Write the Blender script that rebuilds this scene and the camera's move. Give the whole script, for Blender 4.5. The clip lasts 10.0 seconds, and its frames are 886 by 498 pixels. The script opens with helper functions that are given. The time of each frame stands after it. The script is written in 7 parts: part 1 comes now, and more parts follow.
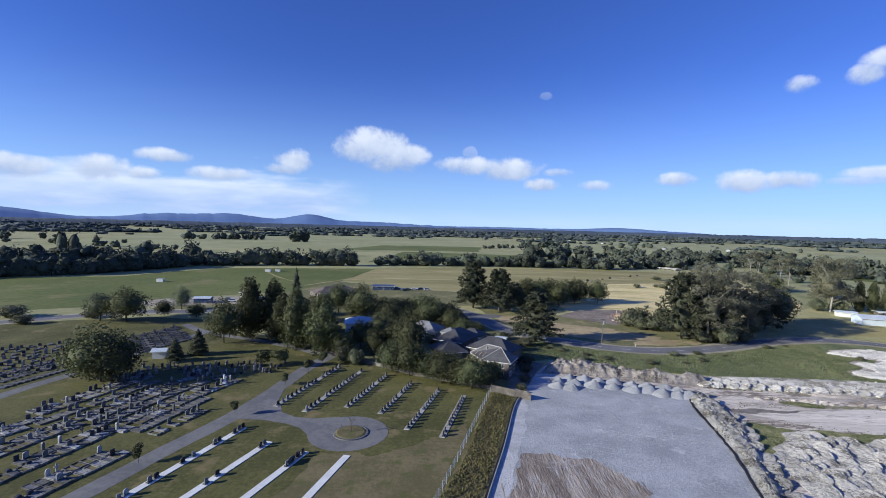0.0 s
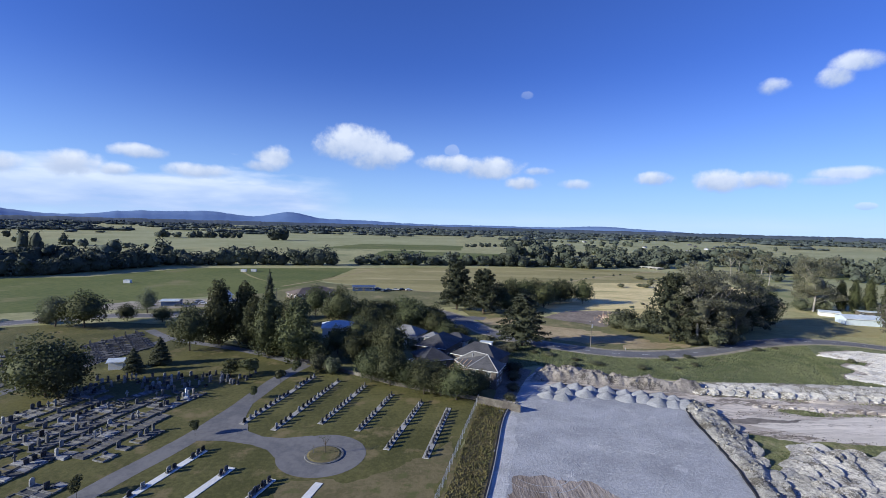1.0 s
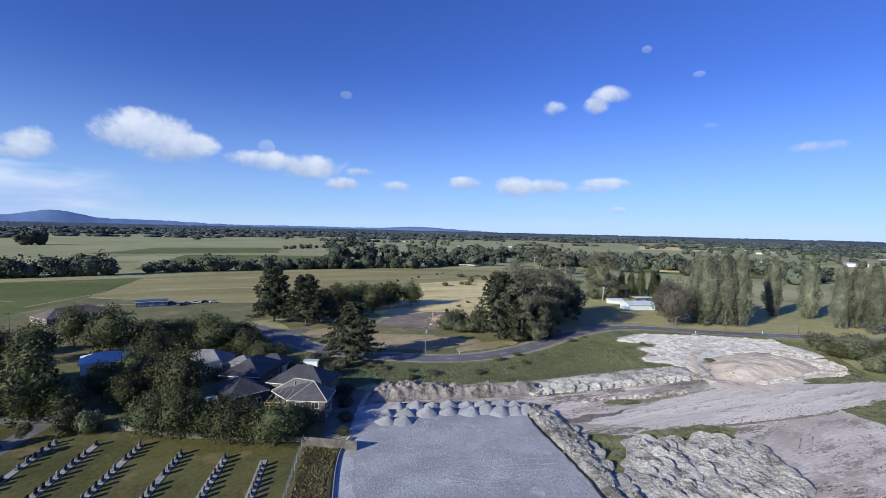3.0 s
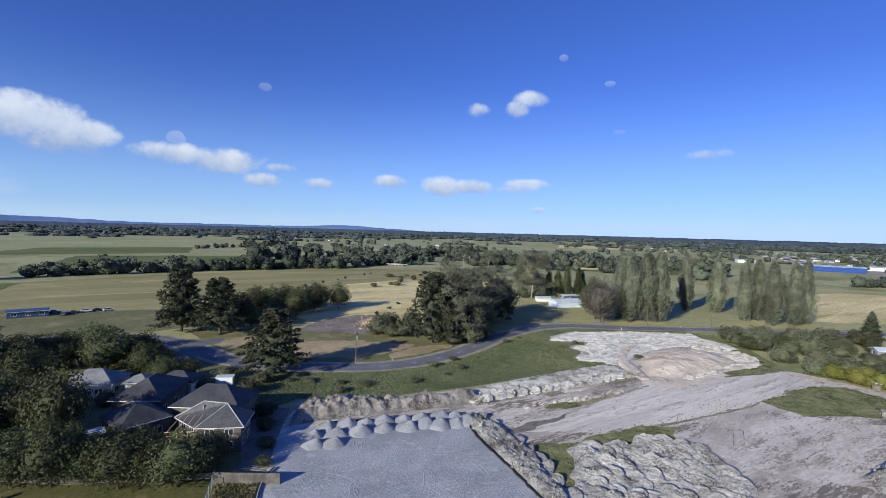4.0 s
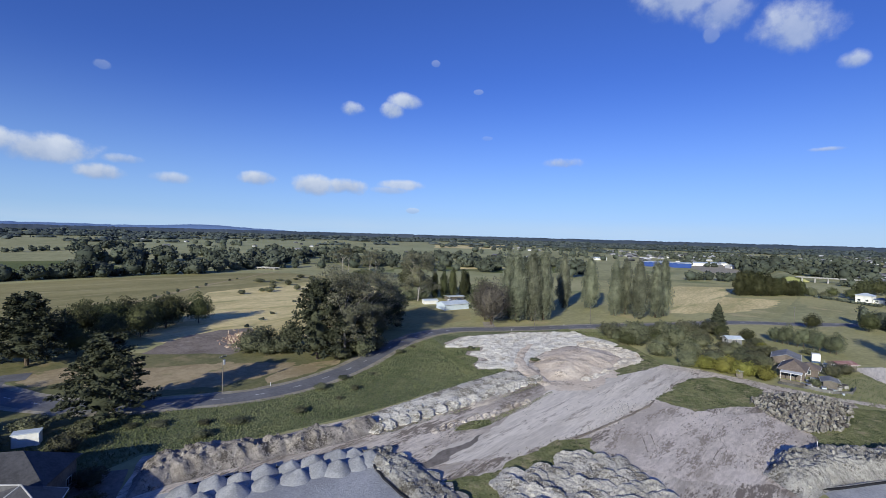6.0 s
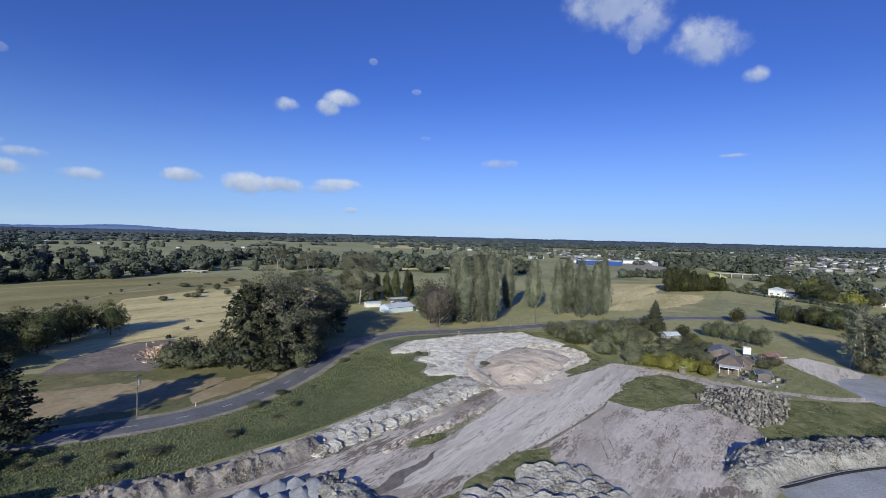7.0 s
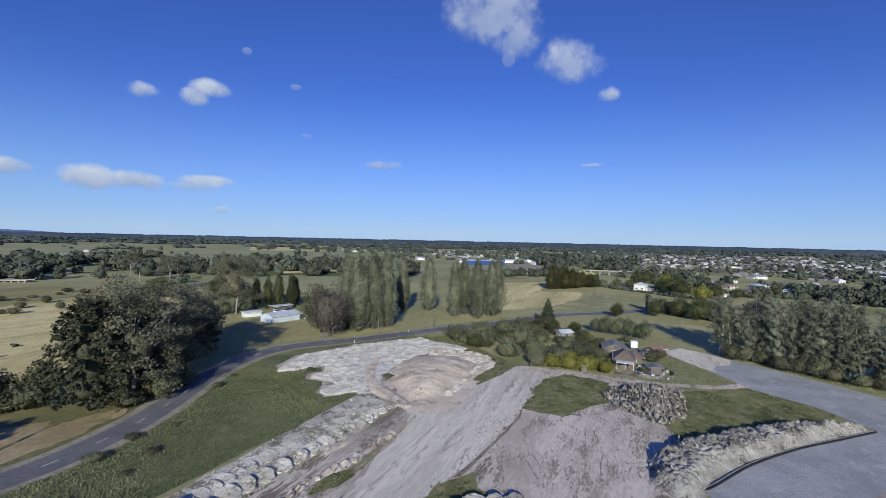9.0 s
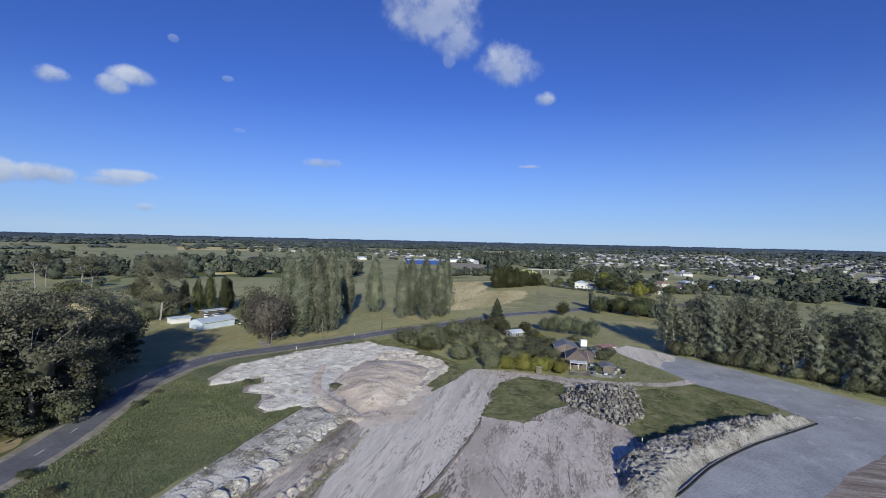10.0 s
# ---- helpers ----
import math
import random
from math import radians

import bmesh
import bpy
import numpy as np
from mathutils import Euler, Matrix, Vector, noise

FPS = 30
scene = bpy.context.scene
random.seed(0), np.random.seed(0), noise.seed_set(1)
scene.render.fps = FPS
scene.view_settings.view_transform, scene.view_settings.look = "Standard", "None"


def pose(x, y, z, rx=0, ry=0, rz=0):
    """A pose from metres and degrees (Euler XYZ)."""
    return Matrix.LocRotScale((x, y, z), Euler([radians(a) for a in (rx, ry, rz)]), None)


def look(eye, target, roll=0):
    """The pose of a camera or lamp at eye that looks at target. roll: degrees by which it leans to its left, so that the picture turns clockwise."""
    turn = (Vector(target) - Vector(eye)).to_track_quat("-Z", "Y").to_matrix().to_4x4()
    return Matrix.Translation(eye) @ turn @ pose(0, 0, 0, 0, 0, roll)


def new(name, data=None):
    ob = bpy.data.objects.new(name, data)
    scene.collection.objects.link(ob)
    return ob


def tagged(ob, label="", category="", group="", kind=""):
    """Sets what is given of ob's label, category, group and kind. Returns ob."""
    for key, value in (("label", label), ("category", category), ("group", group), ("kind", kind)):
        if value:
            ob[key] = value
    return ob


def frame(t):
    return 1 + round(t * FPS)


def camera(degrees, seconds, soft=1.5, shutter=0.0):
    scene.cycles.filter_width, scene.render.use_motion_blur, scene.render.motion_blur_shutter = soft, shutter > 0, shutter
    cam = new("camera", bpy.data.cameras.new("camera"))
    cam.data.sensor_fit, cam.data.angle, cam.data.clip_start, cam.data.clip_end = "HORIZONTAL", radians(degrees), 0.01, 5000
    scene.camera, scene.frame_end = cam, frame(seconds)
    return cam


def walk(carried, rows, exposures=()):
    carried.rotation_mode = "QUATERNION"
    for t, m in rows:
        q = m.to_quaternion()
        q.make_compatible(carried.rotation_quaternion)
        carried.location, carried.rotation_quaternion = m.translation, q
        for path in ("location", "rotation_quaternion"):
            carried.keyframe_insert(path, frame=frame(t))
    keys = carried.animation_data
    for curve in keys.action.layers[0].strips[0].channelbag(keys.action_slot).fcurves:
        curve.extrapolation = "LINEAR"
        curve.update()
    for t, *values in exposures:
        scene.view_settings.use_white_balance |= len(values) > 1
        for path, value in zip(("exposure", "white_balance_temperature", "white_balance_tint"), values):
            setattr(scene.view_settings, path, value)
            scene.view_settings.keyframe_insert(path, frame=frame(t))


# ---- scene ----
# ---- camera and its path ----
cam = camera(86.88, 10.0, soft=0.6)
PATH = [
    (0.0, 0.00, 0.00, 40.00, 0.00, -2.72, -1.45),
    (0.5, -0.13, 4.09, 40.19, -0.22, -2.88, -1.53),
    (1.0, -0.27, 8.11, 40.32, -2.22, -2.88, -1.54),
    (1.5, -0.21, 12.25, 40.35, -7.25, -2.76, -1.54),
    (2.0, 0.19, 16.71, 40.26, -13.06, -2.61, -1.58),
    (2.5, 0.77, 21.17, 40.10, -18.58, -2.40, -1.45),
    (4.0, 3.35, 34.24, 40.02, -32.81, -2.21, -1.52),
    (4.5, 4.41, 38.24, 40.00, -36.54, -2.13, -1.66),
    (5.0, 5.55, 42.06, 39.98, -40.43, -1.95, -1.59),
    (5.5, 6.89, 45.71, 40.02, -44.15, -1.87, -1.62),
    (7.0, 12.81, 55.88, 40.07, -55.43, -1.60, -1.40),
    (7.5, 14.75, 58.64, 39.94, -58.76, -1.54, -1.41),
    (8.0, 16.90, 61.36, 39.81, -62.46, -1.40, -1.33),
    (8.5, 19.36, 64.06, 39.66, -66.03, -1.25, -1.33),
    (9.0, 22.05, 66.73, 39.49, -69.54, -1.12, -1.26),
    (9.5, 24.92, 69.38, 39.36, -73.15, -1.06, -1.27),
    (10.0, 27.86, 72.04, 39.26, -76.74, -1.03, -1.30),
]
walk(cam, [(t, pose(x, y, z, 90 + pitch, roll, yaw)) for t, x, y, z, yaw, pitch, roll in PATH], exposures=((0.0, 0.40, 6050, 8), (2.5, 0.34, 6050, 8), (5.0, 0.16, 6100, 7), (10.0, -0.06, 6040, 7)))

# ---- sun, sky and clouds ----
SUN_TURN, SUN_RISE = 251.0, 19.5
sun_way = Vector((math.sin(radians(SUN_TURN)) * math.cos(radians(SUN_RISE)), math.cos(radians(SUN_TURN)) * math.cos(radians(SUN_RISE)), math.sin(radians(SUN_RISE))))
sun = new("sun", bpy.data.lights.new("sun", "SUN"))
sun.data.energy, sun.data.angle, sun.data.color = 5.0, radians(0.6), (0.98, 0.91, 0.75)
sun.matrix_world = look(sun_way * 300, (0, 0, 0))

world = bpy.data.worlds.new("sky")
scene.world = world
world.use_nodes = True
wn, wl = world.node_tree.nodes, world.node_tree.links
wn.clear()


def vmath(op, a, b=None):
    n = wn.new("ShaderNodeVectorMath")
    n.operation = op
    for i, v in enumerate((a, b)):
        if v is None:
            continue
        if isinstance(v, bpy.types.NodeSocket):
            wl.new(v, n.inputs[i])
        else:
            n.inputs[i].default_value = v
    return n.outputs["Value" if op == "DOT_PRODUCT" else "Vector"]


def fmath(op, a, b=None, c=None, clamp=False):
    n = wn.new("ShaderNodeMath")
    n.operation, n.use_clamp = op, clamp
    for i, v in enumerate((a, b, c)):
        if v is None:
            continue
        if isinstance(v, bpy.types.NodeSocket):
            wl.new(v, n.inputs[i])
        else:
            n.inputs[i].default_value = v
    return n.outputs[0]


# azimuth from north, elevation, half width, half height (degrees), density, edge softness
CLOUDS = [
    (-42.5, 4.7, 2.6, 1.1, 1.0), (-36.2, 5.0, 2.4, 1.2, 1.0), (-32.6, 4.7, 1.7, 0.7, 0.9), (-30.5, 6.7, 2.4, 0.7, 0.9),
    (-17.6, 7.2, 2.2, 1.2, 1.0), (-18.8, 6.2, 2.0, 0.7, 0.8), (-8.3, 9.2, 4.3, 2.0, 1.1), (-6.2, 7.6, 3.6, 1.3, 1.0), (-10.6, 8.8, 2.4, 1.6, 1.0), (-4.6, 8.4, 2.6, 1.6, 1.0),
    (3.0, 7.4, 4.2, 1.0, 0.95), (7.8, 7.1, 3.8, 1.3, 0.95), (13.6, 6.7, 1.9, 0.5, 0.7), (11.8, 5.3, 2.0, 0.8, 1.0),
    (18.0, 5.2, 1.8, 0.6, 0.7),
]
CLOUDS += [
    (26.4, 5.8, 2.0, 0.8, 0.95), (32.5, 5.4, 2.3, 1.1, 1.0), (36.2, 5.4, 2.4, 1.0, 1.0), (42.6, 5.8, 2.6, 0.6, 0.75), (41.4, 5.2, 2.2, 0.5, 0.6),
    (36.6, 14.3, 1.6, 0.9, 0.8), (41.6, 14.5, 1.6, 1.1, 0.85), (43.0, 15.5, 1.9, 0.9, 0.85), (11.8, 15.4, 0.8, 0.5, 0.55),
    (-25.2, 5.2, 3.2, 0.8, 0.85), (75.0, 25.8, 5.2, 3.0, 0.6), (77.8, 22.6, 2.6, 1.7, 0.55), (83.9, 20.4, 3.2, 2.3, 0.66),
]
CLOUDS += [
    (76.9, 20.9, 0.9, 0.9, 0.7), (88.6, 16.6, 1.2, 0.9, 0.7), (62.2, 8.8, 2.3, 0.6, 0.75), (87.2, 9.0, 1.6, 0.25, 0.6),
    (44.2, 2.8, 0.9, 0.4, 0.9), (46.6, 19.8, 0.55, 0.4, 0.6), (51.8, 16.8, 0.6, 0.35, 0.6), (3.0, 9.0, 0.9, 0.7, 0.6), (53.0, 11.6, 0.7, 0.3, 0.45),
]
way = wn.new("ShaderNodeTexCoord").outputs["Generated"]
fine = wn.new("ShaderNodeTexNoise")
fine.inputs["Scale"].default_value, fine.inputs["Detail"].default_value, fine.inputs["Roughness"].default_value = 21.0, 9.0, 0.58
wl.new(way, fine.inputs["Vector"])
ragged = fmath("MULTIPLY_ADD", fine.outputs["Fac"], 2.7, -1.35)
cover, tone, weight = None, None, None
for az, el, hw, hh, dense in CLOUDS:
    hw, hh = (hw * 1.08, hh * 1.08) if hw > 1.7 else (hw * 0.95, hh * 0.95)
    a, e = radians(az), radians(el)
    side = Vector((math.cos(a), -math.sin(a), 0))
    ahead = Vector((math.sin(a) * math.cos(e), math.cos(a) * math.cos(e), math.sin(e)))
    up = side.cross(ahead)
    off = vmath("SUBTRACT", way, tuple(ahead))
    u = fmath("MULTIPLY", vmath("DOT_PRODUCT", off, tuple(side)), 1 / math.sin(radians(hw)))
    v = fmath("MULTIPLY", vmath("DOT_PRODUCT", off, tuple(up)), 1 / math.sin(radians(hh)))
    r2 = fmath("MULTIPLY_ADD", u, u, fmath("MULTIPLY", v, v))
    m = fmath("MULTIPLY", fmath("SUBTRACT", fmath("ADD", 1.25, ragged), r2), dense)
    m = fmath("MINIMUM", m, 1.12 * (dense if hw > 1.0 else dense * 0.55))
    cover = m if cover is None else fmath("MAXIMUM", cover, m)
    w = fmath("POWER", fmath("MAXIMUM", fmath("SUBTRACT", 2.6, r2), 0.001), 2.0)
    tone = fmath("MULTIPLY", w, v) if tone is None else fmath("MULTIPLY_ADD", w, v, tone)
    weight = w if weight is None else fmath("ADD", weight, w)
cover = fmath("MULTIPLY", fmath("SMOOTH_MAX", cover, 0.0, 0.05), 1.0)
edge = wn.new("ShaderNodeMapRange")
edge.interpolation_type = "SMOOTHSTEP"
edge.inputs["From Min"].default_value, edge.inputs["From Max"].default_value = 0.0, 1.1
edge.inputs["To Max"].default_value = 0.93
wl.new(cover, edge.inputs["Value"])
# the bank of rain cloud over the far hills and the pale haze low over the land
split = wn.new("ShaderNodeSeparateXYZ")
wl.new(way, split.inputs[0])
stretch = wn.new("ShaderNodeMapping")
stretch.inputs["Scale"].default_value = (7, 7, 34)
wl.new(way, stretch.inputs["Vector"])
wisp = wn.new("ShaderNodeTexNoise")
wisp.inputs["Scale"].default_value, wisp.inputs["Detail"].default_value = 1.0, 6.0
wl.new(stretch.outputs[0], wisp.inputs["Vector"])
bank_h = fmath("SUBTRACT", 1.0, fmath("ABSOLUTE", fmath("MULTIPLY", fmath("SUBTRACT", split.outputs[2], 0.047), 1 / 0.032)))
west = fmath("MULTIPLY", fmath("SUBTRACT", -0.15, split.outputs[0]), 7.0, clamp=True)
bank = fmath("MULTIPLY", fmath("ADD", bank_h, fmath("MULTIPLY_ADD", wisp.outputs["Fac"], 3.2, -0.95)), west, clamp=True)
bank = fmath("MULTIPLY", bank, 0.95)
low = fmath("MULTIPLY", fmath("SUBTRACT", 1.0, fmath("MULTIPLY", fmath("ABSOLUTE", fmath("SUBTRACT", split.outputs[2], 0.012)), 38.0)), fmath("MULTIPLY_ADD", wisp.outputs["Fac"], 1.1, -0.1), clamp=True)
low = fmath("MULTIPLY", low, 0.5)
sky = wn.new("ShaderNodeTexSky")
sky.sky_type, sky.sun_disc = "NISHITA", False
sky.sun_elevation, sky.sun_rotation, sky.altitude = radians(SUN_RISE), radians(SUN_TURN), 50
sky.air_density, sky.dust_density, sky.ozone_density = 1.0, 0.0, 7.0


def wmix(fac, a, b):
    n = wn.new("ShaderNodeMix")
    n.data_type = "RGBA"
    wl.new(fac, n.inputs[0])
    for i, v in ((6, a), (7, b)):
        if isinstance(v, bpy.types.NodeSocket):
            wl.new(v, n.inputs[i])
        else:
            n.inputs[i].default_value = v
    return n.outputs[2]


lit = wn.new("ShaderNodeMapRange")
lit.inputs["From Min"].default_value, lit.inputs["From Max"].default_value = -0.95, 0.75
wl.new(fmath("ADD", fmath("DIVIDE", tone, weight), fmath("MULTIPLY", ragged, 0.9)), lit.inputs["Value"])
cloud_colour = wmix(lit.outputs[0], (3.3, 4.1, 5.9, 1), (6.9, 7.2, 8.0, 1))
clear = wn.new("ShaderNodeMix")
clear.data_type, clear.blend_type = "RGBA", "MULTIPLY"
clear.inputs[0].default_value = 1.0
clear.inputs[7].default_value = (0.80, 0.76, 1.22, 1)
wl.new(sky.outputs[0], clear.inputs[6])
veil = fmath("MULTIPLY", fmath("POWER", fmath("SUBTRACT", 1.0, fmath("MULTIPLY", split.outputs[2], 3.0), clamp=True), 2.0), 0.68)
air = wmix(low, wmix(veil, clear.outputs[2], (4.6, 6.95, 9.3, 1)), (6.0, 6.9, 8.2, 1))
air = wmix(bank, air, wmix(fmath("ADD", fmath("MULTIPLY_ADD", wisp.outputs["Fac"], 1.7, -0.75), fmath("MULTIPLY", split.outputs[2], 9.0), clamp=True), (2.9, 4.2, 7.2, 1), (6.6, 7.2, 8.4, 1)))
air = wmix(edge.outputs[0], air, cloud_colour)
back = wn.new("ShaderNodeBackground")
back.inputs["Strength"].default_value = 0.092
wl.new(air, back.inputs["Color"])
wl.new(back.outputs[0], wn.new("ShaderNodeOutputWorld").inputs["Surface"])


# ---- materials ----
def rgb(c):
    return (c[0], c[1], c[2], 1.0)


def mat(name, dark, light, fine=2.0, broad=0.08, rough=0.9, bump=0.3, third=None, metal=0.0, spread=0.0, leaf=False, stretch3=None, island=0.0, bump_far=0.05, amount3=0.5, specks=None):
    """Surface of two colours mixed at a fine and a broad scale (per metre), with relief; third: patches of another
    colour; specks: (scale, share, colour) of clods and stones with their small shadows, put in as dark colour.
    """
    m = bpy.data.materials.new(name)
    m.use_nodes = True
    nt = m.node_tree
    n, l = nt.nodes, nt.links
    p = n["Principled BSDF"]
    pos = n.new("ShaderNodeNewGeometry").outputs["Position"]
    if stretch3:
        mp = n.new("ShaderNodeMapping")
        mp.inputs["Scale"].default_value = stretch3[:3]
        mp.inputs["Rotation"].default_value = (0, 0, radians(stretch3[3]))
        l.new(pos, mp.inputs["Vector"])
        pos = mp.outputs[0]

    def tex(scale, detail=5.0, r=0.6):
        t = n.new("ShaderNodeTexNoise")
        t.inputs["Scale"].default_value, t.inputs["Detail"].default_value, t.inputs["Roughness"].default_value = scale, detail, r
        l.new(pos, t.inputs["Vector"])
        return t.outputs["Fac"]

    def mix(fac, a, b):
        x = n.new("ShaderNodeMix")
        x.data_type = "RGBA"
        l.new(fac, x.inputs[0])
        for i, v in ((6, a), (7, b)):
            if isinstance(v, bpy.types.NodeSocket):
                l.new(v, x.inputs[i])
            else:
                x.inputs[i].default_value = rgb(v)
        return x.outputs[2]

    def curve(v, lo, hi):
        r = n.new("ShaderNodeMapRange")
        r.interpolation_type = "SMOOTHSTEP"
        r.inputs["From Min"].default_value, r.inputs["From Max"].default_value = lo, hi
        l.new(v, r.inputs["Value"])
        return r.outputs[0]

    f1, f2 = tex(fine, 7.0, 0.72), tex(broad, 4.0)
    add = n.new("ShaderNodeMath")
    add.operation = "ADD"
    l.new(f1, add.inputs[0])
    l.new(f2, add.inputs[1])
    colour = mix(curve(add.outputs[0], 0.8, 1.2), dark, light)
    if third:
        colour = mix(curve(tex(broad * 2.3, 6.0, 0.65), 0.62 - 0.2 * amount3, 0.76 - 0.2 * amount3), colour, third)
    # dark flecks: clods and stones, and the shadows beside them as colour
    if specks:
        near = tex(specks[0], 3.0, 0.75)
        far = tex(specks[0] * 0.11, 3.0)
        both = n.new("ShaderNodeMath")
        both.operation = "MULTIPLY_ADD"
        both.inputs[1].default_value = 1.1
        l.new(far, both.inputs[0])
        l.new(near, both.inputs[2])
        edge_at = 1.25 - 0.25 * specks[1]
        colour = mix(curve(both.outputs[0], edge_at - 0.05, edge_at + 0.09), colour, specks[2])
    if spread or island:
        hs = n.new("ShaderNodeHueSaturation")
        src = n.new("ShaderNodeObjectInfo").outputs["Random"] if spread else n.new("ShaderNodeNewGeometry").outputs["Random Per Island"]
        k = spread or island
        mr = n.new("ShaderNodeMapRange")
        mr.inputs["To Min"].default_value, mr.inputs["To Max"].default_value = 1 - k, 1 + k
        l.new(src, mr.inputs["Value"])
        l.new(mr.outputs[0], hs.inputs["Value"])
        mh = n.new("ShaderNodeMapRange")
        mh.inputs["To Min"].default_value, mh.inputs["To Max"].default_value = 0.5 - 0.06 * k, 0.5 + 0.06 * k
        l.new(src, mh.inputs["Value"])
        l.new(mh.outputs[0], hs.inputs["Hue"])
        l.new(colour, hs.inputs["Color"])
        colour = hs.outputs[0]
    l.new(colour, p.inputs["Base Color"])
    p.inputs["Roughness"].default_value, p.inputs["Metallic"].default_value = rough, metal
    p.inputs["Specular IOR Level"].default_value = 0.25
    if bump:
        b = n.new("ShaderNodeBump")
        b.inputs["Strength"].default_value, b.inputs["Distance"].default_value = min(1.0, bump), bump_far
        l.new(f1, b.inputs["Height"])
        l.new(b.outputs[0], p.inputs["Normal"])
    if leaf:
        tr = n.new("ShaderNodeBsdfTranslucent")
        l.new(colour, tr.inputs["Color"])
        ms = n.new("ShaderNodeMixShader")
        ms.inputs[0].default_value = 0.3
        l.new(p.outputs[0], ms.inputs[1])
        l.new(tr.outputs[0], ms.inputs[2])
        l.new(ms.outputs[0], n["Material Output"].inputs["Surface"])
    return m


def glass(name, colour=(0.03, 0.04, 0.05)):
    m = mat(name, colour, colour, rough=0.06, bump=0)
    m.node_tree.nodes["Principled BSDF"].inputs["Specular IOR Level"].default_value = 0.6
    return m


PASTURE = mat("pasture", (0.27, 0.27, 0.126), (0.42, 0.395, 0.20), 0.12, 0.006, third=(0.21, 0.23, 0.098), bump=0.2, bump_far=0.2, amount3=0.5)
MEADOW = mat("green meadow", (0.098, 0.124, 0.032), (0.160, 0.176, 0.052), 0.3, 0.012, third=(0.21, 0.195, 0.083), bump=0.3, bump_far=0.2, amount3=0.35)
GRAZED = mat("grazed paddock grass", (0.29, 0.281, 0.125), (0.431, 0.397, 0.19), 0.4, 0.02, third=(0.476, 0.407, 0.214), bump=0.5, bump_far=0.25, amount3=0.4)
VERGE = mat("mown verge grass", (0.13, 0.135, 0.055), (0.22, 0.205, 0.095), 0.6, 0.04, third=(0.29, 0.24, 0.125), bump=0.5, bump_far=0.2, amount3=0.4)
DRY = mat("dry hay grass", (0.32, 0.25, 0.135), (0.47, 0.375, 0.225), 0.5, 0.05, third=(0.21, 0.205, 0.085), bump=0.5, bump_far=0.2, amount3=0.25)
HAY = mat("olive hay grass", (0.235, 0.212, 0.083), (0.375, 0.328, 0.145), 0.5, 0.02, third=(0.46, 0.39, 0.20), bump=0.6, bump_far=0.25, amount3=0.45, stretch3=(0.3, 1.4, 1, -25))
STRAW = mat("straw coloured grass", (0.529, 0.44, 0.198), (0.827, 0.685, 0.354), 0.5, 0.025, third=(0.393, 0.356, 0.142), bump=0.6, bump_far=0.25, amount3=0.45, stretch3=(0.3, 1.4, 1, -25))
PALE = mat("pale mown paddock", (0.28, 0.29, 0.135), (0.37, 0.365, 0.195), 0.05, 0.006, bump=0.0)
LAWN = mat("cemetery lawn", (0.072, 0.073, 0.022), (0.140, 0.132, 0.046), 1.2, 0.06, third=(0.205, 0.165, 0.08), bump=0.6, bump_far=0.12, amount3=0.4)
WORN = mat("worn dry lawn", (0.125, 0.11, 0.05), (0.20, 0.165, 0.085), 1.2, 0.12, third=(0.11, 0.115, 0.04), bump=0.6, bump_far=0.12)
ROUGH = mat("rough grass", (0.115, 0.138, 0.062), (0.225, 0.240, 0.118), 0.9, 0.07, third=(0.27, 0.262, 0.145), bump=1.0, bump_far=0.3, amount3=0.3)
PATCHGRASS = mat("yellowish rough grass", (0.125, 0.142, 0.050), (0.275, 0.268, 0.118), 0.6, 0.12, third=(0.36, 0.31, 0.175), bump=1.0, bump_far=0.4, amount3=0.55, specks=(1.2, 0.5, (0.075, 0.088, 0.03)))
TUFT = mat("grass tufts", (0.115, 0.138, 0.064), (0.228, 0.244, 0.124), 0.3, 0.05, third=(0.27, 0.262, 0.15), bump=0, island=0.06, leaf=True, amount3=0.3)
TARMAC = mat("road seal", (0.138, 0.138, 0.146), (0.205, 0.204, 0.21), 1.2, 0.1, rough=0.8, bump=0.2, bump_far=0.01)
TRACK = mat("cemetery drive seal", (0.14, 0.14, 0.145), (0.21, 0.205, 0.20), 0.8, 0.12, rough=0.85, bump=0.2, bump_far=0.02)
SHOULDER = mat("gravel shoulder", (0.27, 0.24, 0.185), (0.42, 0.38, 0.30), 1.0, 0.2, bump=0.4, third=(0.16, 0.155, 0.075), amount3=0.1)
PAINT = mat("road paint", (0.7, 0.7, 0.68), (0.8, 0.8, 0.78), 3.0, 0.5, rough=0.6, bump=0)
GRAVEL = mat("blue grey gravel fill", (0.31, 0.315, 0.325), (0.46, 0.465, 0.475), 2.2, 0.10, bump=0.9, bump_far=0.12, third=(0.52, 0.52, 0.52), amount3=0.3)
PILEGRAVEL = mat("tipped gravel", (0.25, 0.255, 0.265), (0.38, 0.385, 0.40), 3.0, 0.3, bump=0.9, bump_far=0.1)
YARD = mat("brown demolition ground", (0.17, 0.14, 0.115), (0.29, 0.245, 0.205), 0.9, 0.1, bump=0.6, bump_far=0.1, third=(0.36, 0.32, 0.28), amount3=0.3)
PALEGRAVEL = mat("pale loose gravel", (0.39, 0.39, 0.385), (0.56, 0.56, 0.555), 2.6, 0.2, bump=0.9, bump_far=0.12)
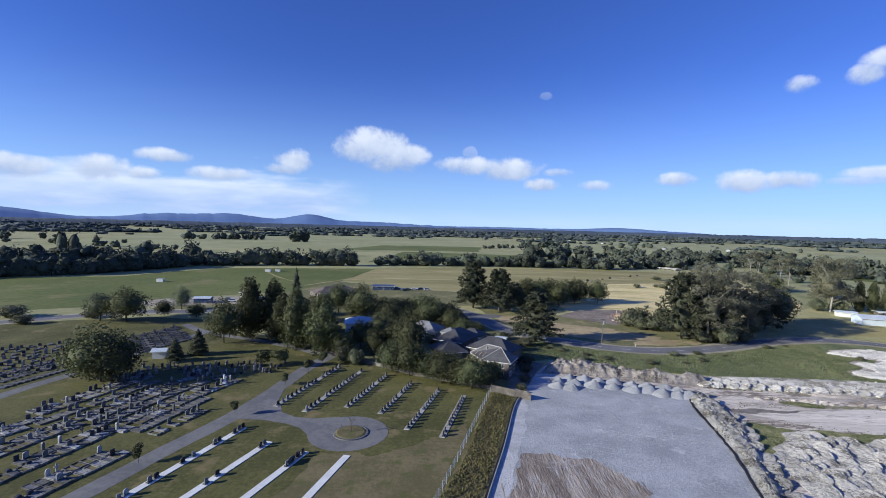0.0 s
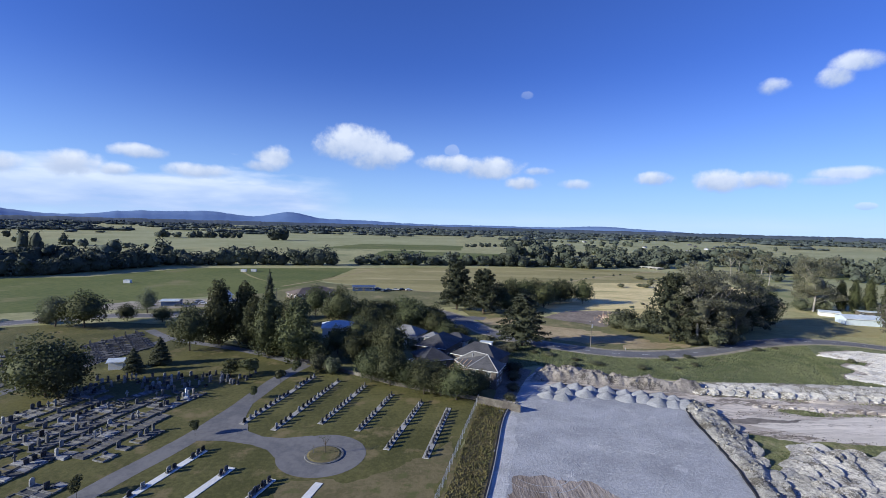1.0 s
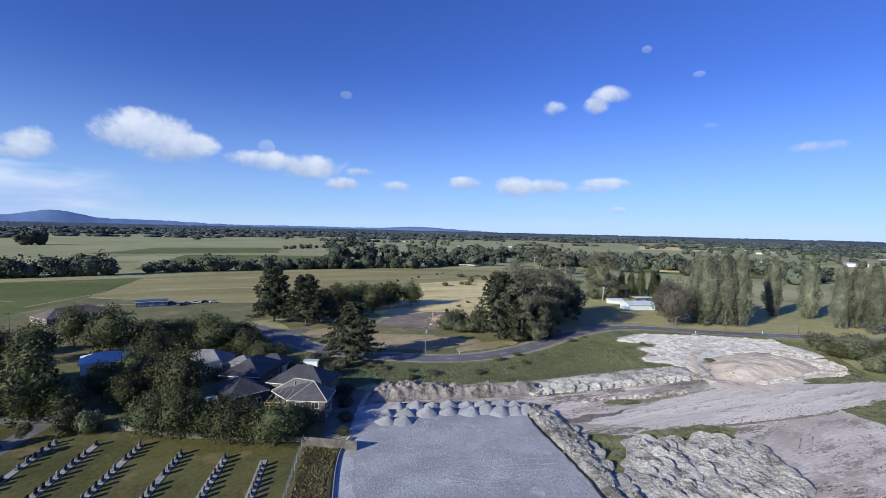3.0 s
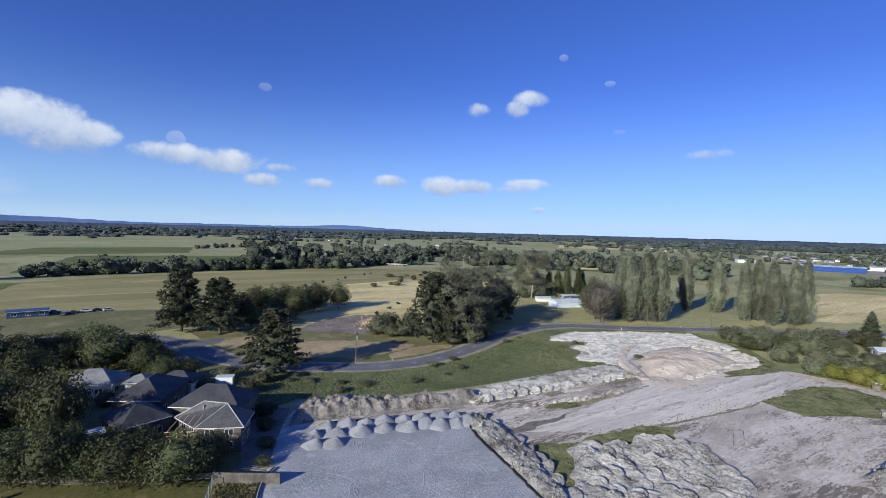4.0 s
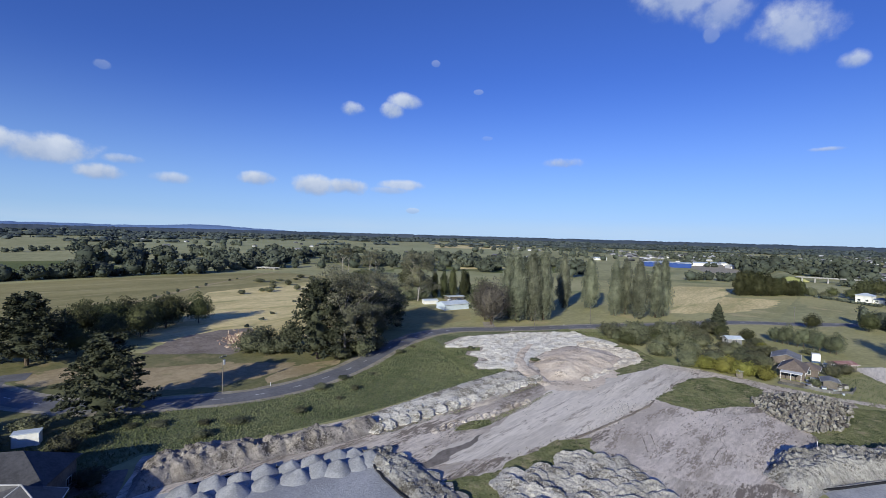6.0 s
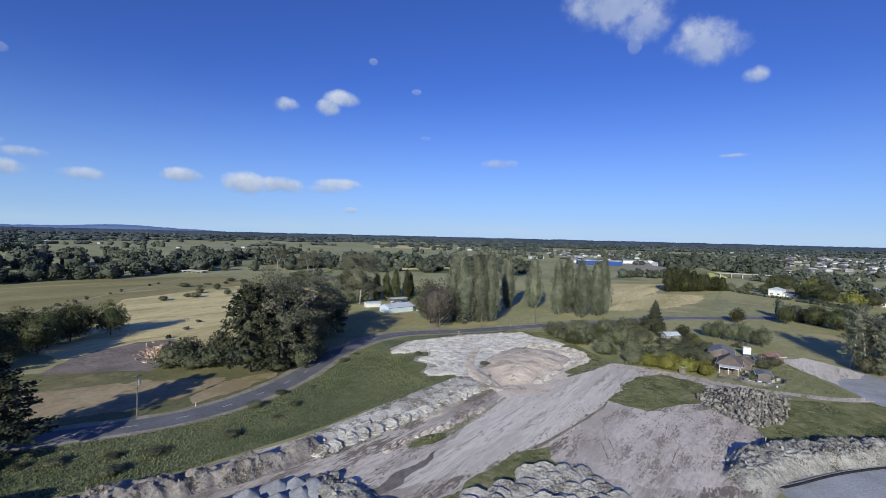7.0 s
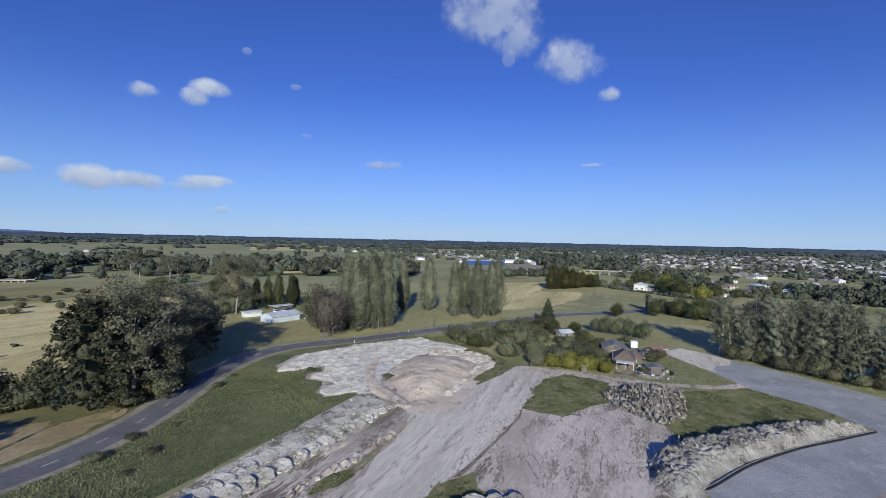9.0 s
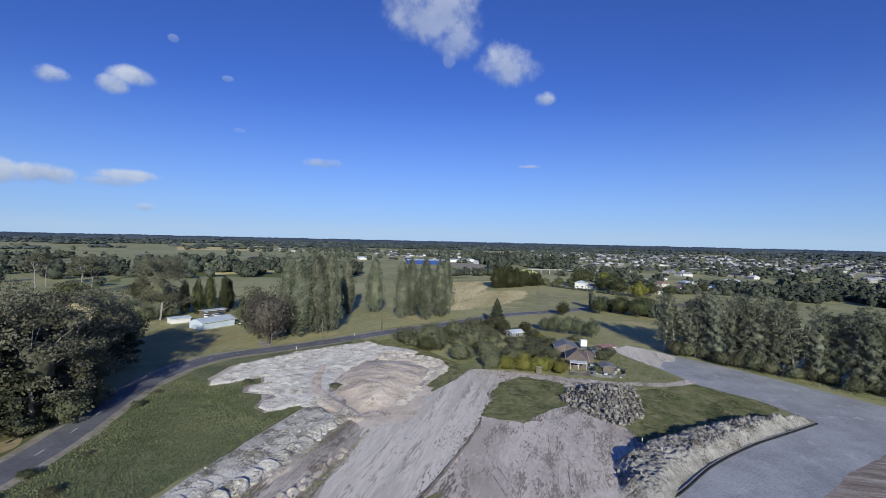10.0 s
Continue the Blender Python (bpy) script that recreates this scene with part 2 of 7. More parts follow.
APRON = mat("scraped grey earth", (0.528, 0.46, 0.387), (0.771, 0.679, 0.583), 1.1, 0.07, bump=1.0, bump_far=0.15, third=(0.452, 0.383, 0.312), amount3=0.35, stretch3=(0.4, 1.3, 1, 25), specks=(1.9, 0.42, (0.336, 0.281, 0.225)))
WINDROW = mat("pale grey crumbled spoil", (0.479, 0.452, 0.39), (0.764, 0.723, 0.633), 2.2, 0.18, bump=1.0, bump_far=0.3, third=(0.353, 0.325, 0.252), amount3=0.3, specks=(2.4, 0.55, (0.239, 0.215, 0.168)))
TUFT_BROWN = mat("brown uncut grass", (0.115, 0.108, 0.042), (0.235, 0.205, 0.092), 0.5, 0.1, third=(0.125, 0.135, 0.052), bump=0, island=0.12, leaf=True, amount3=0.4)
CLAY = mat("stripped brown clay", (0.20, 0.162, 0.13), (0.42, 0.36, 0.305), 0.9, 0.15, bump=1.0, bump_far=0.2, stretch3=(2.6, 0.3, 1, 0), third=(0.45, 0.43, 0.415), amount3=0.35)
BARE = mat("bare site earth", (0.444, 0.385, 0.316), (0.756, 0.67, 0.564), 1.0, 0.09, bump=1.0, bump_far=0.2, third=(0.318, 0.267, 0.213), amount3=0.48, stretch3=(0.35, 1.4, 1, 0), specks=(1.5, 0.55, (0.24, 0.2, 0.159)))
HAUL = mat("pale haul track", (0.616, 0.556, 0.468), (0.836, 0.76, 0.65), 1.0, 0.10, bump=0.8, bump_far=0.12, third=(0.517, 0.455, 0.374), amount3=0.3, stretch3=(0.2, 1.7, 1, 6), specks=(1.8, 0.25, (0.418, 0.362, 0.291)))
SPOIL = mat("pale spoil", (0.333, 0.316, 0.282), (0.575, 0.545, 0.493), 2.2, 0.2, bump=1.0, bump_far=0.3, third=(0.253, 0.233, 0.198), amount3=0.25, specks=(2.6, 0.45, (0.172, 0.156, 0.13)))
TOPSOIL = mat("grey brown topsoil", (0.20, 0.177, 0.157), (0.35, 0.316, 0.282), 1.6, 0.2, bump=1.0, bump_far=0.3, third=(0.41, 0.38, 0.345), amount3=0.3, specks=(2.4, 0.36, (0.10, 0.088, 0.075)))
LIME = mat("white lime clay", (0.67, 0.629, 0.536), (0.86, 0.819, 0.719), 1.4, 0.16, bump=0.9, bump_far=0.2, third=(0.54, 0.476, 0.373), amount3=0.35, specks=(2.2, 0.4, (0.432, 0.38, 0.299)))
TANLIME = mat("tan stained lime clay", (0.60, 0.53, 0.42), (0.78, 0.72, 0.61), 1.4, 0.16, bump=0.9, bump_far=0.2, third=(0.52, 0.43, 0.32), amount3=0.5, specks=(2.2, 0.4, (0.40, 0.34, 0.26)))
SAND = mat("tan sand", (0.66, 0.545, 0.415), (0.82, 0.715, 0.575), 0.9, 0.12, bump=1.0, bump_far=0.16, third=(0.53, 0.44, 0.335), amount3=0.3, specks=(1.8, 0.36, (0.42, 0.34, 0.255)))
RUT = mat("rutted brown earth", (0.15, 0.125, 0.10), (0.29, 0.25, 0.205), 1.5, 0.2, bump=0.8, bump_far=0.1)
CLOD = mat("dark clods", (0.09, 0.078, 0.066), (0.20, 0.175, 0.15), 1.5, 0.3, bump=0.6, island=0.4)
GREYSPOIL = mat("grey crumbled spoil", (0.255, 0.243, 0.218), (0.45, 0.432, 0.392), 2.4, 0.2, bump=1.0, bump_far=0.3, third=(0.20, 0.184, 0.157), amount3=0.3, specks=(2.6, 0.45, (0.13, 0.118, 0.098)))
# used for a damp patch and for soil darkened as house shade
DAMP_SHADE = mat("dark earth, damp and shaded", (0.162, 0.142, 0.121), (0.27, 0.236, 0.203), 1.0, 0.15, bump=0.5)
STONE = mat("broken concrete and rock", (0.085, 0.077, 0.070), (0.225, 0.208, 0.19), 1.5, 0.5, bump=0.5, spread=0.55)
CONCRETE = mat("concrete", (0.30, 0.295, 0.28), (0.43, 0.42, 0.40), 2.0, 0.3, bump=0.2, bump_far=0.01, spread=0.12)
OLDSTONE = mat("lichened old concrete", (0.085, 0.085, 0.086), (0.19, 0.188, 0.184), 3.0, 0.3, bump=0.2, bump_far=0.01, spread=0.45)
PALESLAB = mat("pale new concrete", (0.62, 0.62, 0.60), (0.74, 0.74, 0.72), 2.0, 0.3, bump=0.1, bump_far=0.01)
GRANITE = mat("dark polished granite", (0.03, 0.03, 0.034), (0.075, 0.075, 0.08), 6.0, 0.5, rough=0.25, bump=0, spread=0.5)
GREYSTONE = mat("grey headstone", (0.12, 0.12, 0.122), (0.27, 0.267, 0.262), 4.0, 0.5, rough=0.6, bump=0.1, spread=0.6)
MARBLE = mat("white marble", (0.46, 0.46, 0.45), (0.60, 0.60, 0.58), 4.0, 0.6, rough=0.5, bump=0, spread=0.15)
FLOWER = mat("grave flowers", (0.5, 0.08, 0.10), (0.75, 0.55, 0.35), 6.0, 2.0, bump=0, spread=0.5)
BARK = mat("brown bark", (0.06, 0.045, 0.032), (0.13, 0.10, 0.075), 3.0, 0.6, bump=0.8)
SLIMBARK = mat("pale slender bark", (0.33, 0.31, 0.27), (0.50, 0.47, 0.42), 1.2, 0.3, bump=0.4)
GUMBARK = mat("pale gum bark", (0.20, 0.185, 0.165), (0.37, 0.345, 0.31), 1.2, 0.3, bump=0.4)
LEAF = mat("broad leaves", (0.054, 0.062, 0.028), (0.112, 0.120, 0.055), 0.8, 0.12, bump=0, spread=0.28, leaf=True, rough=0.7)
LEAF_POPLAR = mat("poplar leaves", (0.116, 0.126, 0.086), (0.244, 0.258, 0.182), 0.35, 0.1, bump=0, spread=0.16, leaf=True, rough=0.6)
LEAF_PINE = mat("conifer foliage", (0.042, 0.050, 0.031), (0.095, 0.103, 0.063), 0.8, 0.12, bump=0, spread=0.2, leaf=True, rough=0.8)
LEAF_GUM = mat("gum leaves", (0.104, 0.106, 0.07), (0.218, 0.212, 0.145), 0.6, 0.12, bump=0, spread=0.25, leaf=True, rough=0.6, third=(0.15, 0.15, 0.07), amount3=0.4)
LEAF_PALE = mat("silvery leaves", (0.10, 0.115, 0.07), (0.19, 0.21, 0.13), 0.7, 0.15, bump=0, spread=0.15, leaf=True)
LEAF_SHRUB = mat("shrub leaves", (0.085, 0.093, 0.055), (0.175, 0.177, 0.108), 0.8, 0.12, bump=0, spread=0.35, leaf=True, rough=0.7)
LEAF_GOLD = mat("yellow green shrub leaves", (0.15, 0.15, 0.035), (0.27, 0.26, 0.07), 0.7, 0.15, bump=0, spread=0.15, leaf=True)
LEAF_SLIM = mat("slender tree leaves", (0.118, 0.130, 0.088), (0.255, 0.266, 0.19), 0.8, 0.12, bump=0, spread=0.2, leaf=True, rough=0.6)
LEAF_RED = mat("grey brown leaves", (0.085, 0.076, 0.062), (0.165, 0.148, 0.122), 0.7, 0.12, bump=0, leaf=True)
# lighter and greyer than near leaves: haze put into the leaf colour
LEAF_FAR = mat("haze-greyed far tree foliage", (0.050, 0.060, 0.046), (0.095, 0.108, 0.080), 0.05, 0.008, bump=0, island=0.25)
# distance haze is mixed into these two wood colours as a blue tint
LEAF_HAZE = mat("haze-tinted dark far woods", (0.042, 0.056, 0.058), (0.078, 0.095, 0.096), 0.02, 0.004, bump=0, island=0.25)
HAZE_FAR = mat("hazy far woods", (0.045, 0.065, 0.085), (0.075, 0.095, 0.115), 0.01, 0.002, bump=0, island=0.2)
# the blue is distance haze put into the hills' own colour
HILLS = mat("haze-blue far hills", (0.12, 0.20, 0.39), (0.16, 0.245, 0.43), 0.003, 0.001, bump=0, rough=1.0)
ROOF_SLATE = mat("charcoal roof tiles", (0.048, 0.048, 0.054), (0.085, 0.085, 0.094), 2.5, 0.3, rough=0.6, bump=0.4, bump_far=0.05, spread=0.15)
ROOF_GREY = mat("weathered grey roof", (0.17, 0.172, 0.18), (0.26, 0.262, 0.27), 2.0, 0.3, rough=0.7, bump=0.2)
ROOF_BROWN = mat("brown roof", (0.13, 0.105, 0.09), (0.20, 0.165, 0.14), 2.0, 0.3, rough=0.7, bump=0.3)
ROOF_STEEL = mat("pale roofing iron", (0.46, 0.52, 0.58), (0.58, 0.64, 0.70), 1.0, 0.2, rough=0.45, bump=0.2, metal=0.0)
ROOF_BLUE = mat("blue roofing iron", (0.045, 0.075, 0.15), (0.07, 0.11, 0.21), 1.0, 0.2, rough=0.45, bump=0.2)
ROOF_RED = mat("faded red roofing iron", (0.26, 0.135, 0.12), (0.42, 0.30, 0.28), 0.8, 0.3, rough=0.6, bump=0.2)
WALL_BLUE = mat("bright blue cladding", (0.014, 0.045, 0.20), (0.02, 0.065, 0.27), 1.0, 0.2, rough=0.5, bump=0.1)
WALL_CREAM = mat("cream cladding", (0.58, 0.55, 0.48), (0.70, 0.67, 0.60), 1.5, 0.3, rough=0.7, bump=0.1)
WALL_WHITE = mat("white weatherboard", (0.68, 0.68, 0.66), (0.80, 0.80, 0.78), 1.5, 0.3, rough=0.6, bump=0.1, spread=0.1)
WALL_BRICK = mat("grey brown brick", (0.105, 0.088, 0.078), (0.18, 0.15, 0.132), 3.0, 0.3, rough=0.85, bump=0.3)
WALL_STEEL = mat("pale blue steel cladding", (0.50, 0.58, 0.66), (0.60, 0.67, 0.74), 1.0, 0.2, rough=0.4, bump=0.1)
RIDGE = mat("pale grey ridge tiles", (0.30, 0.30, 0.31), (0.44, 0.44, 0.45), 3.0, 0.5, rough=0.6, bump=0)
TRIM = mat("white trim", (0.72, 0.72, 0.70), (0.80, 0.80, 0.78), 3.0, 0.5, rough=0.5, bump=0)
TIMBER = mat("weathered timber", (0.095, 0.085, 0.075), (0.18, 0.162, 0.142), 3.0, 0.4, bump=0.4, bump_far=0.01, spread=0.2)
NEWTIMBER = mat("raw framing timber", (0.50, 0.34, 0.19), (0.64, 0.46, 0.28), 3.0, 0.5, bump=0.2, bump_far=0.01)
# black for the silt fence, and for the strips that imitate pad-edge shadow
FABRIC_SHADE = mat("black silt cloth and edge shadow", (0.012, 0.012, 0.014), (0.03, 0.03, 0.034), 3.0, 0.5, rough=0.7, bump=0.2)
STEEL = mat("galvanised steel", (0.42, 0.43, 0.44), (0.55, 0.56, 0.57), 3.0, 0.5, rough=0.45, bump=0, metal=0.6)
BRICKRUBBLE = mat("brick rubble", (0.30, 0.20, 0.145), (0.50, 0.40, 0.32), 2.0, 0.5, bump=0.3, island=0.4)
CARPAINT = mat("car paint", (0.10, 0.12, 0.16), (0.13, 0.15, 0.19), 1.0, 0.3, rough=0.2, bump=0, spread=0.9)
CARWHITE = mat("white car paint", (0.70, 0.70, 0.70), (0.78, 0.78, 0.78), 1.0, 0.3, rough=0.2, bump=0)
RUBBER = mat("tyre rubber", (0.015, 0.015, 0.015), (0.03, 0.03, 0.03), 5.0, 1.0, rough=0.9, bump=0)
PANE = glass("window glass")
TOWN = mat("town house walls and roofs", (0.07, 0.07, 0.078), (0.44, 0.44, 0.44), 0.06, 0.012, rough=0.6, bump=0, island=0.95)


# ---- building helpers ----
def mesh_from(name, verts, faces, material, smooth=False):
    me = bpy.data.meshes.new(name)
    me.from_pydata([tuple(v) for v in verts], [], faces)
    me.materials.append(material)
    if smooth:
        me.polygons.foreach_set("use_smooth", [True] * len(me.polygons))
    me.update()
    return me


def put(name, me, parent=None, m=None):
    ob = new(name, me)
    if parent is not None:
        ob.parent = parent
    if m is not None:
        ob.matrix_basis = m
    return ob


def part(name, bm, material, parent=None, label="", m=None):
    me = bpy.data.meshes.new(name)
    bm.to_mesh(me)
    bm.free()
    me.materials.append(material)
    ob = put(name, me, parent, m)
    if label:
        tagged(ob, label)
    return ob


def thing(name, label, category, x=0, y=0, z=0, turn=0.0, group="", kind=""):
    ob = new(name)
    ob.empty_display_size = 0.2
    ob.matrix_basis = pose(x, y, z, 0, 0, turn)
    return tagged(ob, label, category, group, kind)


def boxes(*sizes, bevel=0.0):
    """A bmesh of boxes: (x0, y0, z0, x1, y1, z1)."""
    bm = bmesh.new()
    for x0, y0, z0, x1, y1, z1 in sizes:
        bmesh.ops.create_cube(bm, size=1, matrix=Matrix.LocRotScale(((x0 + x1) / 2, (y0 + y1) / 2, (z0 + z1) / 2), None, (x1 - x0, y1 - y0, z1 - z0)))
    if bevel:
        bmesh.ops.bevel(bm, geom=bm.edges[:], offset=bevel, segments=1, affect="EDGES")
    return bm


def tube(a, b, r0, r1, sides=7, bm=None):
    bm = bm or bmesh.new()
    a, b = Vector(a), Vector(b)
    turn = (b - a).to_track_quat("Z", "Y").to_matrix().to_4x4()
    bmesh.ops.create_cone(bm, cap_ends=True, segments=sides, radius1=r0, radius2=r1, depth=(b - a).length, matrix=Matrix.Translation((a + b) / 2) @ turn)
    return bm


def rough_line(pts, step, amount, seed, closed):
    """The line with points every step metres, moved sideways by noise."""
    out = []
    n = len(pts)
    for i in range(n if closed else n - 1):
        a, b = Vector(pts[i]).to_2d(), Vector(pts[(i + 1) % n]).to_2d()
        k = max(1, int((b - a).length / step))
        for j in range(k):
            p = a.lerp(b, j / k)
            q = Vector((p.x * 0.21, p.y * 0.21, seed * 7.3))
            w = noise.noise_vector(q) * amount + noise.noise_vector(q * 3.7) * amount * 0.45
            out.append((p.x + w.x, p.y + w.y))
    if not closed:
        out.append(tuple(pts[-1]))
    return out


def smooth_line(pts, step=2.0):
    """A Catmull-Rom line through the points."""
    out = []
    p = [Vector((*q[:2], 0)) for q in pts]
    p = [p[0] * 2 - p[1]] + p + [p[-1] * 2 - p[-2]]
    for i in range(1, len(p) - 2):
        k = max(2, int((p[i + 1] - p[i]).length / step))
        for j in range(k):
            t = j / k
            v = 0.5 * (2 * p[i] + (p[i + 1] - p[i - 1]) * t + (2 * p[i - 1] - 5 * p[i] + 4 * p[i + 1] - p[i + 2]) * t * t + (3 * p[i] - p[i - 1] - 3 * p[i + 1] + p[i + 2]) * t ** 3)
            out.append(v)
    out.append(p[-2])
    return out


def patch(name, pts, z, material, label, category="ground", jitter=0.8, step=2.5, seed=0):
    """A sheet of ground with an uneven outline."""
    line = rough_line(pts, step, jitter, seed + len(pts), True)
    bm = bmesh.new()
    f = bm.faces.new([bm.verts.new((x, y, z)) for x, y in line])
    f.normal_update()
    bmesh.ops.triangulate(bm, faces=[f], ngon_method="EAR_CLIP")
    bm.normal_update()
    bmesh.ops.reverse_faces(bm, faces=[f for f in bm.faces if f.normal.z < 0])
    return tagged(part(name, bm, material), label, category, kind="structure")


def ribbon(name, pts, width, z, material, label, category="road", thick=0.0, seed=0, ragged=0.0):
    """A strip of road along a smooth line."""
    line = smooth_line(pts)
    verts, faces = [], []
    for i, p in enumerate(line):
        d = (line[min(i + 1, len(line) - 1)] - line[max(i - 1, 0)]).normalized()
        s = Vector((-d.y, d.x, 0))
        w = width / 2
        a, b = (noise.noise(Vector((i * 0.35, k, seed))) * ragged for k in (1.5, 7.5))
        verts += [p + s * (w + a) + Vector((0, 0, z)), p - s * (w + b) + Vector((0, 0, z))]
        if i:
            faces.append((2 * i - 2, 2 * i - 1, 2 * i + 1, 2 * i))
    return tagged(put(name, mesh_from(name, verts, faces, material)), label, category, kind="structure")


def inside_depth(P, pts):
    """Distance of grid points inside the outline from its edge (negative outside)."""
    x, y = P[..., 0], P[..., 1]
    depth = np.full(x.shape, 1e9)
    inside = np.zeros(x.shape, bool)
    for (x0, y0), (x1, y1) in zip(pts, pts[1:] + pts[:1]):
        dx, dy = x1 - x0, y1 - y0
        t = np.clip(((x - x0) * dx + (y - y0) * dy) / (dx * dx + dy * dy + 1e-9), 0, 1)
        depth = np.minimum(depth, np.hypot(x - x0 - t * dx, y - y0 - t * dy))
        cross = (y0 > y) != (y1 > y)
        inside ^= cross & (x < (x1 - x0) * (y - y0) / (y1 - y0 + 1e-12) + x0)
    return np.where(inside, depth, -depth)


def heap(name, pts, height, edge, material, label, category, cell=0.6, lumps=0.5, lump_size=2.0, ridge=0.0, seed=0, z=0.0, jitter=0.7, along=0.0, kind="", lobed=0.0):
    """Dumped or pushed earth over an outline: rises over edge metres, with lumps and sharp ridges."""
    line = rough_line(pts, 1.5, jitter, seed, True)
    a = np.array(line)
    lo, hi = a.min(0) - cell, a.max(0) + cell
    xs, ys = np.arange(lo[0], hi[0], cell), np.arange(lo[1], hi[1], cell)
    P = np.stack(np.meshgrid(xs, ys, indexing="ij"), -1)
    depth = inside_depth(P, line)
    rise = np.clip(depth / edge, 0, 1)
    rise = rise * rise * (3 - 2 * rise)
    c, s = math.cos(radians(along)), math.sin(radians(along))
    Z = np.empty(depth.shape)
    for i in range(len(xs)):
        for j in range(len(ys)):
            if depth[i, j] < -cell * 1.5:
                Z[i, j] = 0
                continue
            x, y = P[i, j]
            u, v = (x * c + y * s) / lump_size, (-x * s + y * c) / (lump_size * (1.0 + ridge))
            q = Vector((u, v, seed * 3.1))
            big = noise.noise(q * 0.45)
            mid = 1 - 2 * abs(noise.noise(q))
            small = noise.noise(q * 3.1) + 0.5 * noise.noise(q * 7.0)
            if lobed:
                near = noise.voronoi(q + noise.noise_vector(q * 1.3) * 0.25)[0]
                mid = mid * (1 - lobed) + lobed * (1.5 * min(1.0, 1.7 * (near[1] - near[0])) - 0.9 * near[0] ** 2)
            if lobed:
                cl = noise.voronoi(q * 2.7)[0]
                small += lobed * 1.8 * (min(1.0, 2.2 * (cl[1] - cl[0])) - 0.55) + 0.5 * noise.noise(q * 13.0)
            Z[i, j] = height * rise[i, j] * (1 + lumps * (0.5 * big + 0.6 * mid - 0.3) + 0.22 * lumps * small) + 0.10 * rise[i, j] * noise.noise(Vector((x * 1.3, y * 1.3, seed))) if depth[i, j] > 0 else -0.06
    keep = {}
    verts, faces = [], []
    for i in range(len(xs) - 1):
        for j in range(len(ys) - 1):
            quad = ((i, j), (i + 1, j), (i + 1, j + 1), (i, j + 1))
            if max(depth[q] for q in quad) <= 0:
                continue
            for q in quad:
                if q not in keep:
                    keep[q] = len(verts)
                    verts.append((P[q][0], P[q][1], z + Z[q]))
            faces.append(tuple(keep[q] for q in quad))
    return tagged(put(name, mesh_from(name, verts, faces, material, True)), label, category, kind=kind)


def quad_cloud(name, centres, normals, size, material, rng, long=1.0, upright=False):
    """One mesh of many small leaf clumps, each a bent quad."""
    n = len(centres)
    nrm = normals / (np.linalg.norm(normals, axis=1, keepdims=True) + 1e-9)
    t = rng.normal(size=(n, 3)) * (0.35 if upright else 1.0) + ((0, 0, 1) if upright else (0, 0, 0))
    t -= nrm * (t * nrm).sum(1, keepdims=True)
    t /= np.linalg.norm(t, axis=1, keepdims=True) + 1e-9
    b = np.cross(nrm, t)
    s = (size * rng.uniform(0.6, 1.4, (n, 1))) if np.isscalar(size) else size[:, None] * rng.uniform(0.6, 1.4, (n, 1))
    V = np.stack([centres + t * s, centres + b * s * 0.7 * long + nrm * s * 0.25, centres - t * s, centres - b * s * 0.7 * long - nrm * s * 0.2], 1).reshape(-1, 3)
    me = bpy.data.meshes.new(name)
    me.vertices.add(4 * n)
    me.vertices.foreach_set("co", V.astype(np.float32).ravel())
    me.loops.add(4 * n)
    me.loops.foreach_set("vertex_index", np.arange(4 * n, dtype=np.int32))
    me.polygons.add(n)
    me.polygons.foreach_set("loop_start", np.arange(0, 4 * n, 4, dtype=np.int32))
    me.update(calc_edges=True)
    me.materials.append(material)
    return me


# ---- the land ----
bm = bmesh.new()
bmesh.ops.create_grid(bm, x_segments=40, y_segments=40, size=5200)
tagged(part("ground", bm, PASTURE), "flat plain of pasture reaching to the horizon", "ground", kind="structure")

patch("meadow", [(-330, 285), (-226, 322), (-190, 398), (-60, 430), (-70, 330), (-88, 270), (-128, 246), (-160, 208), (-178, 196), (-230, 160), (-330, 120)], 0.02, MEADOW, "bright green grazed meadow", jitter=2, step=8, seed=1)
patch("hay_field", [(-60, 430), (30, 462), (170, 478), (235, 455), (250, 400), (175, 300), (120, 262), (40, 268), (20, 285), (-20, 300), (-70, 330)], 0.02, HAY, "dry yellow hay field", jitter=2, step=8, seed=2)
patch("paddock", [(-560, 640), (-330, 690), (-80, 800), (60, 860), (100, 1500), (-260, 2100), (-900, 1500)], 0.02, PALE, "pale mown paddock", jitter=6, step=25, seed=3)
patch("paddock", [(210, 980), (420, 900), (800, 1150), (1300, 2300), (900, 2600), (420, 2000)], 0.02, PALE, "pale mown paddock", jitter=6, step=25, seed=4)
patch("paddock", [(-170, 740), (60, 770), (80, 960), (-120, 930)], 0.04, MEADOW, "green grazed paddock", jitter=4, step=15, seed=5)
patch("paddock", [(-80, 500), (150, 510), (120, 700), (-60, 720)], 0.02, MEADOW, "green grazed paddock", jitter=4, step=15, seed=6)
patch("paddock", [(470, 700), (700, 900), (1200, 1250), (1500, 1100), (1300, 800), (900, 620), (680, 580)], 0.02, PALE, "pale mown paddock", jitter=6, step=25, seed=31)
patch("paddock", [(330, 420), (420, 480), (520, 440), (600, 350), (520, 300), (420, 330)], 0.02, MEADOW, "green grazed paddock", jitter=3, step=12, seed=32)
patch("dry_paddock", [(285, 128), (315, 82), (420, 84), (500, 88), (520, 150), (440, 240), (330, 200)], 0.02, GRAZED, "dry yellow paddock beyond the poplars", jitter=2, step=8, seed=7)
